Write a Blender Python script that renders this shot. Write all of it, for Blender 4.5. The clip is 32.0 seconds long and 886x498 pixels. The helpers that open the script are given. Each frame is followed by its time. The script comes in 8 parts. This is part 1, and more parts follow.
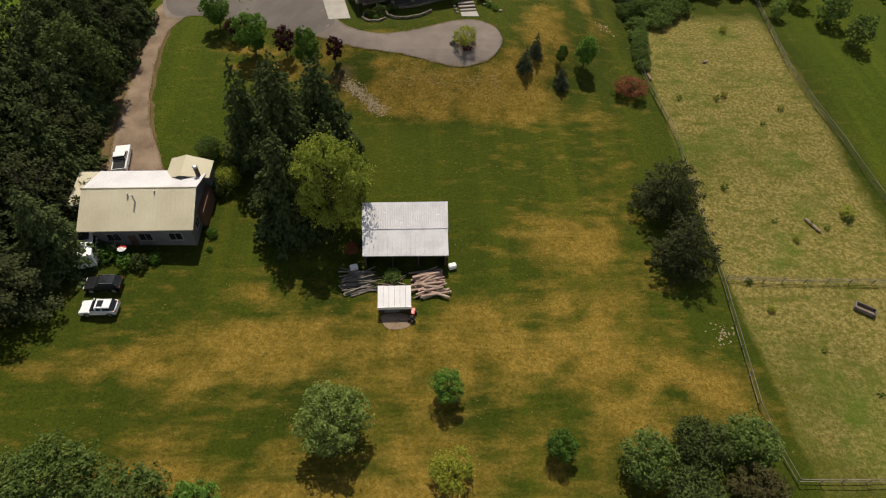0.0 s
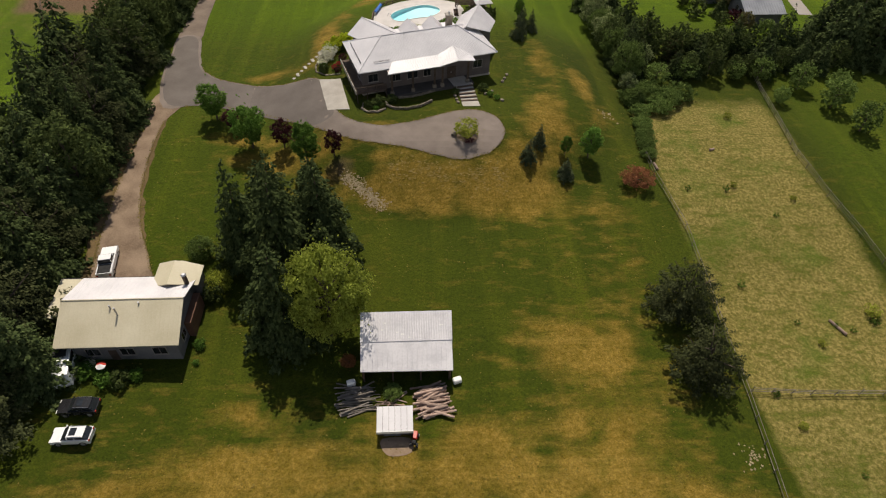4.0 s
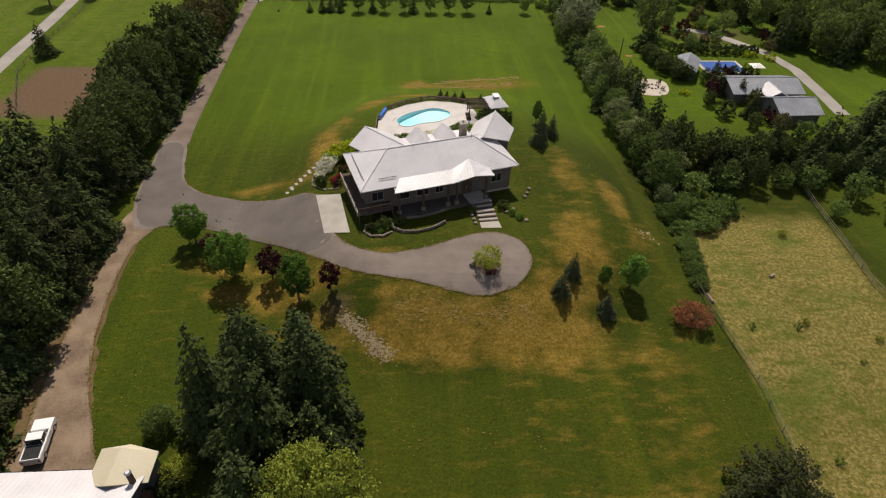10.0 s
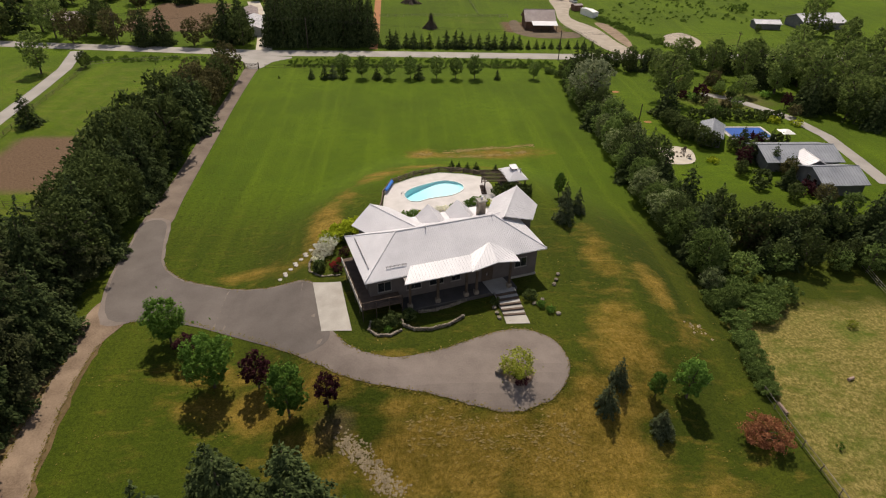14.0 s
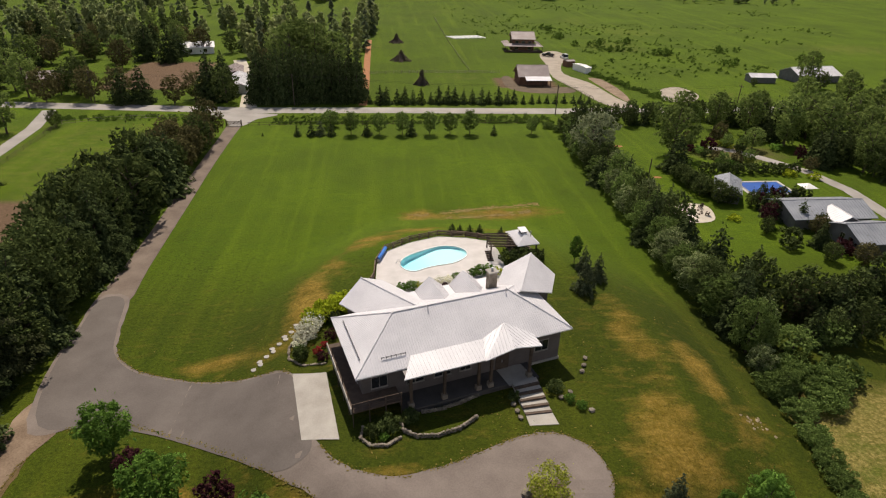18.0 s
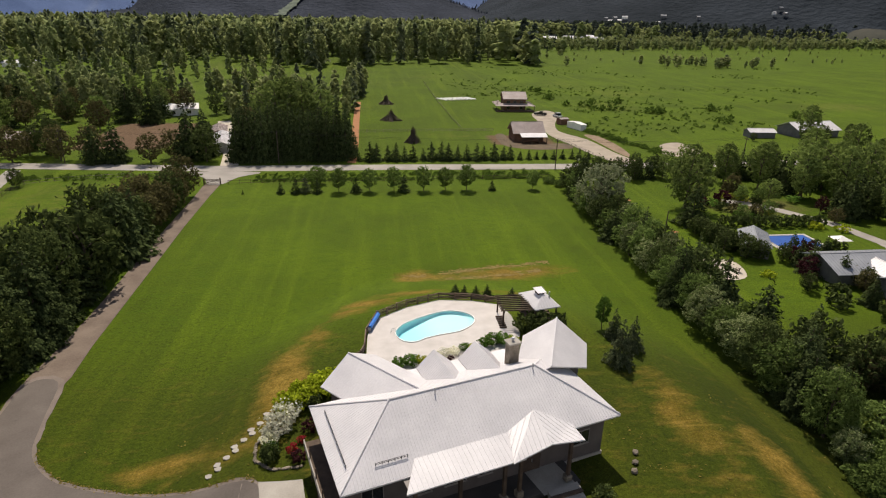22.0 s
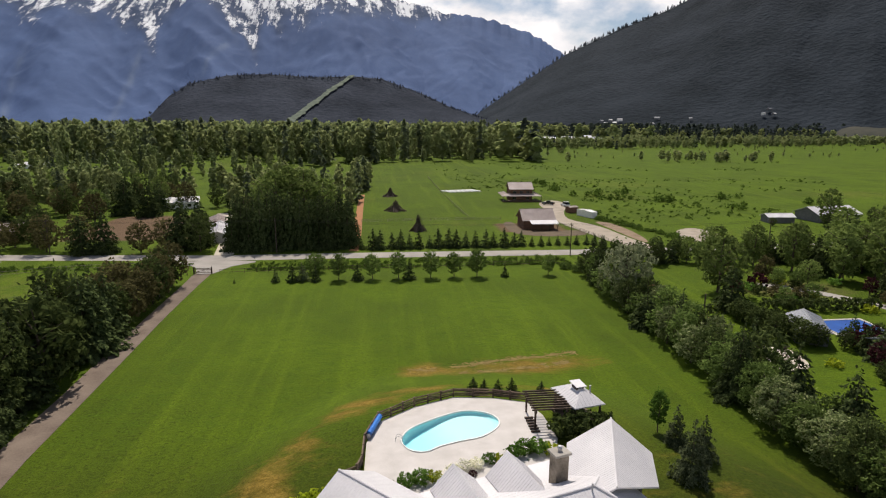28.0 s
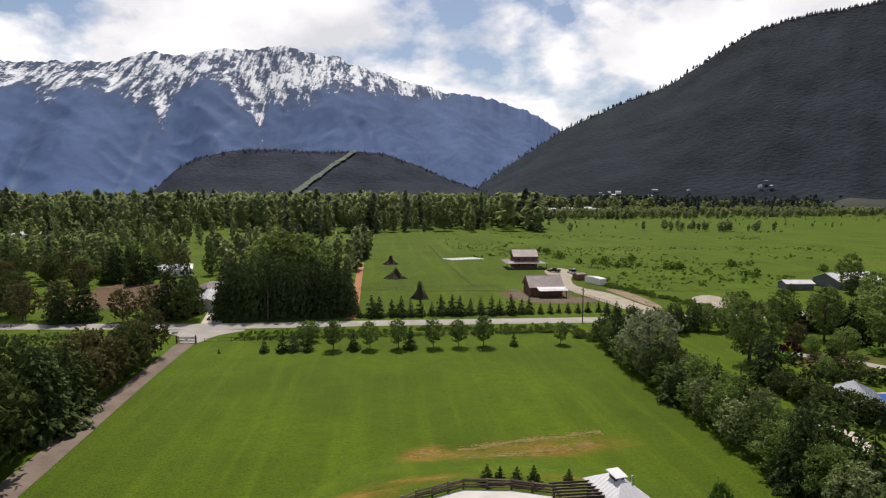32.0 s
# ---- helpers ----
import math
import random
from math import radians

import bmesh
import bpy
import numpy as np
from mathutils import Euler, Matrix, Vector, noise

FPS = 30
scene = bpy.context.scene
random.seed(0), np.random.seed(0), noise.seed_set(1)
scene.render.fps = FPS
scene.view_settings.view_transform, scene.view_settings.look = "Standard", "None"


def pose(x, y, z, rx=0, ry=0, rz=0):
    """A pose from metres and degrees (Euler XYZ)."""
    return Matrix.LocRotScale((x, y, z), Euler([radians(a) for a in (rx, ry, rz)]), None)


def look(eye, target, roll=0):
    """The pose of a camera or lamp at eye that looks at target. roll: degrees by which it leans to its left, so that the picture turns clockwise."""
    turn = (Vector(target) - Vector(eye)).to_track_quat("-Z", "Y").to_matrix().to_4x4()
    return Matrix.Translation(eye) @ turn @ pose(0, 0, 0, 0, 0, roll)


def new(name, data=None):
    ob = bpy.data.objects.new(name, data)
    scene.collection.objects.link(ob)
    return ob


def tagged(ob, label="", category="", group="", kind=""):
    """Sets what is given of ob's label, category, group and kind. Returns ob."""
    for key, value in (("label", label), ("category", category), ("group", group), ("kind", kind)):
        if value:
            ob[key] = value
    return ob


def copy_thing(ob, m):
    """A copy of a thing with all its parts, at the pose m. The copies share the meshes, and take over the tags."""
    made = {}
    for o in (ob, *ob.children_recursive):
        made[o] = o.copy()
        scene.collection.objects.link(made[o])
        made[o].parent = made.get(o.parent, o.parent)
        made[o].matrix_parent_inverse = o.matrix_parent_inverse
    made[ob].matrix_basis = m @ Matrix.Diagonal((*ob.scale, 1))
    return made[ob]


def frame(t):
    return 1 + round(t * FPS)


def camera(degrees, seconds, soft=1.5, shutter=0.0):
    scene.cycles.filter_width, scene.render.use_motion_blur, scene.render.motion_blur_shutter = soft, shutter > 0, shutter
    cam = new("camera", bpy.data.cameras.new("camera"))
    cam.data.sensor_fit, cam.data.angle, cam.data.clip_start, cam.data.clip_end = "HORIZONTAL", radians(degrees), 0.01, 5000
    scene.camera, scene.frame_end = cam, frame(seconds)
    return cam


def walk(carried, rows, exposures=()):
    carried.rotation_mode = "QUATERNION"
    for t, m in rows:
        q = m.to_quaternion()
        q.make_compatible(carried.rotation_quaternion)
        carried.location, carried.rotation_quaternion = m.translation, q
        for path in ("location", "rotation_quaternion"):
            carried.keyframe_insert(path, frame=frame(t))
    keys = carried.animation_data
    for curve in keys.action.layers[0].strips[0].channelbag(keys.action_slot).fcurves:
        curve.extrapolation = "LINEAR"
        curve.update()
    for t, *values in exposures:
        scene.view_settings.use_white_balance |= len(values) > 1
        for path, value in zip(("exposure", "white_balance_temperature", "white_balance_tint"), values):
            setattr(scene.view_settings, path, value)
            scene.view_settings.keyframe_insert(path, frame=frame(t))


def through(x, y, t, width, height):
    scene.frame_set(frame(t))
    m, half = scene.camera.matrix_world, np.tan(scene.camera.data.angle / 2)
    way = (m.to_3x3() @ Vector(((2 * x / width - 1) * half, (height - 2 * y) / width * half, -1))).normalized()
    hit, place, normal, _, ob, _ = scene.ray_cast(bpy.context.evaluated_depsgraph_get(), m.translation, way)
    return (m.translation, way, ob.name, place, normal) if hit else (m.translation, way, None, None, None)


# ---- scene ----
cam = camera(74.2, 32.0, 1.15)
PATH = [
    (0, (2.85, -69.953, 57.02), (2.96, -68.71, 55.457), 2.9),
    (0.5, (2.843, -69.277, 57.184), (2.954, -68.013, 55.638), 2.8),
    (1, (2.733, -68.509, 57.342), (2.847, -67.227, 55.811), 2.8),
    (1.5, (2.749, -67.614, 57.522), (2.863, -66.315, 56.006), 2.8),
    (2, (2.791, -66.636, 57.725), (2.906, -65.321, 56.223), 2.7),
    (2.5, (2.858, -65.543, 57.894), (2.973, -64.212, 56.406), 2.6),
    (3, (2.903, -64.374, 58.118), (3.017, -63.029, 56.642), 2.5),
    (3.5, (2.781, -63.2, 58.162), (2.898, -61.839, 56.702), 2.5),
    (5.5, (2.384, -57.806, 57.657), (2.505, -56.389, 56.252), 2.3),
    (6, (2.352, -56.421, 57.344), (2.472, -54.99, 55.952), 2.2),
    (6.5, (2.22, -55.024, 57.14), (2.343, -53.58, 55.761), 2.3),
    (7, (2.077, -53.552, 56.955), (2.202, -52.096, 55.589), 2.3),
    (7.5, (1.942, -52.089, 56.648), (2.067, -50.619, 55.298), 2.3),
    (8, (1.867, -50.579, 56.351), (1.991, -49.094, 55.017), 2.2),
    (8.5, (1.705, -49.055, 56.127), (1.831, -47.557, 54.808), 2.2),
    (9, (1.591, -47.534, 55.762), (1.718, -46.021, 54.46), 2.2),
    (9.5, (1.533, -45.998, 55.351), (1.659, -44.469, 54.067), 2.1),
    (10, (1.332, -44.5, 54.834), (1.459, -42.955, 53.57), 2.1),
    (10.5, (1.199, -42.936, 54.269), (1.327, -41.376, 53.024), 2.1),
    (11, (0.903, -41.473, 53.802), (1.033, -39.899, 52.576), 2.2),
    (11.5, (0.628, -39.894, 53.412), (0.761, -38.306, 52.203), 2.2),
    (12, (0.493, -38.364, 53.032), (0.625, -36.764, 51.841), 2.1),
    (12.5, (0.378, -36.836, 52.667), (0.509, -35.22, 51.497), 2.0),
    (13, (0.204, -35.247, 52.259), (0.336, -33.616, 51.11), 1.9),
    (13.5, (0.025, -33.704, 51.693), (0.157, -32.057, 50.567), 1.8),
    (14, (-0.056, -32.049, 51.134), (0.075, -30.386, 50.03), 1.7),
    (14.5, (-0.265, -30.405, 50.609), (-0.131, -28.728, 49.528), 1.7),
    (16.5, (-0.774, -24.607, 48.725), (-0.62, -22.885, 47.72), 1.6),
    (17, (-0.853, -23.151, 48.157), (-0.698, -21.418, 47.17), 1.6),
    (17.5, (-0.888, -21.735, 47.597), (-0.728, -19.991, 46.63), 1.4),
    (18, (-0.961, -20.292, 47.039), (-0.79, -18.537, 46.095), 1.4),
    (18.5, (-0.942, -18.829, 46.516), (-0.749, -17.063, 45.597), 1.3),
    (19, (-1.081, -17.385, 45.957), (-0.872, -15.608, 45.063), 1.2),
    (19.5, (-1.131, -15.882, 45.242), (-0.92, -14.093, 44.373), 1.2),
    (20, (-1.193, -14.499, 44.481), (-0.982, -12.698, 43.637), 1.1),
    (20.5, (-1.294, -13.003, 43.572), (-1.082, -11.19, 42.753), 1.1),
    (21, (-1.367, -11.521, 42.695), (-1.155, -9.697, 41.902), 1.0),
    (21.5, (-1.443, -9.969, 41.763), (-1.231, -8.135, 40.995), 1.0),
    (22, (-1.54, -8.538, 40.911), (-1.327, -6.694, 40.167), 1.0),
    (22.5, (-1.563, -7.327, 40.339), (-1.352, -5.474, 39.618), 0.8),
    (23, (-1.607, -6.23, 39.706), (-1.395, -4.367, 39.009), 0.8),
    (23.5, (-1.686, -5.106, 39.218), (-1.473, -3.234, 38.545), 0.8),
    (24, (-1.645, -4.194, 38.696), (-1.432, -2.314, 38.049), 0.8),
    (24.5, (-1.509, -3.588, 38.193), (-1.297, -1.699, 37.572), 0.6),
    (25, (-1.465, -2.654, 37.713), (-1.254, -0.757, 37.117), 0.6),
    (25.5, (-1.428, -1.882, 37.232), (-1.216, 0.023, 36.662), 0.5),
    (27.5, (-1.477, 1.332, 35.467), (-1.271, 3.268, 35.01), 0.3),
    (28, (-1.487, 2.25, 35.056), (-1.279, 4.194, 34.631), 0.2),
    (28.5, (-1.447, 3.201, 34.638), (-1.236, 5.151, 34.243), 0.1),
    (29, (-1.36, 4.343, 34.303), (-1.149, 6.297, 33.936), 0.1),
    (29.5, (-1.306, 5.221, 33.824), (-1.096, 7.181, 33.488), 0.0),
    (30, (-1.307, 6.243, 33.296), (-1.098, 8.209, 32.992), -0.0),
    (30.5, (-1.219, 7.504, 32.819), (-1.009, 9.474, 32.545), -0.1),
    (31, (-1.161, 8.718, 32.394), (-0.951, 10.693, 32.152), -0.2),
    (31.5, (-1.132, 10.017, 32.11), (-0.922, 11.994, 31.898), -0.1),
    (32, (-1.163, 11.081, 31.905), (-0.954, 13.062, 31.723), 0.1),
]
walk(cam, [(t, look(eye, target, roll)) for t, eye, target, roll in PATH], [(0, -0.06, 6900, 10), (9, -0.10, 6850, 14), (17, 0.03, 6850, 14), (24, 0.0, 6800, 13), (28, -0.01, 6550, 13), (32, 0.03, 6450, 13)])

# ---- light ----
world = bpy.data.worlds.new("sky")
scene.world = world
world.use_nodes = True
SUN_EL = radians(57)
wn, wl = world.node_tree.nodes, world.node_tree.links
wn.clear()
w_out = wn.new("ShaderNodeOutputWorld")
sky_bg = wn.new("ShaderNodeBackground")
sky_tex = wn.new("ShaderNodeTexSky")
sky_tex.sky_type, sky_tex.sun_disc = "NISHITA", False
sky_tex.sun_elevation, sky_tex.sun_rotation = SUN_EL, 0.0
sky_bg.inputs["Strength"].default_value = 0.082
cloud_bg = wn.new("ShaderNodeBackground")
cloud_bg.inputs["Strength"].default_value = 1.08
coord = wn.new("ShaderNodeTexCoord")
stretch = wn.new("ShaderNodeMapping")
stretch.inputs["Scale"].default_value = (1.0, 1.0, 1.7)
stretch.inputs["Location"].default_value = (0.35, 0.1, 0.0)
cloud_noise = wn.new("ShaderNodeTexNoise")
cloud_noise.inputs["Scale"].default_value = 4.2
cloud_noise.inputs["Detail"].default_value = 9
cloud_noise.inputs["Roughness"].default_value = 0.55
cloud_ramp = wn.new("ShaderNodeValToRGB")
cloud_ramp.color_ramp.elements[0].position, cloud_ramp.color_ramp.elements[1].position = 0.46, 0.56
shade_noise = wn.new("ShaderNodeTexNoise")
shade_noise.inputs["Scale"].default_value = 5.5
shade_noise.inputs["Detail"].default_value = 6
shade_ramp = wn.new("ShaderNodeValToRGB")
shade_ramp.color_ramp.elements[0].position, shade_ramp.color_ramp.elements[1].position = 0.35, 0.6
shade_ramp.color_ramp.elements[0].color = (0.66, 0.67, 0.70, 1)
shade_ramp.color_ramp.elements[1].color = (1.0, 0.98, 0.96, 1)
sky_mix = wn.new("ShaderNodeMixShader")
wl.new(coord.outputs["Generated"], stretch.inputs["Vector"])
wl.new(stretch.outputs["Vector"], cloud_noise.inputs["Vector"])
wl.new(stretch.outputs["Vector"], shade_noise.inputs["Vector"])
height_of = wn.new("ShaderNodeSeparateXYZ")
thin_high = wn.new("ShaderNodeMath")
thin_high.operation = "MULTIPLY_ADD"
thin_high.inputs[1].default_value = -0.33
lift_low = wn.new("ShaderNodeMath")
lift_low.inputs[1].default_value = 0.12
wl.new(coord.outputs["Generated"], height_of.inputs["Vector"])
wl.new(height_of.outputs["Z"], thin_high.inputs[0])
wl.new(cloud_noise.outputs["Fac"], lift_low.inputs[0])
wl.new(lift_low.outputs[0], thin_high.inputs[2])
wl.new(thin_high.outputs[0], cloud_ramp.inputs["Fac"])
wl.new(shade_noise.outputs["Fac"], shade_ramp.inputs["Fac"])
wl.new(shade_ramp.outputs["Color"], cloud_bg.inputs["Color"])
wl.new(sky_tex.outputs["Color"], sky_bg.inputs["Color"])
wl.new(cloud_ramp.outputs["Color"], sky_mix.inputs["Fac"])
wl.new(sky_bg.outputs["Background"], sky_mix.inputs[1])
wl.new(cloud_bg.outputs["Background"], sky_mix.inputs[2])
wl.new(sky_mix.outputs["Shader"], w_out.inputs["Surface"])

sun = new("sun", bpy.data.lights.new("sun", "SUN"))
sun.data.energy, sun.data.angle, sun.data.color = 5.0, radians(0.5), (1.0, 0.94, 0.83)
sun.matrix_world = look((0, 0, 0), (0, -math.cos(SUN_EL), -math.sin(SUN_EL)))


# ---- materials ----
def mat(name, dark, light, scale=1.0, fine=12.0, rough=0.8, metal=0.0, bump=0.2, spread=0.0, specular=0.3):
    """A material of two colours mixed by coarse and fine noise at real size, with bump; spread varies it from object to object."""
    m = bpy.data.materials.new(name)
    m.use_nodes = True
    n, l = m.node_tree.nodes, m.node_tree.links
    b = n["Principled BSDF"]
    geo = n.new("ShaderNodeNewGeometry")
    coarse, small = n.new("ShaderNodeTexNoise"), n.new("ShaderNodeTexNoise")
    coarse.inputs["Scale"].default_value, small.inputs["Scale"].default_value = scale, fine
    coarse.inputs["Detail"].default_value, small.inputs["Detail"].default_value = 5, 3
    add = n.new("ShaderNodeMath")
    add.operation = "MULTIPLY_ADD"
    add.inputs[1].default_value = 0.45
    ramp = n.new("ShaderNodeValToRGB")
    ramp.color_ramp.elements[0].position, ramp.color_ramp.elements[1].position = 0.45, 0.95
    ramp.color_ramp.elements[0].color, ramp.color_ramp.elements[1].color = (*dark, 1), (*light, 1)
    for tex in (coarse, small):
        l.new(geo.outputs["Position"], tex.inputs["Vector"])
    l.new(small.outputs["Fac"], add.inputs[0])
    l.new(coarse.outputs["Fac"], add.inputs[2])
    l.new(add.outputs[0], ramp.inputs["Fac"])
    colour = ramp.outputs["Color"]
    if spread:
        info, hsv, shift = n.new("ShaderNodeObjectInfo"), n.new("ShaderNodeHueSaturation"), n.new("ShaderNodeMapRange")
        shift.inputs["To Min"].default_value, shift.inputs["To Max"].default_value = 1 - spread, 1 + spread
        l.new(info.outputs["Random"], shift.inputs["Value"])
        l.new(shift.outputs["Result"], hsv.inputs["Value"])
        l.new(colour, hsv.inputs["Color"])
        colour = hsv.outputs["Color"]
    l.new(colour, b.inputs["Base Color"])
    b.inputs["Roughness"].default_value, b.inputs["Metallic"].default_value = rough, metal
    b.inputs["Specular IOR Level"].default_value = specular
    if bump:
        bm_node = n.new("ShaderNodeBump")
        bm_node.inputs["Strength"].default_value, bm_node.inputs["Distance"].default_value = bump, 0.05
        l.new(small.outputs["Fac"], bm_node.inputs["Height"])
        l.new(bm_node.outputs["Normal"], b.inputs["Normal"])
    return m


def leaf_mat(name, dark, light, through=0.25, spread=0.25):
    """Foliage: colours vary by leaf clump and by plant; some sunlight passes through."""
    m = bpy.data.materials.new(name)
    m.use_nodes = True
    n, l = m.node_tree.nodes, m.node_tree.links
    n.remove(n["Principled BSDF"])
    geo, info = n.new("ShaderNodeNewGeometry"), n.new("ShaderNodeObjectInfo")
    ramp = n.new("ShaderNodeValToRGB")
    ramp.color_ramp.elements[0].color, ramp.color_ramp.elements[1].color = (*dark, 1), (*light, 1)
    shift, hsv = n.new("ShaderNodeMapRange"), n.new("ShaderNodeHueSaturation")
    shift.inputs["To Min"].default_value, shift.inputs["To Max"].default_value = 1 - spread, 1 + spread
    diff, trans, mix = n.new("ShaderNodeBsdfDiffuse"), n.new("ShaderNodeBsdfTranslucent"), n.new("ShaderNodeMixShader")
    mix.inputs["Fac"].default_value = through
    l.new(geo.outputs["Random Per Island"], ramp.inputs["Fac"])
    l.new(info.outputs["Random"], shift.inputs["Value"])
    l.new(shift.outputs["Result"], hsv.inputs["Value"])
    l.new(ramp.outputs["Color"], hsv.inputs["Color"])
    for s in (diff, trans):
        l.new(hsv.outputs["Color"], s.inputs["Color"])
    l.new(diff.outputs["BSDF"], mix.inputs[1])
    l.new(trans.outputs["BSDF"], mix.inputs[2])
    l.new(mix.outputs["Shader"], n["Material Output"].inputs["Surface"])
    return m


def mixed(n, l, fac, a, b):
    mx = n.new("ShaderNodeMix")
    mx.data_type = "RGBA"
    for socket, value in ((mx.inputs[0], fac), (mx.inputs[6], a), (mx.inputs[7], b)):
        if isinstance(value, (int, float)):
            socket.default_value = value
        elif isinstance(value, tuple):
            socket.default_value = (*value, 1)
        else:
            l.new(value, socket)
    return mx.outputs[2]


def ground_mat():
    """Turf that turns from lawn to dry grass, meadow and soil by the sheet's own cover values."""
    m = bpy.data.materials.new("turf")
    m.use_nodes = True
    n, l = m.node_tree.nodes, m.node_tree.links
    b = n["Principled BSDF"]
    b.inputs["Roughness"].default_value, b.inputs["Specular IOR Level"].default_value = 0.95, 0.1
    geo, cover, split = n.new("ShaderNodeNewGeometry"), n.new("ShaderNodeVertexColor"), n.new("ShaderNodeSeparateColor")
    cover.layer_name = "cover"
    l.new(cover.outputs["Color"], split.inputs["Color"])

    def noise_at(scale, detail=5, stretch_by=(1, 1, 1)):
        tex, mp = n.new("ShaderNodeTexNoise"), n.new("ShaderNodeMapping")
        mp.inputs["Scale"].default_value = stretch_by
        l.new(geo.outputs["Position"], mp.inputs["Vector"])
        l.new(mp.outputs["Vector"], tex.inputs["Vector"])
        tex.inputs["Scale"].default_value, tex.inputs["Detail"].default_value, tex.inputs["Roughness"].default_value = scale, detail, 0.66
        return tex.outputs["Fac"]

    def ramped(value, lo, hi):
        mr = n.new("ShaderNodeMapRange")
        mr.inputs["From Min"].default_value, mr.inputs["From Max"].default_value = lo, hi
        l.new(value, mr.inputs["Value"])
        return mr.outputs["Result"]

    def masked(channel, tex, push):
        s = n.new("ShaderNodeMath")
        s.operation = "MULTIPLY_ADD"
        s.inputs[1].default_value = push
        l.new(tex, s.inputs[0])
        l.new(channel, s.inputs[2])
        return ramped(s.outputs[0], push * 0.5 + 0.2, push * 0.5 + 0.75)

    broad, mid, fine, mow = noise_at(0.035), noise_at(0.3), noise_at(2.2, 6), noise_at(0.22, 3, (1, 0.04, 1))
    tuft, patchy, rows = noise_at(4.5, 6), noise_at(0.75, 5, (0.4, 1, 1)), noise_at(0.9, 3, (0.04, 1, 1))
    lawn = mixed(n, l, ramped(broad, 0.35, 0.65), LAWN_DARK, LAWN_LIGHT)
    lawn = mixed(n, l, ramped(mow, 0.5, 0.75), lawn, LAWN_MOWN)
    lawn = mixed(n, l, ramped(patchy, 0.54, 0.84), lawn, LAWN_WORN)
    lawn = mixed(n, l, ramped(rows, 0.6, 0.85), lawn, LAWN_MOWN)
    fresh = mixed(n, l, ramped(broad, 0.38, 0.66), LAWN_FRESH, (0.046, 0.072, 0.004))
    fresh = mixed(n, l, ramped(patchy, 0.46, 0.66), fresh, (0.052, 0.090, 0.004))
    fresh = mixed(n, l, ramped(mow, 0.5, 0.8), fresh, (0.092, 0.136, 0.006))
    lawn = mixed(n, l, cover.outputs["Alpha"], lawn, fresh)
    lawn = mixed(n, l, ramped(fine, 0.5, 0.85), lawn, LAWN_DEEP)
    dry = mixed(n, l, ramped(fine, 0.35, 0.65), DRY_A, DRY_B)
    dry = mixed(n, l, ramped(mid, 0.45, 0.7), dry, DRY_C)
    dry = mixed(n, l, ramped(rows, 0.55, 0.8), dry, DRY_B)
    meadow = mixed(n, l, ramped(fine, 0.4, 0.62), MEADOW_A, MEADOW_B)
    meadow = mixed(n, l, ramped(patchy, 0.5, 0.68), meadow, MEADOW_C)
    meadow = mixed(n, l, ramped(noise_at(0.07, 5), 0.52, 0.70), meadow, MEADOW_D)
    soil = mixed(n, l, ramped(fine, 0.35, 0.65), (0.085, 0.052, 0.030), (0.145, 0.095, 0.058))
    colour = mixed(n, l, masked(split.outputs["Red"], patchy, 1.1), lawn, dry)
    colour = mixed(n, l, masked(split.outputs["Green"], mid, 0.7), colour, meadow)
    colour = mixed(n, l, masked(split.outputs["Blue"], mid, 0.4), colour, soil)
    grain = n.new("ShaderNodeHueSaturation")
    spread_by = n.new("ShaderNodeMapRange")
    spread_by.inputs["From Min"].default_value, spread_by.inputs["From Max"].default_value = 0.35, 0.65
    spread_by.inputs["To Min"].default_value, spread_by.inputs["To Max"].default_value = 0.5, 1.5
    speck = n.new("ShaderNodeMath")
    speck.operation = "MULTIPLY_ADD"
    speck.inputs[1].default_value = 0.55
    halved = n.new("ShaderNodeMath")
    halved.operation = "MULTIPLY"
    halved.inputs[1].default_value = 0.45
    l.new(tuft, halved.inputs[0])
    l.new(noise_at(13.0, 3), speck.inputs[0])
    l.new(halved.outputs[0], speck.inputs[2])
    l.new(speck.outputs[0], spread_by.inputs["Value"])
    l.new(spread_by.outputs["Result"], grain.inputs["Value"])
    l.new(colour, grain.inputs["Color"])
    colour = grain.outputs["Color"]
    l.new(colour, b.inputs["Base Color"])
    bump = n.new("ShaderNodeBump")
    bump.inputs["Strength"].default_value, bump.inputs["Distance"].default_value = 0.8, 0.2
    l.new(fine, bump.inputs["Height"])
    l.new(bump.outputs["Normal"], b.inputs["Normal"])
    return m


LAWN_DARK, LAWN_LIGHT, LAWN_MOWN, LAWN_DEEP, LAWN_FRESH, LAWN_WORN = (0.026, 0.037, 0.003), (0.042, 0.055, 0.004), (0.057, 0.067, 0.005), (0.016, 0.025, 0.003), (0.074, 0.117, 0.004), (0.106, 0.084, 0.012)
DRY_A, DRY_B, DRY_C = (0.120, 0.081, 0.010), (0.215, 0.144, 0.029), (0.078, 0.062, 0.007)
MEADOW_A, MEADOW_B, MEADOW_C, MEADOW_D = (0.098, 0.088, 0.018), (0.225, 0.178, 0.058), (0.078, 0.086, 0.013), (0.060, 0.092, 0.010)
TURF = ground_mat()
LANE = mat("worn_lane", (0.108, 0.080, 0.062), (0.182, 0.142, 0.112), 0.3, 5, 0.95, bump=0.4)
ASPHALT = mat("asphalt", (0.122, 0.097, 0.081), (0.195, 0.160, 0.137), 0.3, 7, 0.9)
ASPHALT_DARK = mat("newer_dark_asphalt", (0.084, 0.070, 0.061), (0.132, 0.112, 0.098), 0.25, 6, 0.9)
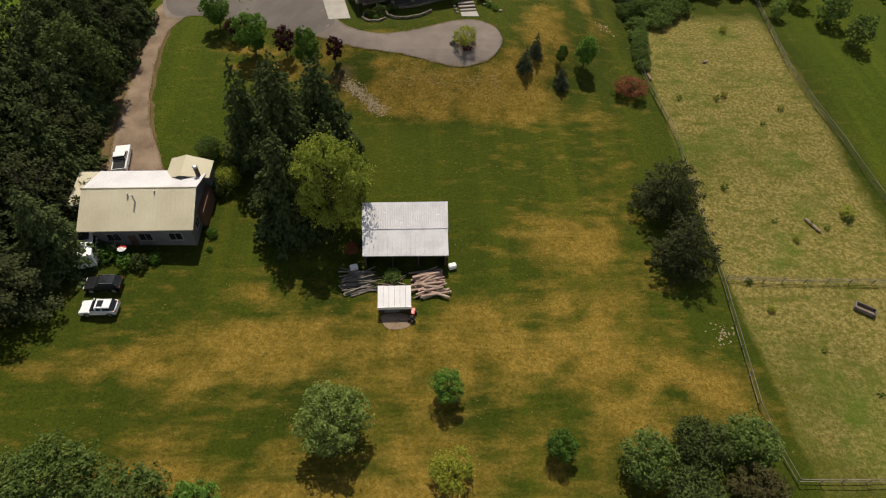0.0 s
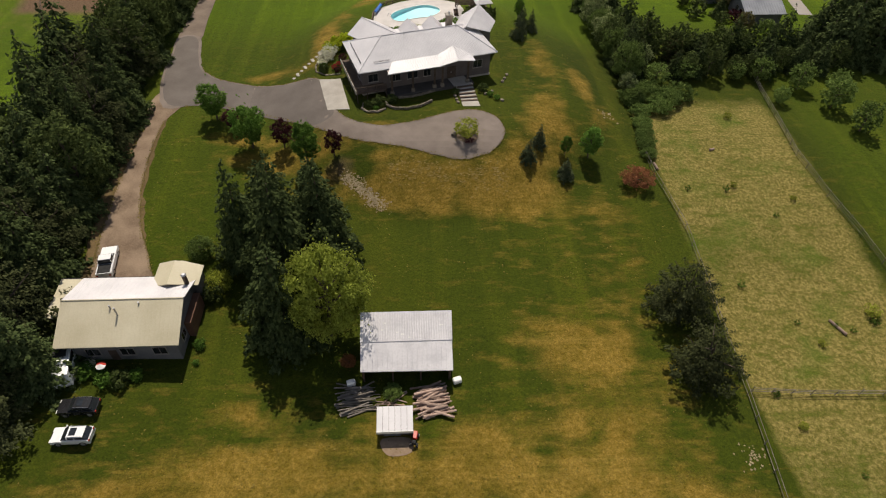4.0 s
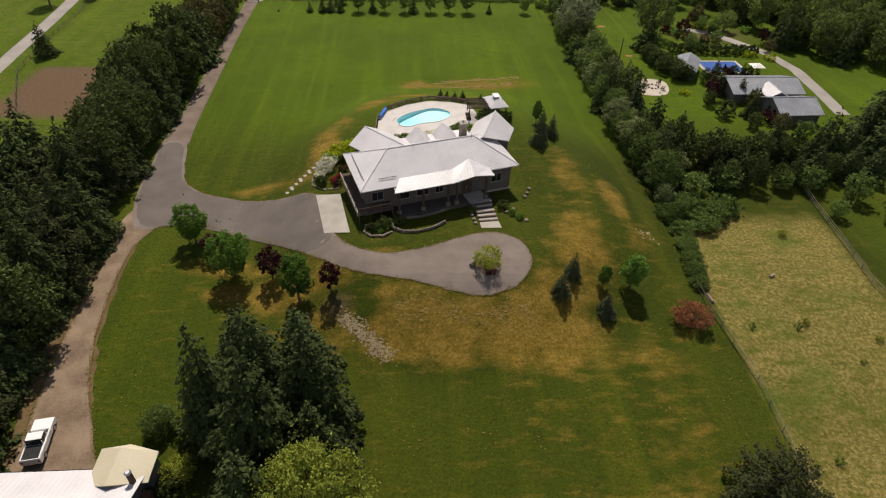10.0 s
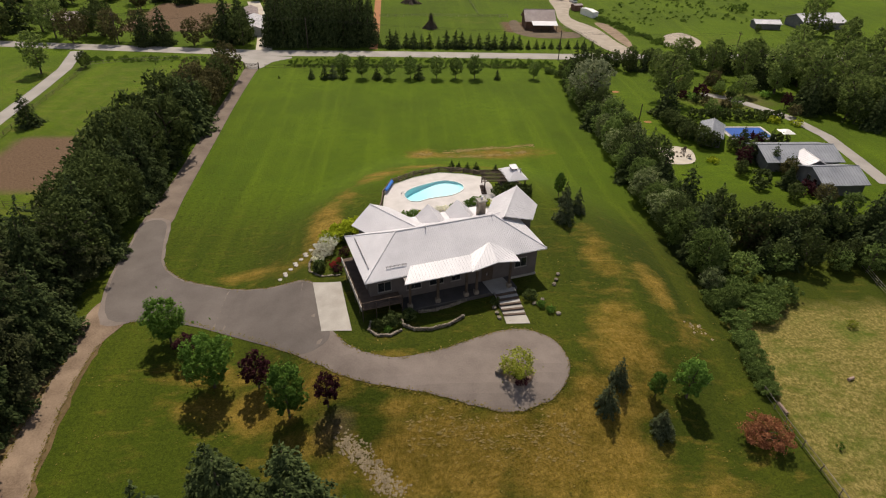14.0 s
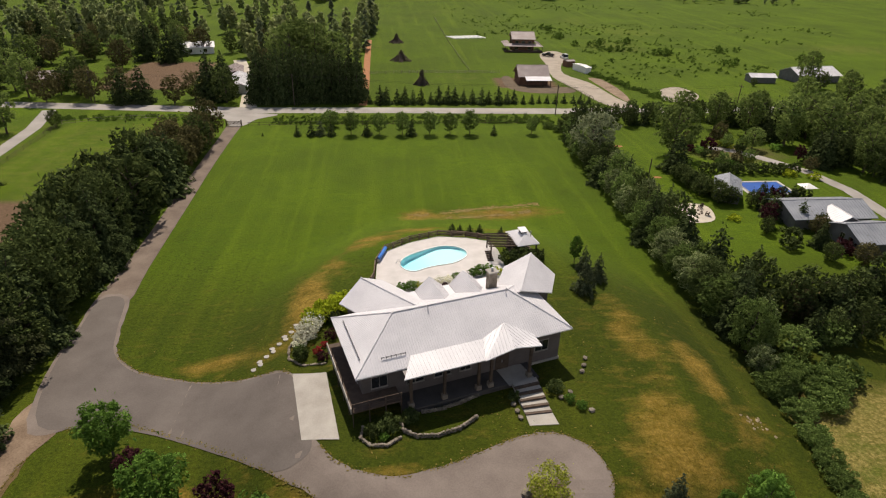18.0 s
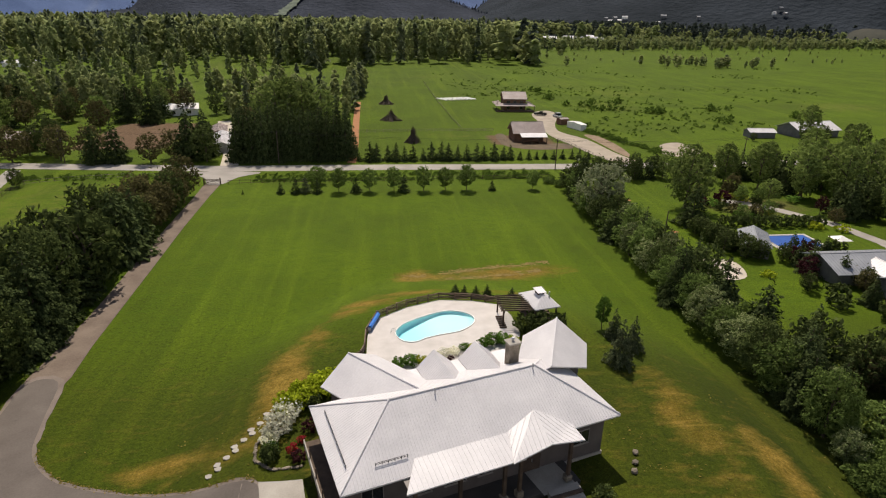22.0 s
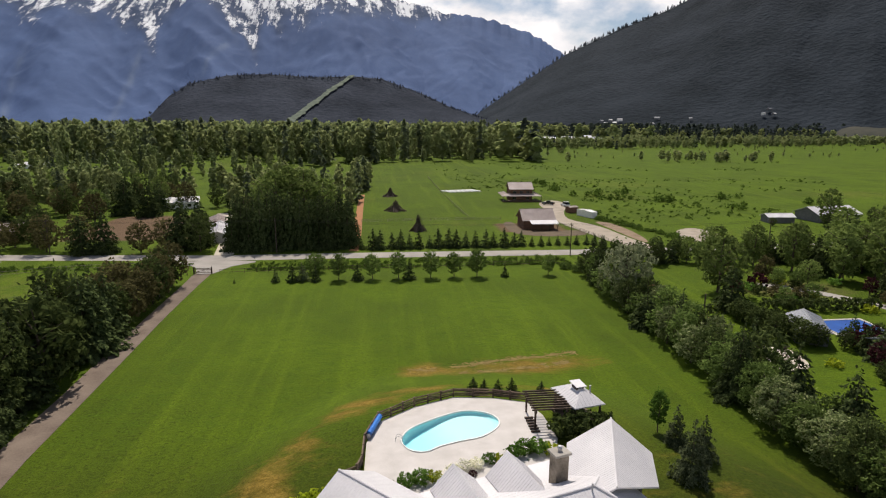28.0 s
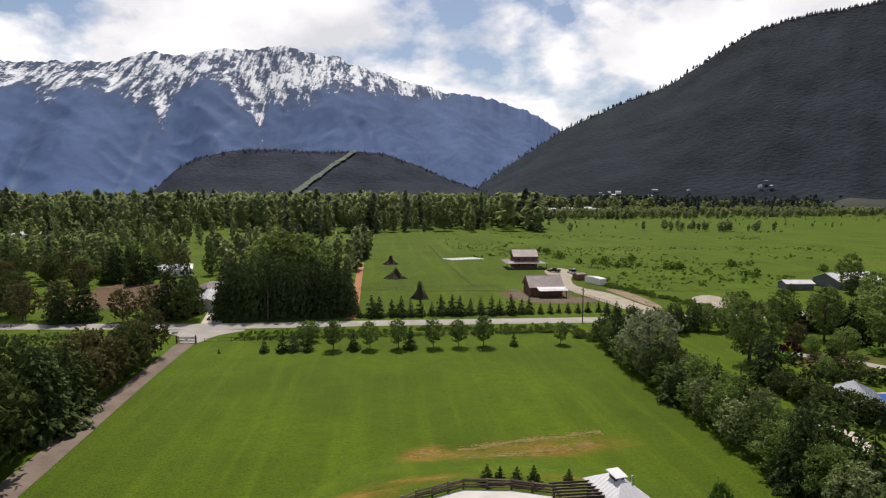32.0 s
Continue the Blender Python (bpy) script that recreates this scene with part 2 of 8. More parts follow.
GRAVEL = mat("gravel", (0.115, 0.078, 0.050), (0.255, 0.185, 0.128), 0.35, 5, 0.95, bump=0.5)
ROADWAY = mat("pale_roadway", (0.22, 0.20, 0.18), (0.32, 0.295, 0.265), 0.2, 4, 0.9)
CONCRETE = mat("concrete", (0.26, 0.235, 0.205), (0.37, 0.345, 0.305), 0.5, 8, 0.85)
DECKING_STONE = mat("pool_paving", (0.42, 0.39, 0.365), (0.54, 0.505, 0.48), 0.6, 9, 0.8)
TIN_WHITE = mat("white_ribbed_metal", (0.50, 0.485, 0.50), (0.64, 0.62, 0.63), 0.3, 6, 0.45, 0.0, 0.05)
TIN_CREAM = mat("cream_ribbed_metal", (0.44, 0.39, 0.27), (0.55, 0.50, 0.37), 0.3, 6, 0.5, 0.0, 0.05)
TIN_OLD = mat("weathered_galvanised_metal", (0.50, 0.485, 0.50), (0.66, 0.64, 0.65), 0.5, 4, 0.55, 0.0, 0.1)
TIN_GREY = mat("grey_ribbed_metal", (0.20, 0.21, 0.23), (0.30, 0.31, 0.33), 0.4, 6, 0.45, 0.1, 0.05)
TIN_BROWN = mat("brown_grey_roofing", (0.22, 0.17, 0.16), (0.33, 0.27, 0.25), 0.4, 6, 0.6)
STUCCO = mat("taupe_stucco", (0.082, 0.069, 0.065), (0.122, 0.104, 0.097), 0.8, 14, 0.9)
SIDING_GREY = mat("grey_siding", (0.10, 0.10, 0.105), (0.16, 0.16, 0.165), 0.8, 10, 0.8)
SIDING_BROWN = mat("brown_log_siding", (0.09, 0.045, 0.03), (0.16, 0.085, 0.055), 0.6, 8, 0.85)
TIMBER = mat("dark_timber", (0.045, 0.03, 0.022), (0.10, 0.07, 0.05), 1.5, 14, 0.85, spread=0.2)
RAILWOOD = mat("weathered_rail_wood", (0.10, 0.085, 0.07), (0.20, 0.175, 0.15), 1.5, 14, 0.9, spread=0.25)
LOGWOOD = mat("cut_log", (0.20, 0.13, 0.10), (0.42, 0.31, 0.25), 1.2, 9, 0.9, spread=0.35)
BARK = mat("bark", (0.05, 0.038, 0.028), (0.11, 0.085, 0.065), 1.5, 9, 0.95, bump=0.6)
STONE = mat("field_stone", (0.085, 0.070, 0.052), (0.25, 0.212, 0.165), 1.4, 7, 0.9, bump=0.5, spread=0.25)
ROCK_PALE = mat("pale_rubble", (0.17, 0.130, 0.075), (0.40, 0.32, 0.20), 1.0, 7, 0.9, bump=0.5, spread=0.2)
PAINT_WHITE = mat("white_car_paint", (0.70, 0.70, 0.70), (0.78, 0.78, 0.78), 0.3, 3, 0.25, 0, 0, specular=0.5)
PAINT_BLACK = mat("black_car_paint", (0.012, 0.012, 0.013), (0.02, 0.02, 0.022), 0.3, 3, 0.25, 0, 0, specular=0.5)
PAINT_RED = mat("red_paint", (0.35, 0.02, 0.015), (0.45, 0.04, 0.02), 0.8, 5, 0.4, 0, 0)
GLASS_DARK = mat("dark_glass", (0.012, 0.014, 0.016), (0.02, 0.023, 0.026), 0.5, 3, 0.08, 0, 0, specular=0.6)
RUBBER = mat("rubber", (0.012, 0.012, 0.012), (0.03, 0.03, 0.03), 3, 20, 0.9)
STEEL = mat("galvanised_steel", (0.35, 0.35, 0.36), (0.5, 0.5, 0.52), 2, 15, 0.4, 0.8, 0.05)
TRIM_WHITE = mat("white_trim", (0.66, 0.65, 0.62), (0.76, 0.75, 0.72), 0.8, 9, 0.6, 0, 0.05)
COVER_BLUE = mat("blue_vinyl", (0.02, 0.12, 0.45), (0.04, 0.2, 0.6), 0.8, 6, 0.4, 0, 0.1)
POOL_BLUE = mat("deep_blue_liner", (0.006, 0.045, 0.22), (0.012, 0.085, 0.34), 0.4, 5, 0.5, 0, 0)
BARE_EARTH = mat("bare_earth", (0.15, 0.10, 0.065), (0.26, 0.19, 0.13), 0.4, 4, 0.95, bump=0.5)
SANDY = mat("sandy_gravel", (0.36, 0.31, 0.25), (0.50, 0.45, 0.37), 0.3, 4, 0.95)
VERGE = mat("trodden_verge", (0.070, 0.048, 0.016), (0.150, 0.100, 0.046), 0.5, 4, 0.95, bump=0.5)
STRAW = mat("straw_litter", (0.120, 0.088, 0.020), (0.240, 0.175, 0.062), 0.9, 6, 0.95, bump=0.5)
BRICK_RED = mat("red_brown_soil", (0.25, 0.10, 0.04), (0.33, 0.16, 0.07), 0.8, 6, 0.95)
LEAF_SPRUCE = leaf_mat("spruce_needles", (0.028, 0.041, 0.015), (0.080, 0.104, 0.038), 0.15)
LEAF_BLUE = leaf_mat("blue_spruce_needles", (0.044, 0.056, 0.026), (0.110, 0.130, 0.066), 0.15)
LEAF_PINE = leaf_mat("pine_needles", (0.028, 0.034, 0.014), (0.068, 0.076, 0.032), 0.15)
LEAF_HEDGE = leaf_mat("hedge_leaves", (0.040, 0.056, 0.018), (0.100, 0.128, 0.040), 0.28)
LEAF_BROWN = leaf_mat("olive_brown_leaves", (0.066, 0.061, 0.024), (0.138, 0.124, 0.053), 0.3)
LEAF_GREEN = leaf_mat("maple_leaves", (0.066, 0.132, 0.020), (0.150, 0.262, 0.050), 0.4)
LEAF_LIME = leaf_mat("lime_leaves", (0.190, 0.230, 0.034), (0.350, 0.400, 0.075), 0.4)
LEAF_WILLOW = leaf_mat("willow_leaves", (0.105, 0.148, 0.038), (0.220, 0.280, 0.080), 0.42)
LEAF_SILVER = leaf_mat("silver_leaves", (0.16, 0.19, 0.10), (0.34, 0.37, 0.21), 0.4)
LEAF_PALE = leaf_mat("pale_shrub_leaves", (0.16, 0.185, 0.020), (0.31, 0.335, 0.055), 0.35)
LEAF_BLOSSOM = leaf_mat("cream_blossom_and_leaves", (0.080, 0.118, 0.034), (0.270, 0.300, 0.140), 0.38)
LEAF_PLUM = leaf_mat("purple_plum_leaves", (0.026, 0.010, 0.012), (0.072, 0.026, 0.029), 0.25)
LEAF_RED = leaf_mat("rust_red_leaves", (0.14, 0.052, 0.025), (0.33, 0.150, 0.078), 0.35)
LEAF_BRAMBLE = leaf_mat("bramble_leaves", (0.076, 0.118, 0.028), (0.180, 0.245, 0.068), 0.38)
LEAF_YELLOW = leaf_mat("yellow_green_leaves", (0.24, 0.30, 0.015), (0.50, 0.56, 0.05), 0.45)
# Cottonwood, alder and valley fir colours are paled to stand in for haze.
LEAF_FOREST_HAZED = leaf_mat("hazed_cottonwood_leaves", (0.240, 0.270, 0.112), (0.310, 0.345, 0.145), 0.55)
LEAF_ALDER_HAZED = leaf_mat("hazed_alder_leaves", (0.180, 0.216, 0.092), (0.240, 0.282, 0.120), 0.55)
LEAF_FIR_HAZED = leaf_mat("hazed_fir_needles", (0.110, 0.136, 0.076), (0.175, 0.205, 0.114), 0.55)
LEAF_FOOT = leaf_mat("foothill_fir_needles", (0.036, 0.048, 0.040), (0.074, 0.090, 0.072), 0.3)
# Far needles carry painted haze: lifted and turned blue-grey for their distance.
LEAF_FAR_HAZED = leaf_mat("hazed_distant_conifer", (0.120, 0.132, 0.148), (0.215, 0.230, 0.245), 0.6)
LEAF_HILL_HAZED = leaf_mat("hazed_hill_conifer", (0.110, 0.118, 0.145), (0.190, 0.198, 0.225), 0.6)
FLOWER_RED = leaf_mat("red_blossom", (0.35, 0.02, 0.03), (0.55, 0.06, 0.08), 0.25)
FLOWER_WHITE = leaf_mat("white_blossom", (0.60, 0.60, 0.46), (0.86, 0.84, 0.70), 0.4)


# ---- builders ----
def sm(a, b, v):
    t = max(0.0, min(1.0, (v - a) / (b - a)))
    return t * t * (3 - 2 * t)


def ground_z(x, y):
    """Height of the land: low pasture, and the mound on which the main house stands."""
    low = -1.7 * (1 - sm(-25, 22, y)) - 1.2 * sm(20, 50, x) * (1 - sm(-20, 15, y)) + 0.9 * sm(-10, -40, x) * (1 - sm(-20, 20, y))
    d = math.hypot((x - 6) / (30 if x < 6 else 38), (y - 33) / (33 if y < 33 else 48))
    low += 1.0 * math.exp(-((x + 38) / 20) ** 2 - ((y - 28) / 25) ** 2)
    low -= 1.5 * sm(-2, -13, x) * math.exp(-((y - 30) / 16) ** 2) * (1 - sm(-14, -26, x))
    return low + 4.8 * (1 - sm(0.6, 1.05, d))


def mesh_of(name, verts, faces, material, smooth=False):
    me = bpy.data.meshes.new(name)
    me.from_pydata([tuple(v) for v in verts], [], faces)
    me.materials.append(material)
    if smooth:
        me.polygons.foreach_set("use_smooth", [True] * len(me.polygons))
    return me


def thing(name, m, label, category, group="", kind=""):
    """An Empty at the base of a thing; its parts are in its own space."""
    ob = new(name)
    ob.empty_display_size = 0.1
    ob.matrix_world = m
    return tagged(ob, label, category, group, kind)


def part(name, bm, material, parent, label=""):
    """Links a bmesh (or a mesh) as one mesh object under a thing or a part."""
    if isinstance(bm, bpy.types.Mesh):
        me = bm
    else:
        me = bpy.data.meshes.new(name)
        bm.to_mesh(me)
        bm.free()
        me.materials.append(material)
    ob = new(name, me)
    ob.parent = parent
    return tagged(ob, label)


def solo(name, bm, material, m, label, category, group="", kind=""):
    """A thing that is one single mesh."""
    ob = part(name, bm, material, None)
    ob.matrix_world = m
    return tagged(ob, label, category, group, kind)


def box(bm, x0, x1, y0, y1, z0, z1, bevel=0.0):
    """Adds a box, with its edges taken off by bevel."""
    got = bmesh.ops.create_cube(bm, size=1, matrix=Matrix.Translation(((x0 + x1) / 2, (y0 + y1) / 2, (z0 + z1) / 2)) @ Matrix.Diagonal((x1 - x0, y1 - y0, z1 - z0, 1)))
    if bevel:
        edges = list({e for v in got["verts"] for e in v.link_edges})
        bmesh.ops.bevel(bm, geom=edges, offset=bevel, segments=1, affect="EDGES")
    return bm


def boxed(*a, bevel=0.0):
    return box(bmesh.new(), *a, bevel=bevel)


def bar(bm, a, b, r0, r1=None, n=6):
    """Adds a round bar from a to b."""
    a, b = Vector(a), Vector(b)
    m = Matrix.Translation((a + b) / 2) @ (b - a).to_track_quat("Z", "Y").to_matrix().to_4x4()
    bmesh.ops.create_cone(bm, cap_ends=True, segments=n, radius1=r0, radius2=r0 if r1 is None else r1, depth=(b - a).length, matrix=m)
    return bm


def plank(bm, a, b, w, h):
    """Adds a squared plank from a to b, w wide and h high."""
    a, b = Vector(a), Vector(b)
    m = Matrix.Translation((a + b) / 2) @ (b - a).to_track_quat("X", "Z").to_matrix().to_4x4()
    bmesh.ops.create_cube(bm, size=1, matrix=m @ Matrix.Diagonal(((b - a).length, w, h, 1)))
    return bm


def tube(pts, r, n=6, closed=False):
    """A bmesh of one unbroken round pipe through points."""
    pts = [Vector(p) for p in pts]
    bm, k, rings = bmesh.new(), len(pts), []
    for i, p in enumerate(pts):
        a, b = (pts[i - 1], pts[(i + 1) % k]) if closed else (pts[max(0, i - 1)], pts[min(k - 1, i + 1)])
        turn = (b - a).to_track_quat("Z", "Y")
        rings.append([bm.verts.new(p + turn @ Vector((r * math.cos(2 * math.pi * j / n), r * math.sin(2 * math.pi * j / n), 0))) for j in range(n)])
    for a, b in zip(rings, rings[1:] + (rings[:1] if closed else [])):
        for j in range(n):
            bm.faces.new((a[j], a[(j + 1) % n], b[(j + 1) % n], b[j]))
    if not closed:
        bm.faces.new(rings[0][::-1])
        bm.faces.new(rings[-1])
    bmesh.ops.recalc_face_normals(bm, faces=bm.faces[:])
    return bm


def slab(bm, pts, t):
    """Adds a slab whose upper face is pts (counter-clockwise from above), t thick."""
    top = [bm.verts.new(p) for p in pts]
    low = [bm.verts.new((p[0], p[1], p[2] - t)) for p in pts]
    bm.faces.new(top)
    bm.faces.new(low[::-1])
    for i in range(len(pts)):
        j = (i + 1) % len(pts)
        bm.faces.new((top[j], top[i], low[i], low[j]))
    return bm


def rounded(pts, n=4):
    """A closed outline smoothed through its points."""
    out = []
    k = len(pts)
    for i in range(k):
        p0, p1, p2, p3 = (Vector(pts[(i + j - 1) % k]) for j in range(4))
        for s in range(n):
            t = s / n
            out.append(0.5 * (2 * p1 + (p2 - p0) * t + (2 * p0 - 5 * p1 + 4 * p2 - p3) * t * t + (3 * p1 - p0 - 3 * p2 + p3) * t ** 3))
    return out


def drape(name, outline, material, lift=0.05, step=1.5, label="", category="", kind="structure"):
    """A sheet cut to an outline and laid on the land."""
    bm = bmesh.new()
    f = bm.faces.new([bm.verts.new((p[0], p[1], 0)) for p in outline])
    xs, ys = [p[0] for p in outline], [p[1] for p in outline]
    for axis, lo, hi in ((0, min(xs), max(xs)), (1, min(ys), max(ys))):
        v = lo + step / 2
        while v < hi:
            co, no = [0, 0, 0], [0, 0, 0]
            co[axis], no[axis] = v, 1
            bmesh.ops.bisect_plane(bm, geom=bm.verts[:] + bm.edges[:] + bm.faces[:], plane_co=co, plane_no=no)
            v += step
    if f.is_valid and f.normal.z < 0 or any(q.normal.z < 0 for q in bm.faces):
        bmesh.ops.recalc_face_normals(bm, faces=bm.faces[:])
        if sum(q.normal.z for q in bm.faces) < 0:
            bmesh.ops.reverse_faces(bm, faces=bm.faces[:])
    for v in bm.verts:
        v.co.z = ground_z(v.co.x, v.co.y) + lift
    ob = part(name, bm, material, None)
    return tagged(ob, label, category, kind=kind)


def ribbon(points, widths):
    """The outline of a strip along points."""
    pts = [Vector(p) for p in points]
    left, right = [], []
    for i, p in enumerate(pts):
        d = (pts[min(i + 1, len(pts) - 1)] - pts[max(i - 1, 0)]).normalized()
        w = widths[i] if isinstance(widths, (list, tuple)) else widths
        side = Vector((-d.y, d.x)) * w / 2
        left.append(p + side)
        right.append(p - side)
    return right + left[::-1]


# ---- plants ----
def cards(centres, normals, sizes, rng, along=None, jitter=0.45, droop=0.0, fold=0.3, slim=0.5):
    """Folded leaf clumps as vertex and face lists, two triangles each, that lie across their normals, like the sprays of a real crown."""
    n = len(centres)
    u = normals / np.maximum(np.linalg.norm(normals, axis=1, keepdims=True), 1e-6) + jitter * rng.normal(size=(n, 3))
    u /= np.maximum(np.linalg.norm(u, axis=1, keepdims=True), 1e-6)
    d = rng.normal(size=(n, 3)) * (1.0 if along is None else 0.35) + (0.0 if along is None else along)
    d -= u * np.sum(d * u, axis=1, keepdims=True)
    d /= np.maximum(np.linalg.norm(d, axis=1, keepdims=True), 1e-6)
    s = np.cross(u, d)
    z = sizes[:, None]
    a = centres - d * z * 0.5
    b = centres + d * z * 0.6
    b[:, 2] -= droop * sizes
    c = centres + s * z * slim - u * z * fold * 0.5
    e = centres - s * z * slim - u * z * fold * 0.5
    v = np.stack((a, c, b, e), axis=1).reshape(-1, 3)
    i = np.arange(n) * 4
    f = np.concatenate((np.stack((i, i + 1, i + 2), 1), np.stack((i, i + 2, i + 3), 1)))
    return v, f


def conifer_crown(seed, h, r, levels=14, arms=7, leaf=0.3, low=0.05, ragged=0.3, power=0.85, fill=1.0, lift=0.0):
    """Whorls of separate flat boughs, each a tapering spray that sags to its tip, with dark gaps between them."""
    rng = np.random.default_rng(seed)
    cs, ns, ds, ss = [], [], [], []
    for i in range(levels):
        q = (i + 0.7 * rng.random()) / levels
        z = h * (low + (0.97 - low) * q)
        reach = r * (1 - q) ** power + 0.05 * r
        k = max(3, round(arms * (0.55 + 0.45 * (1 - q))))
        turn = rng.random() * 6.3
        for j in range(k):
            a = turn + 2 * math.pi * (j + 0.5 * rng.random()) / k
            l = reach * (1 + ragged * (rng.random() * 1.5 - 1.0))
            zz = z + h / levels * 0.5 * rng.normal()
            wide = 0.30 * l + 0.12
            m = max(5, int(fill * 2.0 * l * wide / (leaf * leaf)))
            t = 0.22 + 0.8 * rng.random(m) ** 0.75
            side = wide * rng.normal(size=m) * 0.62 * np.clip(1.25 - t, 0.12, 0.75)
            out = l * t
            cs.append(np.stack((math.cos(a) * out - math.sin(a) * side, math.sin(a) * out + math.cos(a) * side, zz + (lift - 0.30) * l * t ** 1.6 + 0.10 * l * t - 0.5 * np.abs(side) + 0.06 * l * rng.normal(size=m)), 1))
            ns.append(np.stack((0.55 * math.cos(a) * np.ones(m), 0.55 * math.sin(a) * np.ones(m), 0.85 * np.ones(m)), 1))
            ds.append(np.stack((math.cos(a) * np.ones(m), math.sin(a) * np.ones(m), -0.2 * np.ones(m)), 1))
            ss.append(leaf * (0.7 + 0.7 * rng.random(m)))
    m = 14
    cs.append(np.stack((0.05 * r * rng.normal(size=m), 0.05 * r * rng.normal(size=m), h * (0.93 + 0.08 * rng.random(m))), 1))
    ns.append(rng.normal(size=(m, 3)))
    ds.append(np.tile((0.0, 0.0, 1.0), (m, 1)))
    ss.append(leaf * np.ones(m))
    return cards(np.concatenate(cs), np.concatenate(ns), np.concatenate(ss), rng, np.concatenate(ds), 0.38, 0.1, 0.3, 0.4)


def leafy_crown(seed, h, r, lobes=16, per=90, leaf=0.4, base=0.25, lobe=0.38, squash=1.0, slim=0.3, up=0.25, jitter=0.62):
    """A crown of separate leafy clumps, fuller on their upper sides, about a thin core; base: where the crown starts, as a share of the height."""
    rng = np.random.default_rng(seed)
    cs, ds = [], []
    zc, zr = h * (base + 1) / 2, h * (1 - base) / 2
    lobes = int(lobes * 1.6)
    per = int(per * 0.56)
    for i in range(lobes):
        q = 1 - 2 * (i + 0.5) / lobes
        a = 2.4 * i + rng.random()
        out = 0.55 + 0.36 * rng.random()
        w = math.sqrt(max(0, 1 - q * q)) * out
        c = np.array((math.cos(a) * w * r, math.sin(a) * w * r, zc + q * zr * (0.66 + 0.24 * rng.random())))
        size = lobe * 0.72 * (0.5 + 0.75 * rng.random())
        p = rng.normal(size=(per, 3))
        p /= np.linalg.norm(p, axis=1, keepdims=True)
        p[:, 2] = np.where(p[:, 2] < 0, p[:, 2] * 0.5, p[:, 2])
        shell = 0.62 + 0.42 * rng.random((per, 1)) ** 0.6 + 0.4 * (rng.random((per, 1)) < 0.12) * rng.random((per, 1))
        cs.append(c + p * shell * np.array((r * size * (0.8 + 0.5 * rng.random()), r * size * (0.8 + 0.5 * rng.random()), min(max(zr, r * 0.4), 1.2 * r) * size * squash * (0.75 + 0.4 * rng.random()))))
        ds.append(p + np.array((0, 0, up)))
    core = rng.normal(size=(lobes * per // 8, 3)) * np.array((r * 0.34, r * 0.34, zr * 0.4)) + np.array((0, 0, zc))
    cs.append(core)
    ds.append(rng.normal(size=core.shape))
    cs, ds = np.concatenate(cs), np.concatenate(ds)
    cs[:, 2] = np.maximum(cs[:, 2], 0.12 * leaf)
    return cards(cs, ds, 1.15 * leaf * (0.7 + 0.6 * rng.random(len(cs))), rng, None, jitter, 0.1, 0.3, slim)


def thinned(vf, keep=5, grow=1.85):
    """A coarser crown for plants far from the flight: fewer clumps, enlarged."""
    v = vf[0].reshape(-1, 4, 3)[::keep]
    c = v.mean(axis=1, keepdims=True)
    v = (c + (v - c) * grow).reshape(-1, 3)
    i = np.arange(len(v) // 4) * 4
    return v, np.concatenate((np.stack((i, i + 1, i + 2), 1), np.stack((i, i + 2, i + 3), 1)))


def crown_mesh(name, vf, material):
    return mesh_of(name, vf[0].tolist(), vf[1].tolist(), material)


def trunk_bm(h, r, seed, limbs=0, top=0.9, reach=0.3):
    rng = random.Random(seed)
    bm = bmesh.new()
    p, q = Vector((0, 0, -0.3)), Vector((0, 0, 0))
    k = 5
    for i in range(k):
        q = Vector((rng.uniform(-0.02, 0.02) * h, rng.uniform(-0.02, 0.02) * h, h * top * (i + 1) / k))
        bar(bm, p, q, r * (1 - 0.85 * i / k), r * (1 - 0.85 * (i + 1) / k), 7)
        p = q
    for i in range(limbs):
        a, z = 2.4 * i + rng.random(), h * (0.3 + 0.35 * i / max(1, limbs))
        bar(bm, (0, 0, z), (math.cos(a) * h * reach, math.sin(a) * h * reach, z + h * 0.22), r * 0.45, r * 0.12, 5)
    return bm


PLANTS = {}


def plant_kind(key, name, label, category, crown, leaf_material, trunk):
    """Keeps the meshes of a kind of plant, at the size in which it is modelled."""
    cm = crown_mesh("crown", crown, leaf_material)
    lo = crown_mesh("crown", thinned(crown), leaf_material)
    tm = None
    if trunk is not None:
        tm = bpy.data.meshes.new("trunk")
        trunk.to_mesh(tm)
        trunk.free()
        tm.materials.append(BARK)
    PLANTS[key] = (name, label, category, cm, tm, lo)


def plant(key, x, y, height=1.0, width=None, turn=0.0, label="", group="", sink=0.03):
    """Plants one of a kind at a place: height and width are factors on the modelled size."""
    name, kind_label, category, cm, tm, lo = PLANTS[key]
    if y > 74 or abs(x) > 51 or (x > 46.5 and y > 36) or x > 55:
        cm = lo
    w = height if width is None else width
    m = Matrix.LocRotScale((x, y, ground_z(x, y) - sink), Euler((0, 0, turn)), (w, w, height))
    ob = thing(name, m, label or kind_label, category, group)
    if tm:
        part("trunk", tm, None, ob)
    part("crown", cm, None, ob)
    return ob


# ---- land ----
def blob(x, y, cx, cy, rx, ry, turn=0.0):
    c, s = math.cos(turn), math.sin(turn)
    dx, dy = x - cx, y - cy
    return math.exp(-((dx * c + dy * s) / rx) ** 2 - ((dy * c - dx * s) / ry) ** 2)


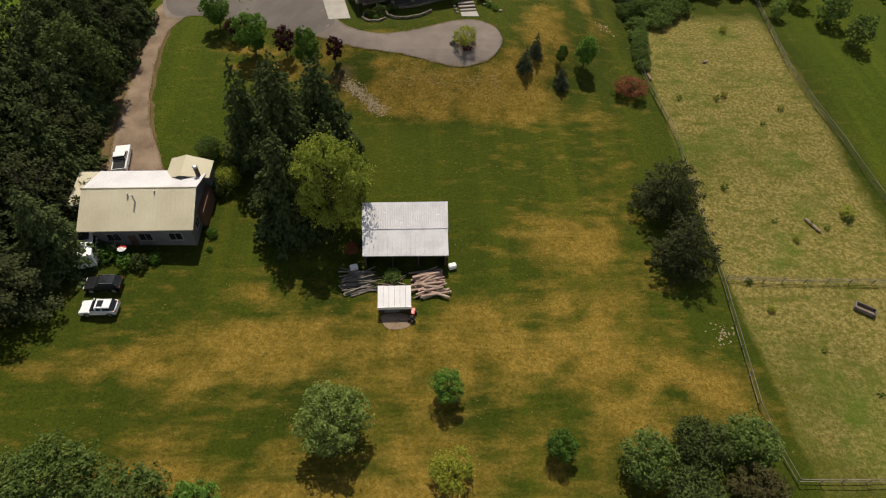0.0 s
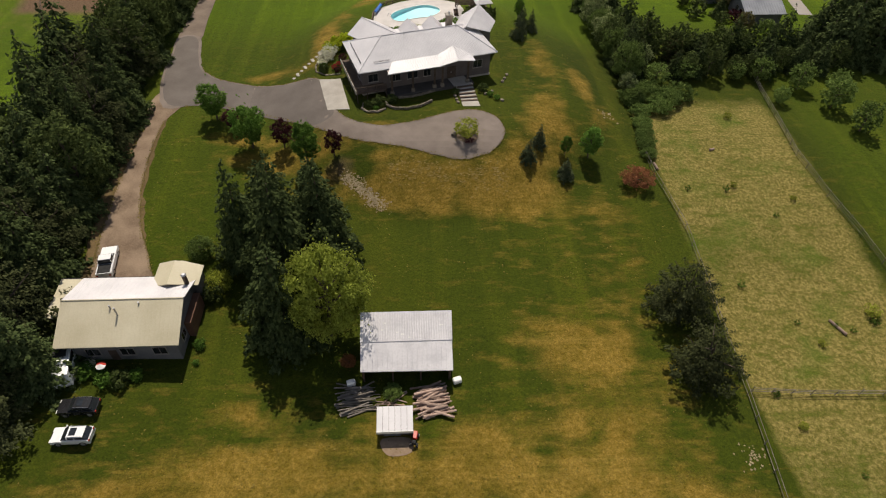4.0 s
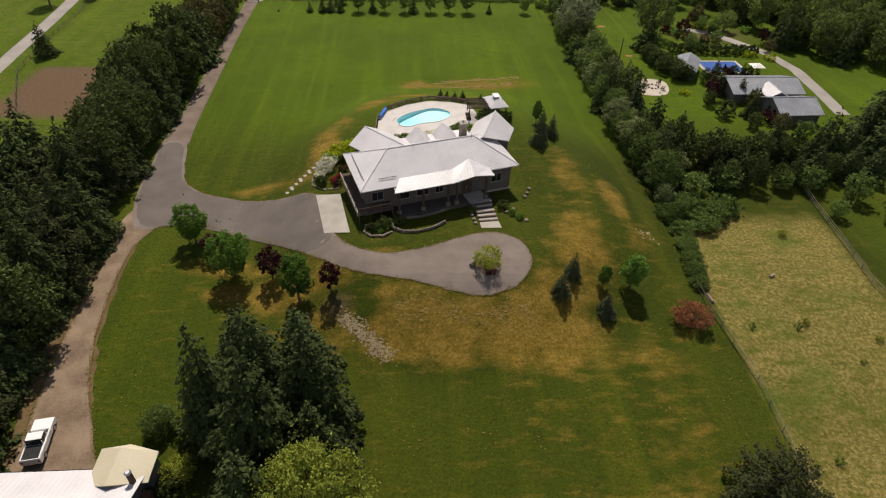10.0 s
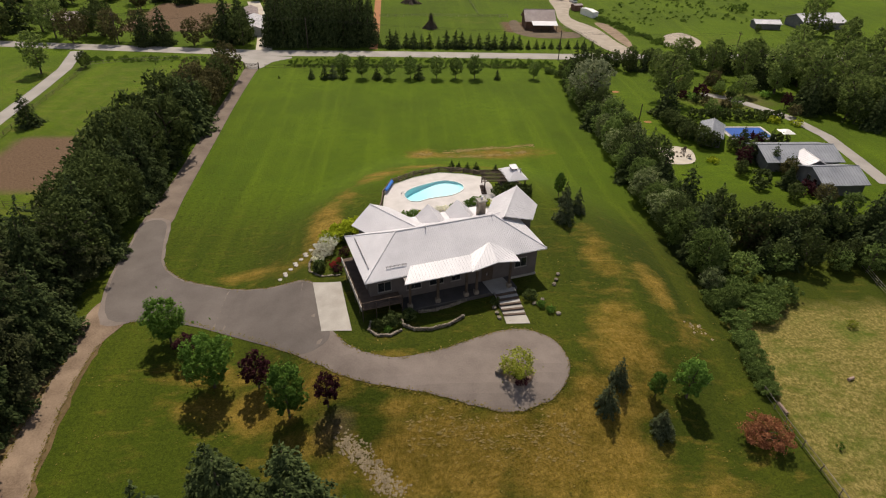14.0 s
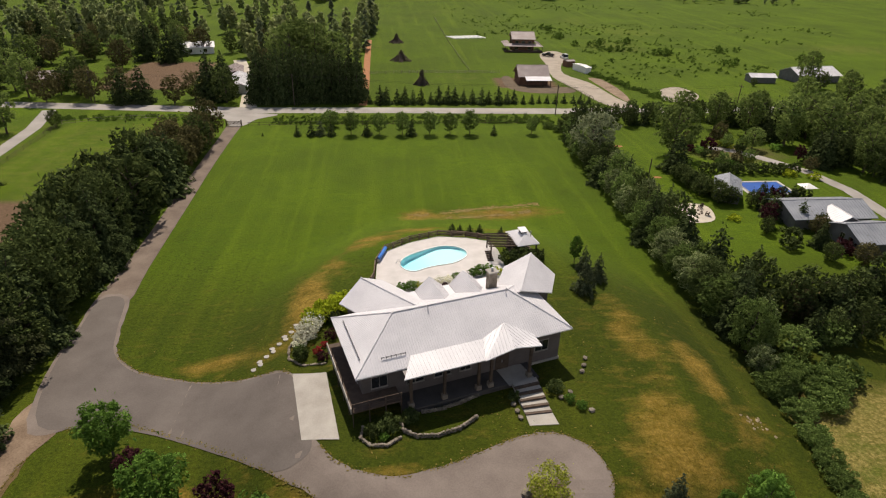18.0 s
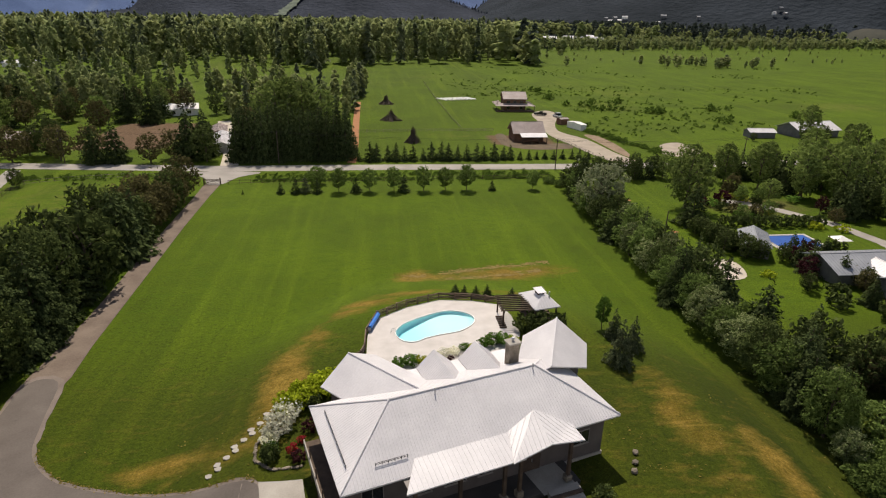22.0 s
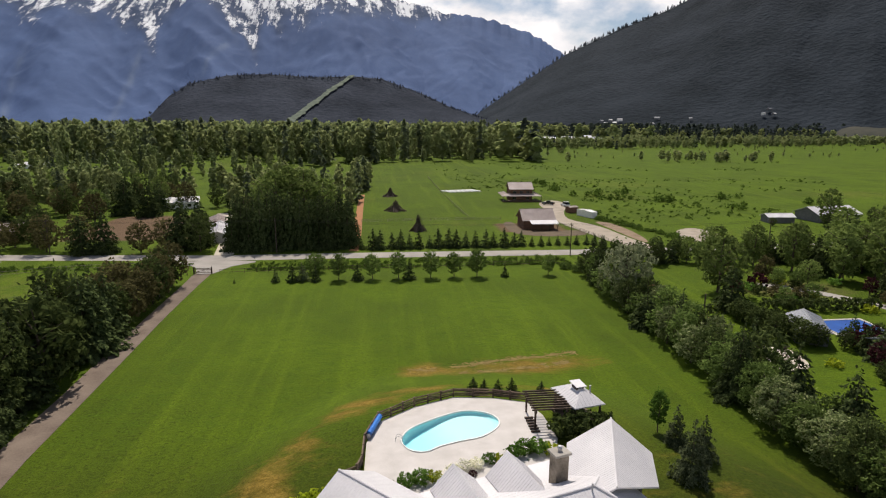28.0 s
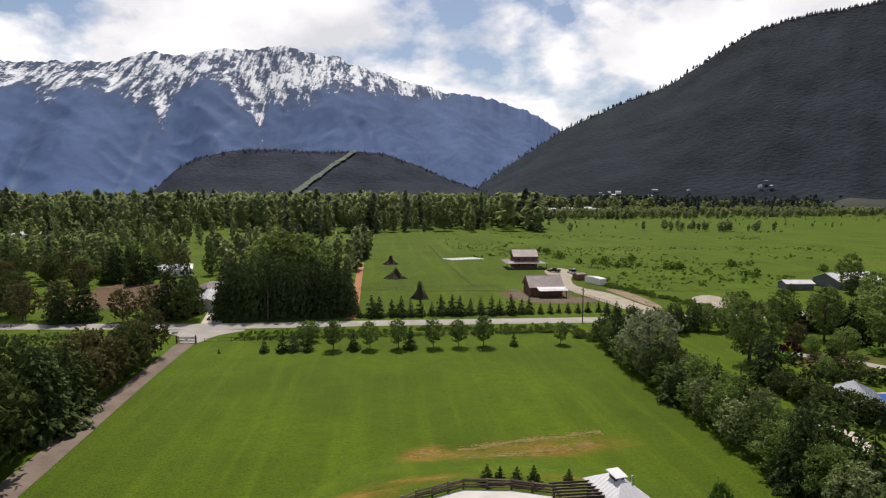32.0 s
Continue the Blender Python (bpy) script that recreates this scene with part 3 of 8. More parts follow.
def cover_at(x, y):
    """How dry the lawn is, how much it is rough meadow, and how bare, each 0 to 1."""
    dry = 0.0
    for b in ((25, -23.2, 5.5, 4.6), (24, -33, 5, 3.6), (3, -35.5, 5, 4), (24, -41, 7, 5), (3, 6, 15, 4), (26, 19, 4, 10), (20, 9, 7, 4), (12, 4, 14, 3), (27.5, 36, 2.6, 8), (17, 80.5, 13, 3.6, 0.16), (4, 79.5, 3.5, 3.4), (-3.5, 64, 4, 2.5), (17, 66, 5, 2), (-12, 47, 3, 9), (-9.5, 55, 2, 4), (-5.5, 61.5, 3, 2.5), (3, 66.5, 7, 1.5),
              (-20, 37, 7, 2), (12, -38, 15, 6), (-16, -38, 10, 5), (-5, -56, 22, 9), (-29, -38, 7, 3), (-14, -29, 4, 3), (30, -44, 9, 6), (36, 22, 3, 2), (-1, 14.2, 6, 1.2), (-14, 13.5, 12, 3.5), (-4, 8, 9, 4), (-22, 18.5, 8, 2), (-2, 15.2, 5, 1.5), (33.5, 30, 2.2, 6)):
        dry = max(dry, blob(x, y, *b))
    dry = 1.12 * dry + (0.12 * (1 - sm(-34, -5, y)) + 0.10 * sm(-4, 8, y) * (1 - sm(10, 40, y)) * sm(-14, 2, x) + 0.20 * sm(8, 18, x) * (1 - sm(36, 42, x)) * sm(-34, -26, y) * (1 - sm(0, 12, y))) * (1 - sm(40, 60, abs(x)))
    dry *= (1 - 0.25 * sm(0, 12, y) - 0.12 * sm(14, 22, y) - 0.17 * (1 - sm(-14, -4, y))) * max(0.0, 1.0 + 1.1 * noise.noise((x * 0.11, y * 0.13, 3.0)) + 0.8 * noise.noise((x * 0.33, y * 0.42, 6.0)))
    inside = sm(42.5, 44, x) * (1 - sm(67, 71, x)) * sm(-60, -50, y) * (1 - sm(26, 34, y))
    meadow = inside * (0.75 + 0.45 * noise.noise((x * 0.06, y * 0.06, 8.0)))
    if y > 160:
        meadow = max(meadow, 0.04 + 0.4 * noise.noise((x * 0.02, y * 0.02, 5.0))) * sm(160, 175, y)
        meadow *= 0.35 if -10 < x < 40 and y < 200 else 1.0
    meadow = max(meadow, 0.25 * sm(-56, -62, x) * sm(40, 60, y) * (1 - sm(140, 150, y)))
    bare = sm(-60, -64, x) * (1 - sm(-78, -84, x)) * sm(62, 68, y) * (1 - sm(88, 93, y)) * 0.85
    bare = max(bare, sm(35, 40, x) * (1 - sm(58, 62, x)) * sm(184, 188, y) * (1 - sm(201, 205, y)) * 0.8)
    bare = max(bare, sm(-66, -72, x) * (1 - sm(-95, -100, x)) * sm(180, 186, y) * (1 - sm(225, 235, y)))
    bare = max(bare, 0.6 * blob(x, y, 86, 115, 14, 8), 0.55 * blob(x, y, -7.6, 9.2, 2.6, 2.4))
    fresh = sm(38, 72, y) if x < 40 else sm(40, 70, y)
    fresh *= 1 - 0.12 * sm(162, 175, y)
    fresh = max(fresh, sm(70, 76, x) * (0.3 + 0.7 * sm(40, 60, y)), sm(-62, -66, x), 0.22 * sm(-16, -26, x) * sm(-18, -6, y))
    return max(0.0, min(1.2, dry)), max(0.0, min(1.0, meadow)), max(0.0, bare), fresh


def spaced(lo, hi, fine_lo, fine_hi, step, grow):
    out, v, s = [], fine_lo, step
    while v < fine_hi:
        out.append(v)
        v += step
    while v < hi:
        out.append(v)
        s *= grow
        v += s
    out.append(hi)
    v, s = fine_lo, step
    while True:
        s *= grow
        v -= s
        if v < lo:
            break
        out.insert(0, v)
    out.insert(0, lo)
    return out


def build_ground():
    gx, gy = spaced(-4800, 4800, -110, 115, 1.25, 1.12), spaced(-900, 4900, -75, 215, 1.25, 1.1)
    nx = len(gx)
    verts, colours = [], []
    for y in gy:
        for x in gx:
            hole = blob(x, y, 5.0, 55.3, 6.9, 5.0, 0.42) > 0.37
            verts.append((x, y, ground_z(x, y) - (2.6 if hole else 0.0)))
            colours.extend(cover_at(x, y))
    faces = [(j * nx + i, j * nx + i + 1, (j + 1) * nx + i + 1, (j + 1) * nx + i) for j in range(len(gy) - 1) for i in range(nx - 1)]
    me = mesh_of("ground", verts, faces, TURF, True)
    layer = me.color_attributes.new("cover", "FLOAT_COLOR", "POINT")
    layer.data.foreach_set("color", colours)
    tagged(new("ground", me), "mown lawn, dry grass and rough meadow on a low mound", "ground", kind="structure")


build_ground()

DRIVE = rounded([(-38.6, 27.2), (-31.7, 28.3), (-24, 26.2), (-17.8, 22.8), (-10.4, 17.0), (-4.8, 13.2), (2, 11.2), (7, 9.6), (11.6, 9.0), (16, 10.8), (18.2, 14.2), (17.2, 18.2),
                 (13.6, 20.3), (9.4, 19.4), (4, 17.2), (-1.6, 16.1), (-6, 18.0), (-8.6, 21.2), (-10.4, 24), (-12.3, 32.0), (-18, 33.0), (-24, 34.6), (-31, 36.6), (-35, 40.5),
                 (-36.8, 46.5), (-38.8, 54), (-42.9, 54), (-42.4, 46), (-41.6, 37)], 7)
DRIVE = [p + Vector((noise.noise((p.x * 1.7, p.y * 1.7, 1.0)), noise.noise((p.x * 1.7, p.y * 1.7, 5.0)))) * 0.22 for p in DRIVE]
drape("lane", rounded([(-38.4, 52), (-39.0, 62), (-39.6, 75), (-40.2, 90), (-41.0, 110), (-41.4, 132), (-41.6, 141), (-45.0, 141), (-44.8, 130), (-44.4, 110), (-43.8, 90), (-43.2, 75), (-43.0, 62), (-42.8, 52)], 3), LANE, 0.04, 2.5, "worn brown gravel lane along the hedgerow", "lane")
drape("driveway", DRIVE, ASPHALT, 0.05, 1.25, "worn grey asphalt driveway with a turning circle", "driveway")
GRAVEL_LINE = rounded([(-36.0, 28.0), (-40.2, 32), (-41.2, 28), (-40.4, 21), (-40.3, 14), (-40.2, 8), (-39.8, 1.7), (-39.2, -4), (-38.6, -9), (-38.2, -12.4), (-30.6, -11.8), (-31.6, -7.8), (-33.9, -2.6), (-35.3, 1.3), (-36.6, 6.7), (-37.4, 13.5), (-37.6, 20), (-37.3, 23.5)], 4)
GRAVEL_LINE = [p + Vector((noise.noise((p.x * 1.3, p.y * 1.3, 2.0)), noise.noise((p.x * 1.3, p.y * 1.3, 7.0)))) * 0.3 for p in GRAVEL_LINE]
drape("asphalt_patch", rounded([(-38.2, 28.2), (-31.7, 27.7), (-24, 25.7), (-17.8, 22.4), (-12.4, 18.9), (-9.4, 19.6), (-9.2, 21.8), (-10.8, 24.6), (-12.5, 31.7), (-18, 32.7), (-24, 34.3), (-31, 36.2), (-35.3, 40.2), (-37.2, 46.0), (-39.2, 53.4), (-42.5, 53.4), (-42.0, 46), (-41.2, 37)], 4), ASPHALT_DARK, 0.065, 1.25, "newer dark asphalt over the upper drive", "driveway")
verge_line = ribbon([(-39.5, 25.5), (-39.6, 18), (-39.2, 7), (-37.4, -2.4), (-35.3, -10.5)], [4.6, 5.0, 5.8, 7.0, 8.8])
verge_line = [p + Vector((0.5 * noise.noise((p.x * 0.9, p.y * 0.9, 4.0)), 0.0)) for a, b in zip(verge_line, verge_line[1:] + verge_line[:1]) for p in (a.lerp(b, k / 8) for k in range(8))]
drape("lane_verge", verge_line, VERGE, 0.03, 1.25, "brown trodden verge along the gravel lane", "verge")
drape("gravel_lane", GRAVEL_LINE,
      GRAVEL, 0.04, 1.5, "pale brown gravel lane leading to the lower house", "lane")
drape("road", ribbon([(-900, 260), (-260, 180), (-110, 163), (-45, 156.6), (0, 156.4), (53, 155.0), (90, 155.5), (150, 158), (300, 165), (900, 210)], 6.4), ROADWAY, 0.05, 6.0, "pale grey two-lane country road", "road")
drape("gate_apron", rounded([(-40.8, 140.6), (-38.4, 147), (-33.5, 152.4), (-52.5, 153.2), (-47, 147), (-44.6, 140.6)], 3), ROADWAY, 0.045, 2.0, "pale gravel apron between the gate and the road", "driveway")
drape("parking_pad", [(-12.4, 31.9), (-10.1, 21.6), (-6.4, 20.9), (-8.6, 31.4)], CONCRETE, 0.085, 1.25, "pale concrete parking pad beside the house", "parking pad")


# ---- far country ----
def ridge_height(profile, az):
    for (a0, e0), (a1, e1) in zip(profile, profile[1:]):
        if a0 <= az <= a1:
            return e0 + (e1 - e0) * (az - a0) / (a1 - a0)
    return profile[0][1] if az < profile[0][0] else profile[-1][1]


def massif(name, profile, near, far, steps, fine, rough_amp, gully, material, label, seed, tail=0.15):
    """A mountain as a sheet of heights in bearing and distance about the lookout, with gullies that run down its face."""
    a0, a1 = profile[0][0], profile[-1][0]
    n = int((a1 - a0) / fine)
    verts = []
    for j in range(steps + 1):
        q = j / steps
        for i in range(n + 1):
            az = a0 + (a1 - a0) * i / n
            dist = near + (far - near) * q
            top = math.tan(radians(ridge_height(profile, az))) * far + 32
            rise = q ** 1.25
            g = noise.noise((az * gully, q * 1.1 + seed, seed)) + 0.5 * noise.noise((az * gully * 2.3, q * 2.2, seed + 4)) + 0.25 * noise.noise((az * gully * 5, q * 6, seed + 9))
            wob = noise.noise((az * 0.8, q * 7, seed + 2)) * 0.5 + noise.noise((az * 2.4, q * 15, seed + 5)) * 0.3
            edge = math.sin(math.pi * min(1.0, q)) ** 0.7
            if rough_amp > 0.05:
                fold = abs(noise.noise((az * 0.16 + q * 1.3, q * 0.9 - az * 0.05, seed + 11))) * 2 + abs(noise.noise((az * 0.42 - q * 1.2, q * 2.2, seed + 13))) * 1.1
                g = 1.5 * (0.55 - fold) + 0.5 * g
            z = top * rise * (1 + 0.0 * g) + top * rough_amp * (g * edge + wob * (0.35 + 0.3 * edge) * min(1, 3 * q)) * (0.25 + q) - 5 * (q == 0)
            verts.append((LOOKOUT[0] + math.sin(radians(az)) * dist, LOOKOUT[1] + math.cos(radians(az)) * dist, z))
    faces = [(j * (n + 1) + i, j * (n + 1) + i + 1, (j + 1) * (n + 1) + i + 1, (j + 1) * (n + 1) + i) for j in range(steps) for i in range(n)]
    me = mesh_of(name, verts, faces, material, True)
    return tagged(new(name, me), label, "mountain", kind="structure"), verts, n


LOOKOUT = (-1.0, 11.0)


def mountain_mat():
    """Forest below and rock above, both blued by painted haze, snow where the sheet's cover says and broken by rock."""
    m = bpy.data.materials.new("hazed_snowy_rock")
    m.use_nodes = True
    n, l = m.node_tree.nodes, m.node_tree.links
    b = n["Principled BSDF"]
    b.inputs["Roughness"].default_value, b.inputs["Specular IOR Level"].default_value = 0.9, 0.1
    geo, cover, split = n.new("ShaderNodeNewGeometry"), n.new("ShaderNodeVertexColor"), n.new("ShaderNodeSeparateColor")
    cover.layer_name = "cover"
    l.new(cover.outputs["Color"], split.inputs["Color"])

    def tex(scale, detail, stretch_by, rough=0.65):
        t, mp = n.new("ShaderNodeTexNoise"), n.new("ShaderNodeMapping")
        mp.inputs["Scale"].default_value = stretch_by
        l.new(geo.outputs["Position"], mp.inputs["Vector"])
        l.new(mp.outputs["Vector"], t.inputs["Vector"])
        t.inputs["Scale"].default_value, t.inputs["Detail"].default_value, t.inputs["Roughness"].default_value = scale, detail, rough
        return t.outputs["Fac"]

    def curve(v, lo, hi):
        mr = n.new("ShaderNodeMapRange")
        mr.inputs["From Min"].default_value, mr.inputs["From Max"].default_value = lo, hi
        l.new(v, mr.inputs["Value"])
        return mr.outputs["Result"]

    def madd(v, k, c):
        a = n.new("ShaderNodeMath")
        a.operation = "MULTIPLY_ADD"
        a.inputs[1].default_value = k
        l.new(v, a.inputs[0])
        l.new(c, a.inputs[2])
        return a.outputs[0]

    crag, fleck = tex(0.011, 9, (1, 0.5, 0.9), 0.72), tex(0.05, 6, (1, 0.5, 0.6))
    # Distance haze is painted in: forest, rock and scree are shifted to blue.
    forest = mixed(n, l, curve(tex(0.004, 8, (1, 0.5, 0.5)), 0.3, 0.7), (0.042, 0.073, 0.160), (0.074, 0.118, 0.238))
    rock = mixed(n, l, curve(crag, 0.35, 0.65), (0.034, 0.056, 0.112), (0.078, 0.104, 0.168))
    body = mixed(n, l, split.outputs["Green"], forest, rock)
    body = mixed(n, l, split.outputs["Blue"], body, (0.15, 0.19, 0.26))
    def streaks(lean):
        t, mp = n.new("ShaderNodeTexNoise"), n.new("ShaderNodeMapping")
        mp.inputs["Rotation"].default_value = (0, radians(lean), 0)
        mp.inputs["Scale"].default_value = (1.9, 0.25, 0.42)
        l.new(geo.outputs["Position"], mp.inputs["Vector"])
        l.new(mp.outputs["Vector"], t.inputs["Vector"])
        t.inputs["Scale"].default_value, t.inputs["Detail"].default_value, t.inputs["Roughness"].default_value = 0.012, 9, 0.64
        return t.outputs["Fac"]
    deeper = n.new("ShaderNodeMath")
    deeper.operation = "MAXIMUM"
    l.new(streaks(38), deeper.inputs[0])
    l.new(streaks(-42), deeper.inputs[1])
    level = madd(deeper.outputs[0], 1.7, madd(crag, 0.9, madd(fleck, 0.5, split.outputs["Red"])))
    snow = mixed(n, l, curve(level, 2.19, 2.36), body, (0.74, 0.75, 0.77))
    l.new(snow, b.inputs["Base Color"])
    bump = n.new("ShaderNodeBump")
    bump.inputs["Strength"].default_value, bump.inputs["Distance"].default_value = 0.35, 30
    l.new(crag, bump.inputs["Height"])
    l.new(bump.outputs["Normal"], b.inputs["Normal"])
    return m


SPURS = ((-33.0, 4.5, -2.0, 0.9), (-24.2, 4.4, -3.5, 1.0), (-15.7, 4.2, 1.5, 1.0), (-3.4, 7.5, 4.0, 1.1), (7.2, 6.0, 2.0, 0.9), (13.5, 5.0, 1.0, 0.7))
COULOIRS = ((-27.9, 0.8, 60), (-19.9, 0.8, 230), (-21.6, 0.5, 90), (-11.7, 0.8, 260), (-13.2, 0.45, 120), (-9.3, 0.5, 100), (-7.0, 0.5, 70))


def snowy_range(profile, near, far, steps, fine, label):
    """The high range: a crest with spurs towards the valley, snow in the couloirs and on the crest, pale scree fans below."""
    a0, a1 = profile[0][0], profile[-1][0]
    n = int((a1 - a0) / fine)
    verts, colours = [], []
    for j in range(steps + 1):
        q = j / steps
        dist = near + (far - near) * q
        for i in range(n + 1):
            az = a0 + (a1 - a0) * i / n
            jag = 22 * noise.noise((az * 0.9, 3.1, 0)) + 15 * noise.noise((az * 2.6, 7.7, 0)) + 9 * noise.noise((az * 6.0, 1.2, 0))
            top = math.tan(radians(ridge_height(profile, az))) * far + 32 + jag * sm(0.72, 1.0, q)
            spur = 0.0
            for s, w, lean, k in SPURS:
                spur = max(spur, k * (1 - abs(az - s - lean * (1 - q) - 0.5 * noise.noise((q * 5, s, 2))) / w))
            swell = math.sin(math.pi * min(1.0, q ** 0.85))
            rib = abs(noise.noise((az * 0.42 + 5 * q, q * 6.0 - az * 0.1, 3.0))) + 0.4 * abs(noise.noise((az * 0.9 - 8 * q, q * 14.0, 6.0)))
            z = top * q ** 1.35 + top * swell * (0.11 * (spur * spur * (3 - 2 * min(1.0, spur)) - 0.4) + 0.03 * (0.35 - rib)) - 5 * (q == 0)
            line = 660 + 70 * spur * sm(-22, -6, az) + 110 * math.exp(-((az + 15.7) / 1.6) ** 2) + 60 * noise.noise((az * 0.5, q * 9, 12.0)) + 35 * noise.noise((az * 1.6, q * 20, 15.0)) + 60 * sm(-3, 2, az) + 500 * sm(6.5, 8.5, az)
            for g, w, deep in COULOIRS:
                line -= deep * math.exp(-((az - g - 1.2 * (1 - q)) / w) ** 2)
            fan = max(math.exp(-((az - g) / 0.32) ** 2) for g in (-27.2 - 5 * (0.75 - q), -19.0 - 7 * (0.7 - q), -11.3 - 12 * (0.66 - q)))
            scree = 0.42 * fan * sm(0.02, 0.12, q) * (1 - sm(0.45, 0.62, q)) * max(0.0, 0.55 + noise.noise((az * 1.5, q * 9, 4.0)))
            colours.extend((max(0.0, min(0.66 - 0.05 * sm(-20, -27, az), 0.5 + (z - line) / 420)), sm(-90, 60, z - line), max(0.0, min(1.0, scree)), 1.0))
            verts.append((LOOKOUT[0] + math.sin(radians(az)) * dist, LOOKOUT[1] + math.cos(radians(az)) * dist, z))
    faces = [(j * (n + 1) + i, j * (n + 1) + i + 1, (j + 1) * (n + 1) + i + 1, (j + 1) * (n + 1) + i) for j in range(steps) for i in range(n)]
    me = mesh_of("mountain", verts, faces, SNOWY_HAZED, True)
    me.color_attributes.new("cover", "FLOAT_COLOR", "POINT").data.foreach_set("color", colours)
    tagged(new("mountain", me), label, "mountain", kind="structure")


SNOWY_HAZED = mountain_mat()
# The blue in these two forest sheets is distance haze put into the colour.
FAR_FOREST_HAZED = mat("hazed_far_forest", (0.007, 0.011, 0.015), (0.025, 0.032, 0.041), 0.006, 0.07, 0.95, bump=0.9, specular=0.05)
HILL_FOREST_HAZED = mat("hazed_hill_forest", (0.012, 0.016, 0.024), (0.037, 0.044, 0.060), 0.008, 0.07, 0.95, bump=0.9, specular=0.05)
for m_ in (FAR_FOREST_HAZED, HILL_FOREST_HAZED):
    m_.node_tree.nodes["Bump"].inputs["Distance"].default_value = 9.0

PEAKS = [(-50, 9.3), (-42, 9.6), (-30.4, 10.1), (-26.7, 10.55), (-23, 10.9), (-20.0, 12.1), (-18.0, 11.9), (-13.8, 12.9), (-11, 12.9), (-8.9, 13.5), (-6.5, 12.9), (-4.3, 12.8),
         (-2, 12.0), (-0.6, 11.6), (3, 10.6), (6.3, 9.7), (9.5, 9.3), (12.3, 8.6), (14.8, 7.6), (17.1, 6.1), (22, 4.0), (30, 2.5)]
snowy_range(PEAKS, 2500, 4600, 110, 0.16, "rocky mountain range blued by painted haze, with snow on its crest")
HILL = [(-24, -0.2), (-20.2, 0.3), (-18.4, 2.2), (-16.5, 3.3), (-13.5, 4.05), (-10.1, 4.25), (-6, 4.05), (-2, 4.2), (0.4, 3.95), (4, 2.7), (6.9, 1.4), (10, 0.4), (13, -0.2)]
_, hill_verts, hill_n = massif("hill", HILL, 1500, 2050, 26, 0.3, 0.03, 0.5, HILL_FOREST_HAZED, "dark wooded hill at the foot of the range", 7.0)
SLOPE = [(6, -0.3), (9.1, 0.6), (12, 2.6), (17.6, 6.2), (22, 8.1), (27, 9.9), (30.5, 12.1), (33.5, 13.7), (37, 14.3), (42.2, 14.5), (52, 15.5), (75, 15), (95, 12)]
_, slope_verts, slope_n = massif("wooded_mountain", SLOPE, 1350, 2700, 50, 0.4, 0.03, 0.25, FAR_FOREST_HAZED, "dark steep mountainside covered in conifers", 5.0)


def stuff(name, vs, fs, material, label, category):
    """Joins many small plants into one object."""
    off, v_all, f_all = 0, [], []
    for v, f in zip(vs, fs):
        v_all.append(v)
        f_all.append(f + off)
        off += len(v)
    me = mesh_of(name, np.concatenate(v_all).tolist(), np.concatenate(f_all).tolist(), material)
    return tagged(new(name, me), label, category, kind="stuff")


def spikes(places, seed):
    """Small far conifers: four-sided spires with a ragged skirt."""
    rng = np.random.default_rng(seed)
    vs, fs = [], []
    f0 = np.array([(0, 1, 4), (1, 2, 4), (2, 3, 4), (3, 0, 4), (5, 6, 9), (6, 7, 9), (7, 8, 9), (8, 5, 9)])
    for x, y, z, h in places:
        r, a = h * rng.uniform(0.24, 0.36), rng.uniform(0, 6.3)
        ring = [(x + math.cos(a + k * 1.571) * r, y + math.sin(a + k * 1.571) * r) for k in range(4)]
        ring2 = [(x + math.cos(a + 0.8 + k * 1.571) * r * 0.7, y + math.sin(a + 0.8 + k * 1.571) * r * 0.7) for k in range(4)]
        vs.append(np.array([(*p, z + h * 0.05) for p in ring] + [(x, y, z + h * 0.8)] + [(*p, z + h * 0.4) for p in ring2] + [(x, y, z + h)]))
        fs.append(f0)
    return vs, fs


def slope_conifers():
    rng = random.Random(4)
    places = []
    for i in range(slope_n):
        for _ in range(5):
            x, y, z = slope_verts[50 * (slope_n + 1) + i]
            if 5 < math.degrees(math.atan2(x, y)) < 60:
                places.append((x + rng.uniform(-14, 14), y + rng.uniform(-14, 14), z - 4, rng.uniform(9, 19)))
    stuff("slope_conifers", *spikes(places, 6), LEAF_FAR_HAZED, "dark conifers along the crest of the mountainside", "forest")


slope_conifers()


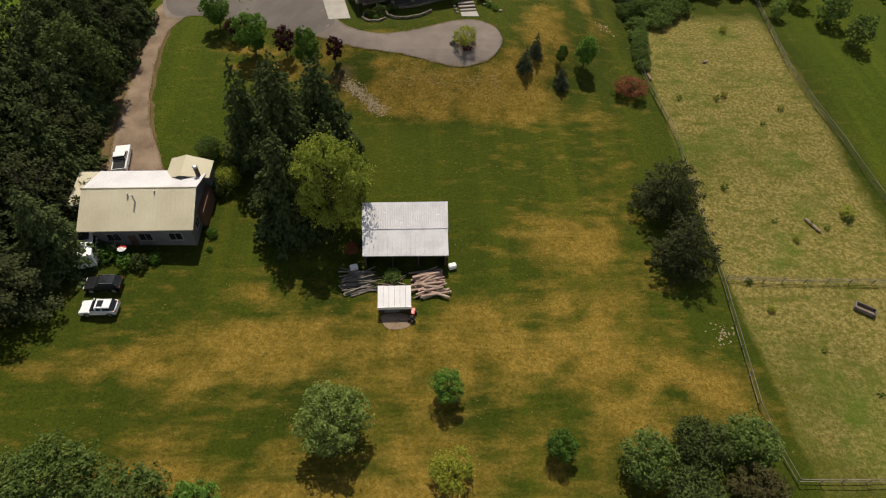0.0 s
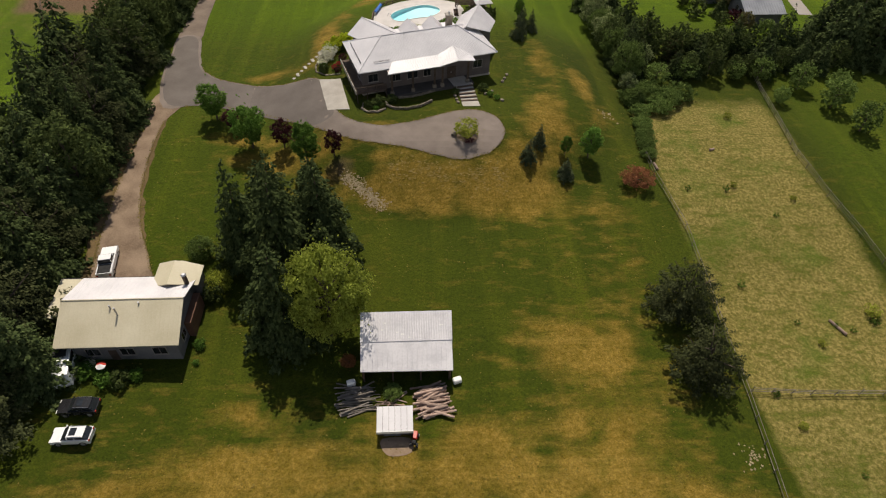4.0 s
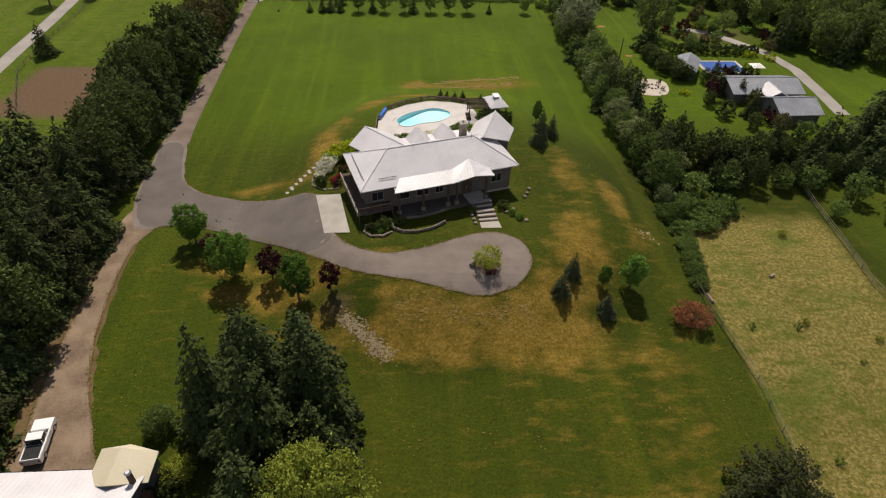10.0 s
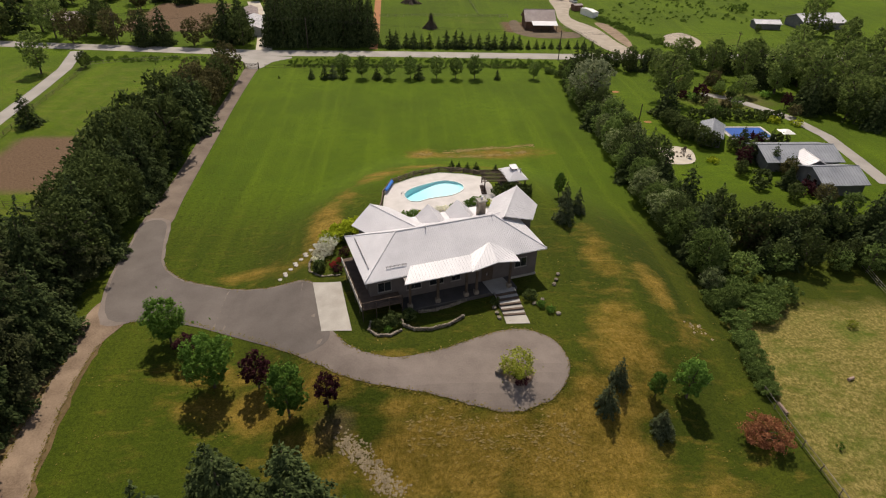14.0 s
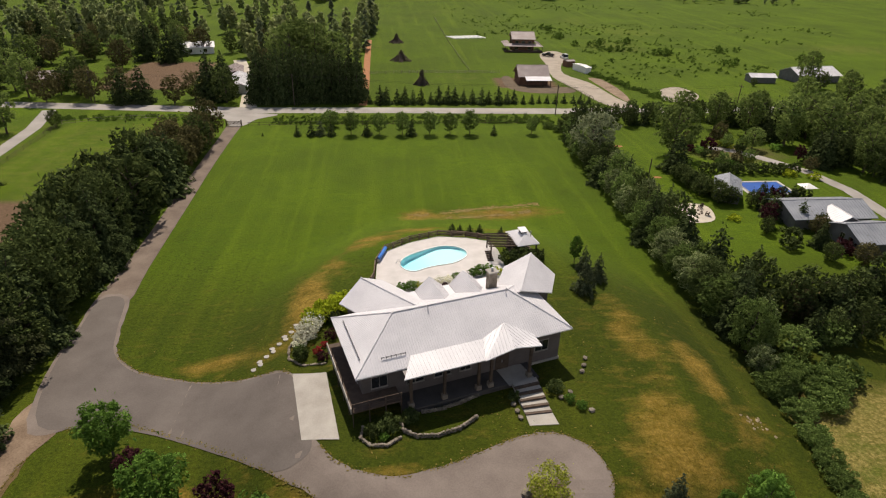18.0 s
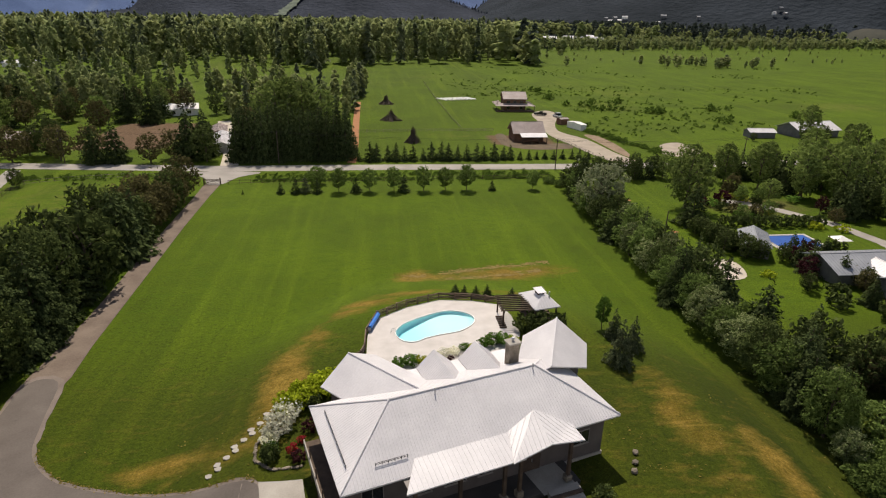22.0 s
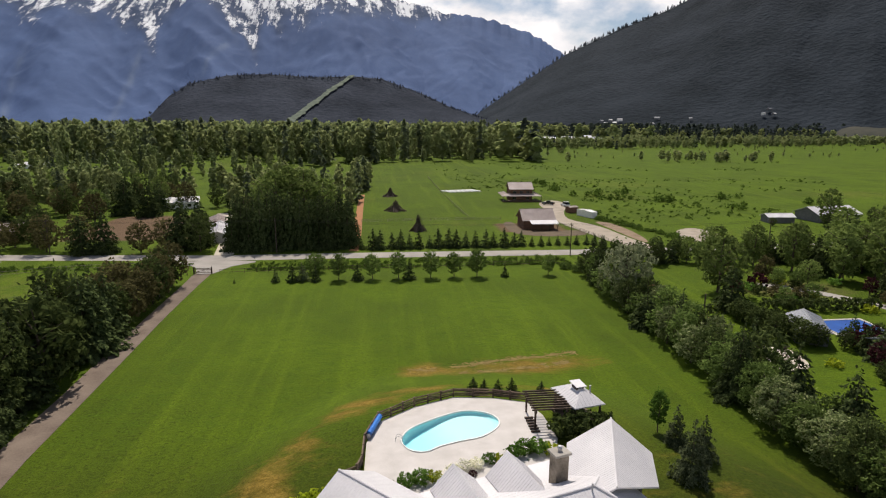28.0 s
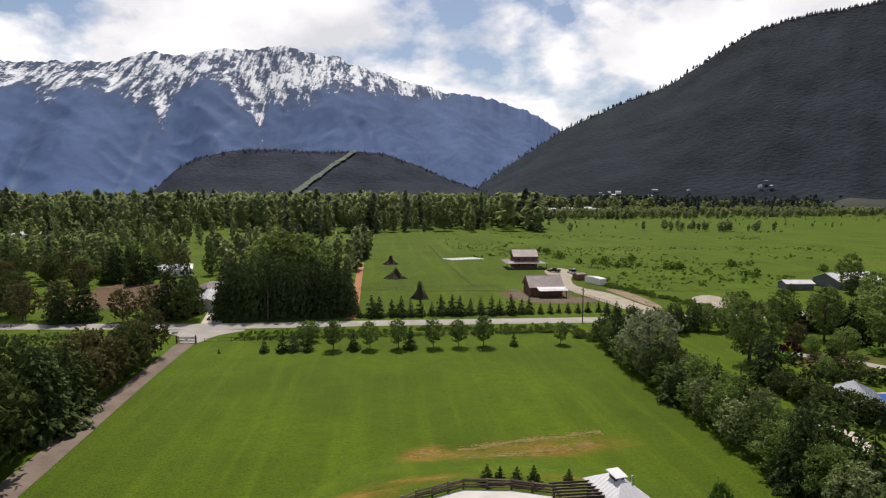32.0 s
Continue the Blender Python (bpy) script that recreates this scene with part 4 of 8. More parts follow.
def hill_details():
    """Conifers on the hill, and the pale clearing that climbs it."""
    rng = random.Random(14)
    places = []
    for _ in range(420):
        x, y, z = hill_verts[rng.randrange(25, 27) * (hill_n + 1) + rng.randrange(hill_n)]
        places.append((x + rng.uniform(-8, 8), y + rng.uniform(-12, 12), z - 3, rng.uniform(6, 11)))
    stuff("hill_conifers", *spikes(places, 16), LEAF_HILL_HAZED, "dark conifers along the crest of the low hill", "forest")
    steps, verts = 78, []
    for j in range(steps + 1):
        q = j / steps
        for off in (-0.42 - 0.3 * noise.noise((j * 0.35, 1.0, 0)) - 0.1 * noise.noise((j * 1.1, 2.0, 0)), 0.40 + 0.3 * noise.noise((j * 0.3, 5.0, 0)) + 0.1 * noise.noise((j * 1.2, 7.0, 0))):
            az = -8.4 + 6.0 * q ** 1.05 + off * (1 - 0.4 * q)
            i = (az - HILL[0][0]) / (HILL[-1][0] - HILL[0][0]) * hill_n
            k = int(i)
            at = min(25.999, 6 + 20 * q)
            row = int(at)
            lo, hi = (Vector(hill_verts[r * (hill_n + 1) + k]).lerp(Vector(hill_verts[r * (hill_n + 1) + k + 1]), i - k) for r in (row, row + 1))
            p = lo.lerp(hi, at - row)
            verts.append((p.x, p.y - 8, p.z + 3.5))
    faces = [(2 * j, 2 * j + 1, 2 * j + 3, 2 * j + 2) for j in range(steps)]
    tagged(new("clearing", mesh_of("clearing", verts, faces, CLEARING)), "pale green cleared strip climbing the wooded hill", "clearing", kind="structure")


CLEARING = mat("cleared_slope", (0.050, 0.072, 0.052), (0.120, 0.145, 0.105), 0.05, 0.1, 0.95, bump=0.0)
hill_details()


def far_woods():
    """Cottonwoods and firs over the valley floor."""
    rng = random.Random(9)
    broad = [leafy_crown(300 + i, 1.0, 0.17, 10, 38, 0.075, 0.02, 0.55, slim=0.5, up=0.9, jitter=0.4) for i in range(5)]
    broad_far = [thinned(b, 4, 1.7) for b in broad]
    slim = [conifer_crown(320 + i, 1.0, 0.16, 8, 4, 0.12, fill=0.4) for i in range(4)]
    vs, fs, cv, cf, av, af, dv, df = [], [], [], [], [], [], [], []

    def put(x, y, h, conifer):
        v, f = rng.choice(slim if conifer else (broad if y < 640 and x < 0.2 * y else broad_far))
        a = rng.uniform(0, 6.3)
        c, s = math.cos(a), math.sin(a)
        w = h * rng.uniform(0.7, 1.1) * (1.5 if x > 0.2 * y else 0.95)
        q = np.stack((x + (v[:, 0] * c - v[:, 1] * s) * w, y + (v[:, 0] * s + v[:, 1] * c) * w, v[:, 2] * h), 1)
        dark = rng.random() < 0.4
        if conifer and x > 0.2 * y:
            dv.append(q)
            df.append(f)
            return
        (cv if conifer else (av if dark else vs)).append(q)
        (cf if conifer else (af if dark else fs)).append(f)

    for _ in range(2000):
        y = rng.uniform(430, 1050)
        x = rng.uniform(-0.72 * y - 60, 0.16 * y + 60)
        edge = 505 + 30 * math.sin(x * 0.02)
        if x < -60 and y < edge + 40 and noise.noise((x * 0.012, y * 0.012, 1)) < -0.05:
            continue
        if y < edge and x > -130:
            continue
        put(x, y, rng.uniform(20, 38), rng.random() < 0.2)
    for _ in range(150):
        d, az = rng.uniform(840, 1060), radians(rng.uniform(8, 22))
        put(d * math.sin(az), d * math.cos(az), rng.uniform(6, 15), rng.random() < 0.4)
    for _ in range(2500):
        y = rng.uniform(560, 1350)
        x = rng.uniform(0.2 * y, 1.05 * y)
        lim = 690 + 0.2 * x
        if y < lim:
            if rng.random() < 0.10 and y > 560:
                put(x, y, rng.uniform(2.5, 5), False)
            continue
        put(x, y, rng.uniform(8, 16) if y < 1080 else rng.uniform(14, 26), rng.random() < (0.05 if y < 1000 else 0.6))
    for _ in range(1100):
        y = rng.uniform(1000, 1500)
        put(rng.uniform(-0.8 * y, 0.5 * y), y, rng.uniform(20, 34), rng.random() < 0.5)
    for cx, cy, rx, ry, k, h in ((-75, 330, 25, 60, 26, 13), (-150, 300, 45, 70, 60, 13), (-36, 250, 20, 30, 40, 15), (78, 517, 2, 2, 2, 17), (30, 535, 22, 6, 9, 13), (135, 640, 40, 30, 26, 9), (-12, 330, 4, 60, 26, 14),
                                 (-210, 250, 60, 60, 60, 14), (-330, 330, 90, 120, 80, 16), (-180, 420, 60, 40, 40, 16), (300, 520, 60, 20, 30, 9)):
        for _ in range(k):
            put(cx + rng.gauss(0, rx * 0.6), cy + rng.gauss(0, ry * 0.6), h * rng.uniform(0.7, 1.25), rng.random() < 0.12)
    for _ in range(900):
        y = rng.uniform(1120, 1420)
        put(rng.uniform(0.22 * y, 1.0 * y), y, rng.uniform(18, 34), True)
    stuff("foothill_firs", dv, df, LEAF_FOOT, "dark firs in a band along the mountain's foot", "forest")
    stuff("cottonwoods", vs, fs, LEAF_FOREST_HAZED, "mixed green cottonwood forest over the valley floor, paled by painted haze", "forest")
    stuff("alders", av, af, LEAF_ALDER_HAZED, "darker green alders through the valley forest, paled by painted haze", "forest")
    stuff("dark_firs", cv, cf, LEAF_FIR_HAZED, "firs scattered through the valley forest, paled by painted haze", "forest")


far_woods()


LEAF_SCRUB = leaf_mat("scrub_leaves", (0.058, 0.098, 0.016), (0.120, 0.185, 0.036), 0.4)


def meadow_scrub():
    rng = random.Random(12)
    kinds = [leafy_crown(340 + i, 1.0, 0.95, 5, 11, 0.40, 0.0, 0.5) for i in range(4)]
    vs, fs = [], []

    def put(x, y, h):
        v, f = rng.choice(kinds)
        vs.append(np.stack((x + v[:, 0] * h, y + v[:, 1] * h, ground_z(x, y) + v[:, 2] * h), 1))
        fs.append(f)

    for _ in range(2600):
        y = 175 + 330 * rng.random() ** 1.2
        x = rng.uniform(40, 60 + 0.62 * y)
        thick = noise.noise((x * 0.02, y * 0.025, 2)) + 0.25 * sm(200, 260, y) * (1 - sm(330, 400, y)) - 0.3 * sm(130, 190, x)
        if thick > 0.02 and not (60 < x < 82 and y < 265) and not (x < 74 and y < 300):
            put(x, y, rng.uniform(0.3, 0.9) * (1 + 0.8 * (rng.random() < 0.06)))
    for x, y, n in ((84, 300, 3), (108, 262, 5), (128, 255, 6), (118, 285, 4), (160, 262, 4), (98, 275, 3), (150, 228, 3), (90, 330, 4), (190, 240, 3)):
        for _ in range(n):
            put(x + rng.gauss(0, 4), y + rng.gauss(0, 2), rng.uniform(1.6, 3.2))
    for _ in range(120):
        k = rng.random()
        put(78 + 14 * k + rng.gauss(0, 1.2), 212 - 46 * k + rng.gauss(0, 2), rng.uniform(0.5, 1.3))
    for _ in range(700):
        put(rng.uniform(-34, 46), rng.choice((rng.gauss(143.0, 0.8), rng.gauss(147.5, 1.6))), rng.uniform(0.25, 0.7))
    for _ in range(90):
        put(rng.uniform(-92, -48), rng.uniform(145.5, 151), rng.uniform(0.4, 0.9))
    for _ in range(16):
        put(rng.uniform(45, 68), rng.uniform(-48, 24), rng.uniform(0.3, 0.7))
    stuff("meadow_scrub", vs, fs, LEAF_SCRUB, "low green scrub and tussocks in the meadow", "scrub")


meadow_scrub()


# ---- trees and shrubs ----
plant_kind("spruce_a", "spruce_tree", "tall dark green spruce with drooping boughs", "tree", conifer_crown(1, 10, 3.3, 19, 11, 0.27, ragged=0.3, power=0.74, fill=1.0), LEAF_SPRUCE, trunk_bm(10, 0.22, 1))
plant_kind("spruce_b", "spruce_tree", "tall dark green spruce with a ragged outline", "tree", conifer_crown(2, 10, 3.6, 17, 11, 0.29, ragged=0.42, power=0.70, fill=1.0), LEAF_SPRUCE, trunk_bm(10, 0.22, 2))
plant_kind("blue", "blue_spruce", "small blue-grey spruce on the lawn", "tree", conifer_crown(3, 4, 1.75, 14, 9, 0.16, power=0.78, fill=1.0), LEAF_BLUE, trunk_bm(4, 0.1, 3))
plant_kind("young", "young_spruce", "young dark spruce standing in a row", "tree", conifer_crown(4, 4, 1.6, 13, 9, 0.2), LEAF_SPRUCE, trunk_bm(4, 0.1, 4))
plant_kind("pine_a", "pine_tree", "broad dark pine with open tufted boughs", "tree", conifer_crown(5, 9, 4.4, 10, 10, 0.22, 0.08, 0.4, 0.55, 0.75, 0.3), LEAF_PINE, trunk_bm(9, 0.25, 5, 4))
plant_kind("pine_b", "pine_tree", "broad dark pine with an uneven crown", "tree", conifer_crown(6, 9, 4.1, 9, 10, 0.22, 0.08, 0.45, 0.5, 0.75, 0.3), LEAF_PINE, trunk_bm(9, 0.25, 6, 4))
plant_kind("maple", "maple_tree", "round green maple on the lawn", "tree", leafy_crown(7, 6, 2.2, 24, 200, 0.22, 0.16, 0.34), LEAF_GREEN, trunk_bm(6, 0.13, 7, 5))
plant_kind("maple_b", "maple_tree", "upright green maple on the lawn", "tree", leafy_crown(8, 6, 1.7, 22, 190, 0.21, 0.12, 0.34), LEAF_GREEN, trunk_bm(6, 0.12, 8, 5))
plant_kind("plum", "purple_plum_tree", "small purple-leaved plum tree", "tree", leafy_crown(9, 4, 1.4, 18, 130, 0.18, 0.22, 0.34), LEAF_PLUM, trunk_bm(4, 0.09, 9, 4))
plant_kind("lime", "lime_green_tree", "large yellow-green broadleaf tree beside the shed", "tree", leafy_crown(10, 11, 5.0, 64, 260, 0.26, 0.08, 0.24), LEAF_LIME, trunk_bm(11, 0.32, 10, 7))
plant_kind("willow", "willow_tree", "rounded pale green willow with drooping twigs", "tree", leafy_crown(11, 8, 4.2, 40, 260, 0.25, 0.05, 0.28), LEAF_WILLOW, trunk_bm(8, 0.25, 11, 6))
plant_kind("silver", "silver_leaf_tree", "silvery-leaved broad tree in the hedgerow", "tree", leafy_crown(12, 9, 4.2, 36, 220, 0.27, 0.05, 0.3), LEAF_SILVER, trunk_bm(9, 0.25, 12, 6))
plant_kind("hedge_a", "hedgerow_tree", "dense dark green hedgerow tree", "tree", leafy_crown(13, 8, 3.4, 32, 150, 0.29, 0.02, 0.32), LEAF_HEDGE, trunk_bm(8, 0.18, 13, 5))
plant_kind("hedge_b", "hedgerow_tree", "dense dark green hedgerow tree with an uneven top", "tree", leafy_crown(14, 8, 3.1, 30, 155, 0.29, 0.02, 0.35), LEAF_HEDGE, trunk_bm(8, 0.18, 14, 5))
plant_kind("hedge_c", "hedgerow_tree", "olive-brown hedgerow tree just coming into leaf", "tree", leafy_crown(15, 8, 3.2, 30, 160, 0.28, 0.03, 0.34), LEAF_BROWN, trunk_bm(8, 0.18, 15, 6))
plant_kind("hedge_g", "hedgerow_tree", "fresh green hedgerow tree", "tree", leafy_crown(16, 8, 3.3, 32, 150, 0.29, 0.03, 0.32), LEAF_BRAMBLE, trunk_bm(8, 0.18, 16, 5))
plant_kind("hedge_w", "hedgerow_tree", "green hedgerow tree flecked with cream blossom", "tree", leafy_crown(29, 8, 3.2, 32, 150, 0.28, 0.02, 0.33), LEAF_BLOSSOM, trunk_bm(8, 0.18, 29, 5))
plant_kind("bramble", "bramble_bush", "sprawling green bramble thicket by the fence", "bush", leafy_crown(17, 2, 2.2, 24, 130, 0.22, 0.0, 0.36, 1.0), LEAF_BRAMBLE, None)
plant_kind("shrub", "shrub", "rounded green garden shrub", "shrub", leafy_crown(18, 1.2, 0.9, 10, 45, 0.2, 0.0, 0.45), LEAF_GREEN, None)
plant_kind("shrub_dark", "shrub", "dark evergreen garden shrub", "shrub", leafy_crown(19, 1.8, 1.2, 12, 60, 0.24, 0.0, 0.45), LEAF_HEDGE, None)
plant_kind("shrub_yellow", "shrub", "low yellow-green garden shrub", "shrub", leafy_crown(20, 1.0, 1.0, 10, 45, 0.2, 0.0, 0.45), LEAF_YELLOW, None)
plant_kind("shrub_white", "flowering_shrub", "garden shrub covered in white blossom", "shrub", leafy_crown(21, 1.6, 1.2, 12, 60, 0.18, 0.0, 0.45), FLOWER_WHITE, None)
plant_kind("shrub_red", "flowering_shrub", "low garden shrub with bright red blossom", "shrub", leafy_crown(22, 1.0, 0.7, 9, 40, 0.15, 0.0, 0.45), FLOWER_RED, None)
plant_kind("shrub_plum", "shrub", "dark purple-leaved garden shrub", "shrub", leafy_crown(23, 1.4, 1.0, 10, 50, 0.2, 0.0, 0.45), LEAF_PLUM, None)
plant_kind("rust", "rust_red_bush", "rust-red mounded bush with bare twigs by the fence", "bush", leafy_crown(24, 2.6, 2.5, 26, 150, 0.17, 0.0, 0.3), LEAF_RED, trunk_bm(2.2, 0.08, 24, 7, 0.8, 0.6))
plant_kind("pale", "pale_shrub", "pale yellow-green open shrub", "shrub", leafy_crown(25, 3, 2.0, 20, 110, 0.17, 0.0, 0.34), LEAF_PALE, trunk_bm(2.5, 0.06, 25, 6))
plant_kind("street", "round_tree", "small round-headed tree planted in a row by the field fence", "tree", leafy_crown(26, 6, 2.0, 24, 190, 0.2, 0.12, 0.4), LEAF_BRAMBLE, trunk_bm(6, 0.1, 26, 4))
plant_kind("weep", "weeping_tree", "large pale green weeping tree on the neighbouring lawn", "tree", leafy_crown(27, 10, 4.6, 34, 240, 0.3, 0.08, 0.3), LEAF_WILLOW, trunk_bm(10, 0.3, 27, 6))
plant_kind("cotton", "cottonwood_tree", "tall grey-green cottonwood in full leaf", "tree", leafy_crown(28, 14, 4.2, 34, 230, 0.34, 0.06, 0.3), LEAF_WILLOW, trunk_bm(14, 0.3, 28, 6))

# the spruce stand in the middle of the lawn
for k, x, y, h, w in (("spruce_a", -18.9, -6.6, 1.68, 1.02), ("spruce_b", -12.4, -12.8, 2.08, 1.42), ("spruce_b", -12.3, -19.0, 1.62, 1.18), ("spruce_a", -8.4, -7.2, 1.75, 1.30), ("spruce_b", -15.2, -2.4, 1.45, 1.12),
                      ("spruce_a", -7.6, -12.4, 1.28, 1.10), ("spruce_b", -10.6, 0.2, 1.15, 1.05), ("spruce_a", -17.6, 1.4, 1.02, 0.95)):
    plant(k, x, y, h, w * 1.15, x * 1.7, group="spruce stand")
plant("lime", -6.9, -19.2, 1.38, 1.02, 0.4)
plant("young", -21.5, -2.0, 0.9, 0.9, 0.3, "small dark columnar spruce beside the lane")
plant("hedge_g", -25.0, -6.5, 0.42, 0.6, 0.2, "bright green shrub beside the lower house")
for k, x, y, s in (("pine_b", -42.6, -18.5, 1.35), ("spruce_b", -38.9, -24.6, 1.25), ("pine_a", -42.5, -31.0, 1.3), ("spruce_b", -46.0, -27.0, 1.35), ("hedge_a", -45.0, -38.0, 1.2)):
    plant(k, x, y, s, s, x, group="hedgerow by the lane")
# maples and plums by the drive
for k, x, y, h, w in (("maple", -29.0, 23.8, 0.95, 0.95), ("maple", -22.0, 16.6, 1.12, 1.12), ("maple_b", -12.6, 11.4, 1.1, 1.1), ("plum", -16.8, 16.0, 1.1, 1.15), ("plum", -8.4, 11.4, 1.0, 0.9), ("plum", -25.6, 20.6, 0.85, 0.95)):
    plant(k, x, y, h * 1.2, w * 1.2, x, group="trees by the drive")
# group on the bank
for k, x, y, h, w in (("blue", 23.5, 12.8, 0.95, 0.9), ("blue", 21.4, 10.0, 0.95, 1.0), ("maple_b", 27.7, 12.0, 0.62, 0.62), ("blue", 27.2, 8.2, 0.85, 1.05), ("maple_b", 31.8, 12.4, 0.98, 1.1)):
    plant(k, x, y, h, w * (0.82 if k == "blue" else 1.0), x, group="trees on the bank")
plant("rust", 38.6, 7.2, 1.05, 1.18, 0.3)
plant("pine_a", 37.6, -16.6, 1.05, 1.1, 1.0)
plant("pine_b", 37.2, -25.8, 1.0, 1.12, 2.0)
# lower edge of the lawn
plant("willow", -5.0, -47.0, 0.85, 0.95, 0.2, "rounded green willow at the lower edge of the lawn")
plant("maple", 6.4, -43.4, 0.72, 0.85, 0.5, "small round green tree on the dry lawn")
plant("maple", 17.4, -49.8, 0.6, 0.75, 0.9, "small round green tree on the dry lawn")
plant("pale", 6.4, -51.5, 1.0, 1.25, 0.3)
for k, x, y, h, w in (("hedge_g", 25.5, -51.5, 0.62, 0.9), ("hedge_a", 31.0, -50.5, 0.68, 0.95), ("hedge_g", 36.5, -50.0, 0.66, 0.9), ("hedge_a", 29.0, -55.0, 0.62, 0.9), ("hedge_c", 35.5, -55.0, 0.6, 0.9)):
    plant(k, x, y, h, w, x, group="thicket at the fence corner")
for k, x, y, h, w in (("hedge_g", -29, -52.0, 0.95, 1.25), ("hedge_g", -22.5, -54.0, 0.85, 1.15), ("willow", -34.5, -52.5, 0.75, 0.9), ("maple", -17.0, -54.2, 0.8, 1.1), ("bramble", -12.2, -56.0, 1.2, 1.1), ("shrub_yellow", -8.5, -55.5, 2.2, 2.0), ("bramble", -15, -57.5, 1.2, 1.1)):
    plant(k, x, y, h, w, x, group="trees at the lower edge")

# the tall hedgerow along the lane
rng = random.Random(21)
for i in range(46):
    y = -46 + 3.9 * i
    tall = 1.55 if y < 44 else (1.5 if y < 100 else 1.12)
    for col in range(3 if y < 40 else 2):
        x = -46.9 - 5.2 * col + rng.uniform(-0.9, 0.9) - (2.0 if y < -20 else 0) + (3.2 if -12 < y < 26 else 0)
        if y > 118 and col == 1:
            continue
        key = rng.choice(("spruce_b", "spruce_a", "pine_b", "spruce_b", "hedge_b") if y < 44 else (("hedge_a", "hedge_b", "spruce_b") if y < 104 else ("hedge_b", "hedge_c", "hedge_c")))
        s = tall * rng.uniform(0.85, 1.15) * (0.85 if key.startswith("spruce") else (0.8 if key == "pine_b" else 1.0))
        plant(key, x, y + rng.uniform(-1, 1), s, s * rng.uniform(0.85, 1.05), rng.uniform(0, 6), group="hedgerow by the lane")
# the hedgerow on the other side of the big lawn
for i in range(27):
    y = 29 + 3.9 * i
    x = 44.2 + 2.6 * sm(100, 133, y) + rng.uniform(-0.6, 0.6)
    tall = 0.62 if y < 36 else (1.0 if y < 75 else 0.85)
    key = ("hedge_g", "hedge_w", "hedge_g", "spruce_b", "hedge_g", "hedge_b", "hedge_w")[i % 7]
    plant(key, x, y, tall * rng.uniform(0.7, 1.1), tall * rng.uniform(0.85, 1.1), rng.uniform(0, 6), group="hedgerow by the big lawn")
    if 38 < y < 112:
        key = ("hedge_g", "spruce_a", "hedge_g", "hedge_w", "hedge_a")[i % 5]
        s = tall * rng.uniform(0.75, 1.05) * (0.9 if key == "spruce_a" else 1) * (0.72 if y < 66 else 1)
        plant(key, x + 4.6, y + 1.5, s, s * 0.95, rng.uniform(0, 6), group="hedgerow by the big lawn")
plant("silver", 47.6, 112.0, 1.35, 1.35, 0.4)
plant("hedge_g", 50.5, 36.5, 0.5, 0.8, 1.4)
plant("hedge_g", 56.5, 38.0, 0.5, 0.8, 2.4)
# woods south of the neighbours
for i in range(20):
    x = 54 + 2.5 * i + rng.uniform(-1, 1)
    for row in range(2):
        y = 38.5 + 6.5 * row + 0.1 * (x - 54) + rng.uniform(-1.5, 1.5)
        key = rng.choice(("spruce_b", "hedge_a", "spruce_a", "spruce_b"))
        s = rng.uniform(0.7, 1.15) * (0.9 if row else 0.75)
        plant(key, x, y, s, s * rng.uniform(0.85, 1.05), rng.uniform(0, 6), group="woods by the neighbours")
for x, y, s in ((71.2, 37.2, 0.62), (66.5, 37.5, 0.5), (77.6, 34.0, 0.7), (80.9, 27.5, 0.8), (71.8, 29.2, 0.45), (82.4, 20.2, 0.75), (84.5, 33, 0.6)):
    plant("hedge_g", x, y, s, s * 1.1, x, "round green willow bush in the meadow", "bushes in the meadow")
# brambles along the fence
for x, y, s in ((43.6, 29.5, 1.2), (46.8, 31, 1.5), (50.2, 29.5, 1.4), (48, 27, 1.2), (44.2, 25.5, 1.0), (43.6, 22, 0.9), (43.2, 19, 0.8), (42.8, 16.4, 0.8), (42.4, 13.8, 0.7), (53.5, 31.5, 1.3), (45.4, 134.5, 0.9), (43.2, 137.5, 0.8), (47.8, 138.5, 0.9)):
    plant("bramble", x, y, s, s, x * 3.1, group="brambles by the fence")
for x, y, s in ((60, 24.5, 0.55), (54, 6.4, 0.45), (62.5, 3.5, 0.4), (64, -17.5, 0.8), (55, -22, 0.4), (47, -33, 0.4)):
    plant("pale", x, y, s * 0.7, s * 0.75, x, "small thin shrub in the meadow", "meadow shrubs")
# row by the field fence
for i, (x, k, s) in enumerate(((-25.1, "young", 0.75), (-21.4, "young", 1.0), (-19.3, "blue", 1.05), (-16.4, "young", 0.9), (-11.3, "street", 1.05), (-7.0, "young", 1.0), (-3.7, "street", 1.0), (2.2, "street", 1.05), (4.7, "young", 1.1),
                               (9.6, "street", 1.05), (15.0, "street", 1.0), (20.3, "street", 1.12), (26.7, "young", 0.7), (37.2, "street", 0.85), (-34.0, "young", 0.25))):
    plant(k, x, 132.0 if k != "young" else 131.3, s, s, x, group="row by the field fence")
plant("hedge_g", -17.2, 139.5, 0.6, 0.85, 0.3, "rounded pale green bush by the road")
# row of young spruces across the road
for i in range(27):
    x = -7.0 + 2.7 * i + rng.uniform(-0.4, 0.4)
    s = rng.uniform(0.7, 1.5) if i < 18 else rng.uniform(0.6, 0.95)
    plant("young", x, 164.5 + rng.uniform(-0.5, 0.5), s, s, x, group="row across the road")
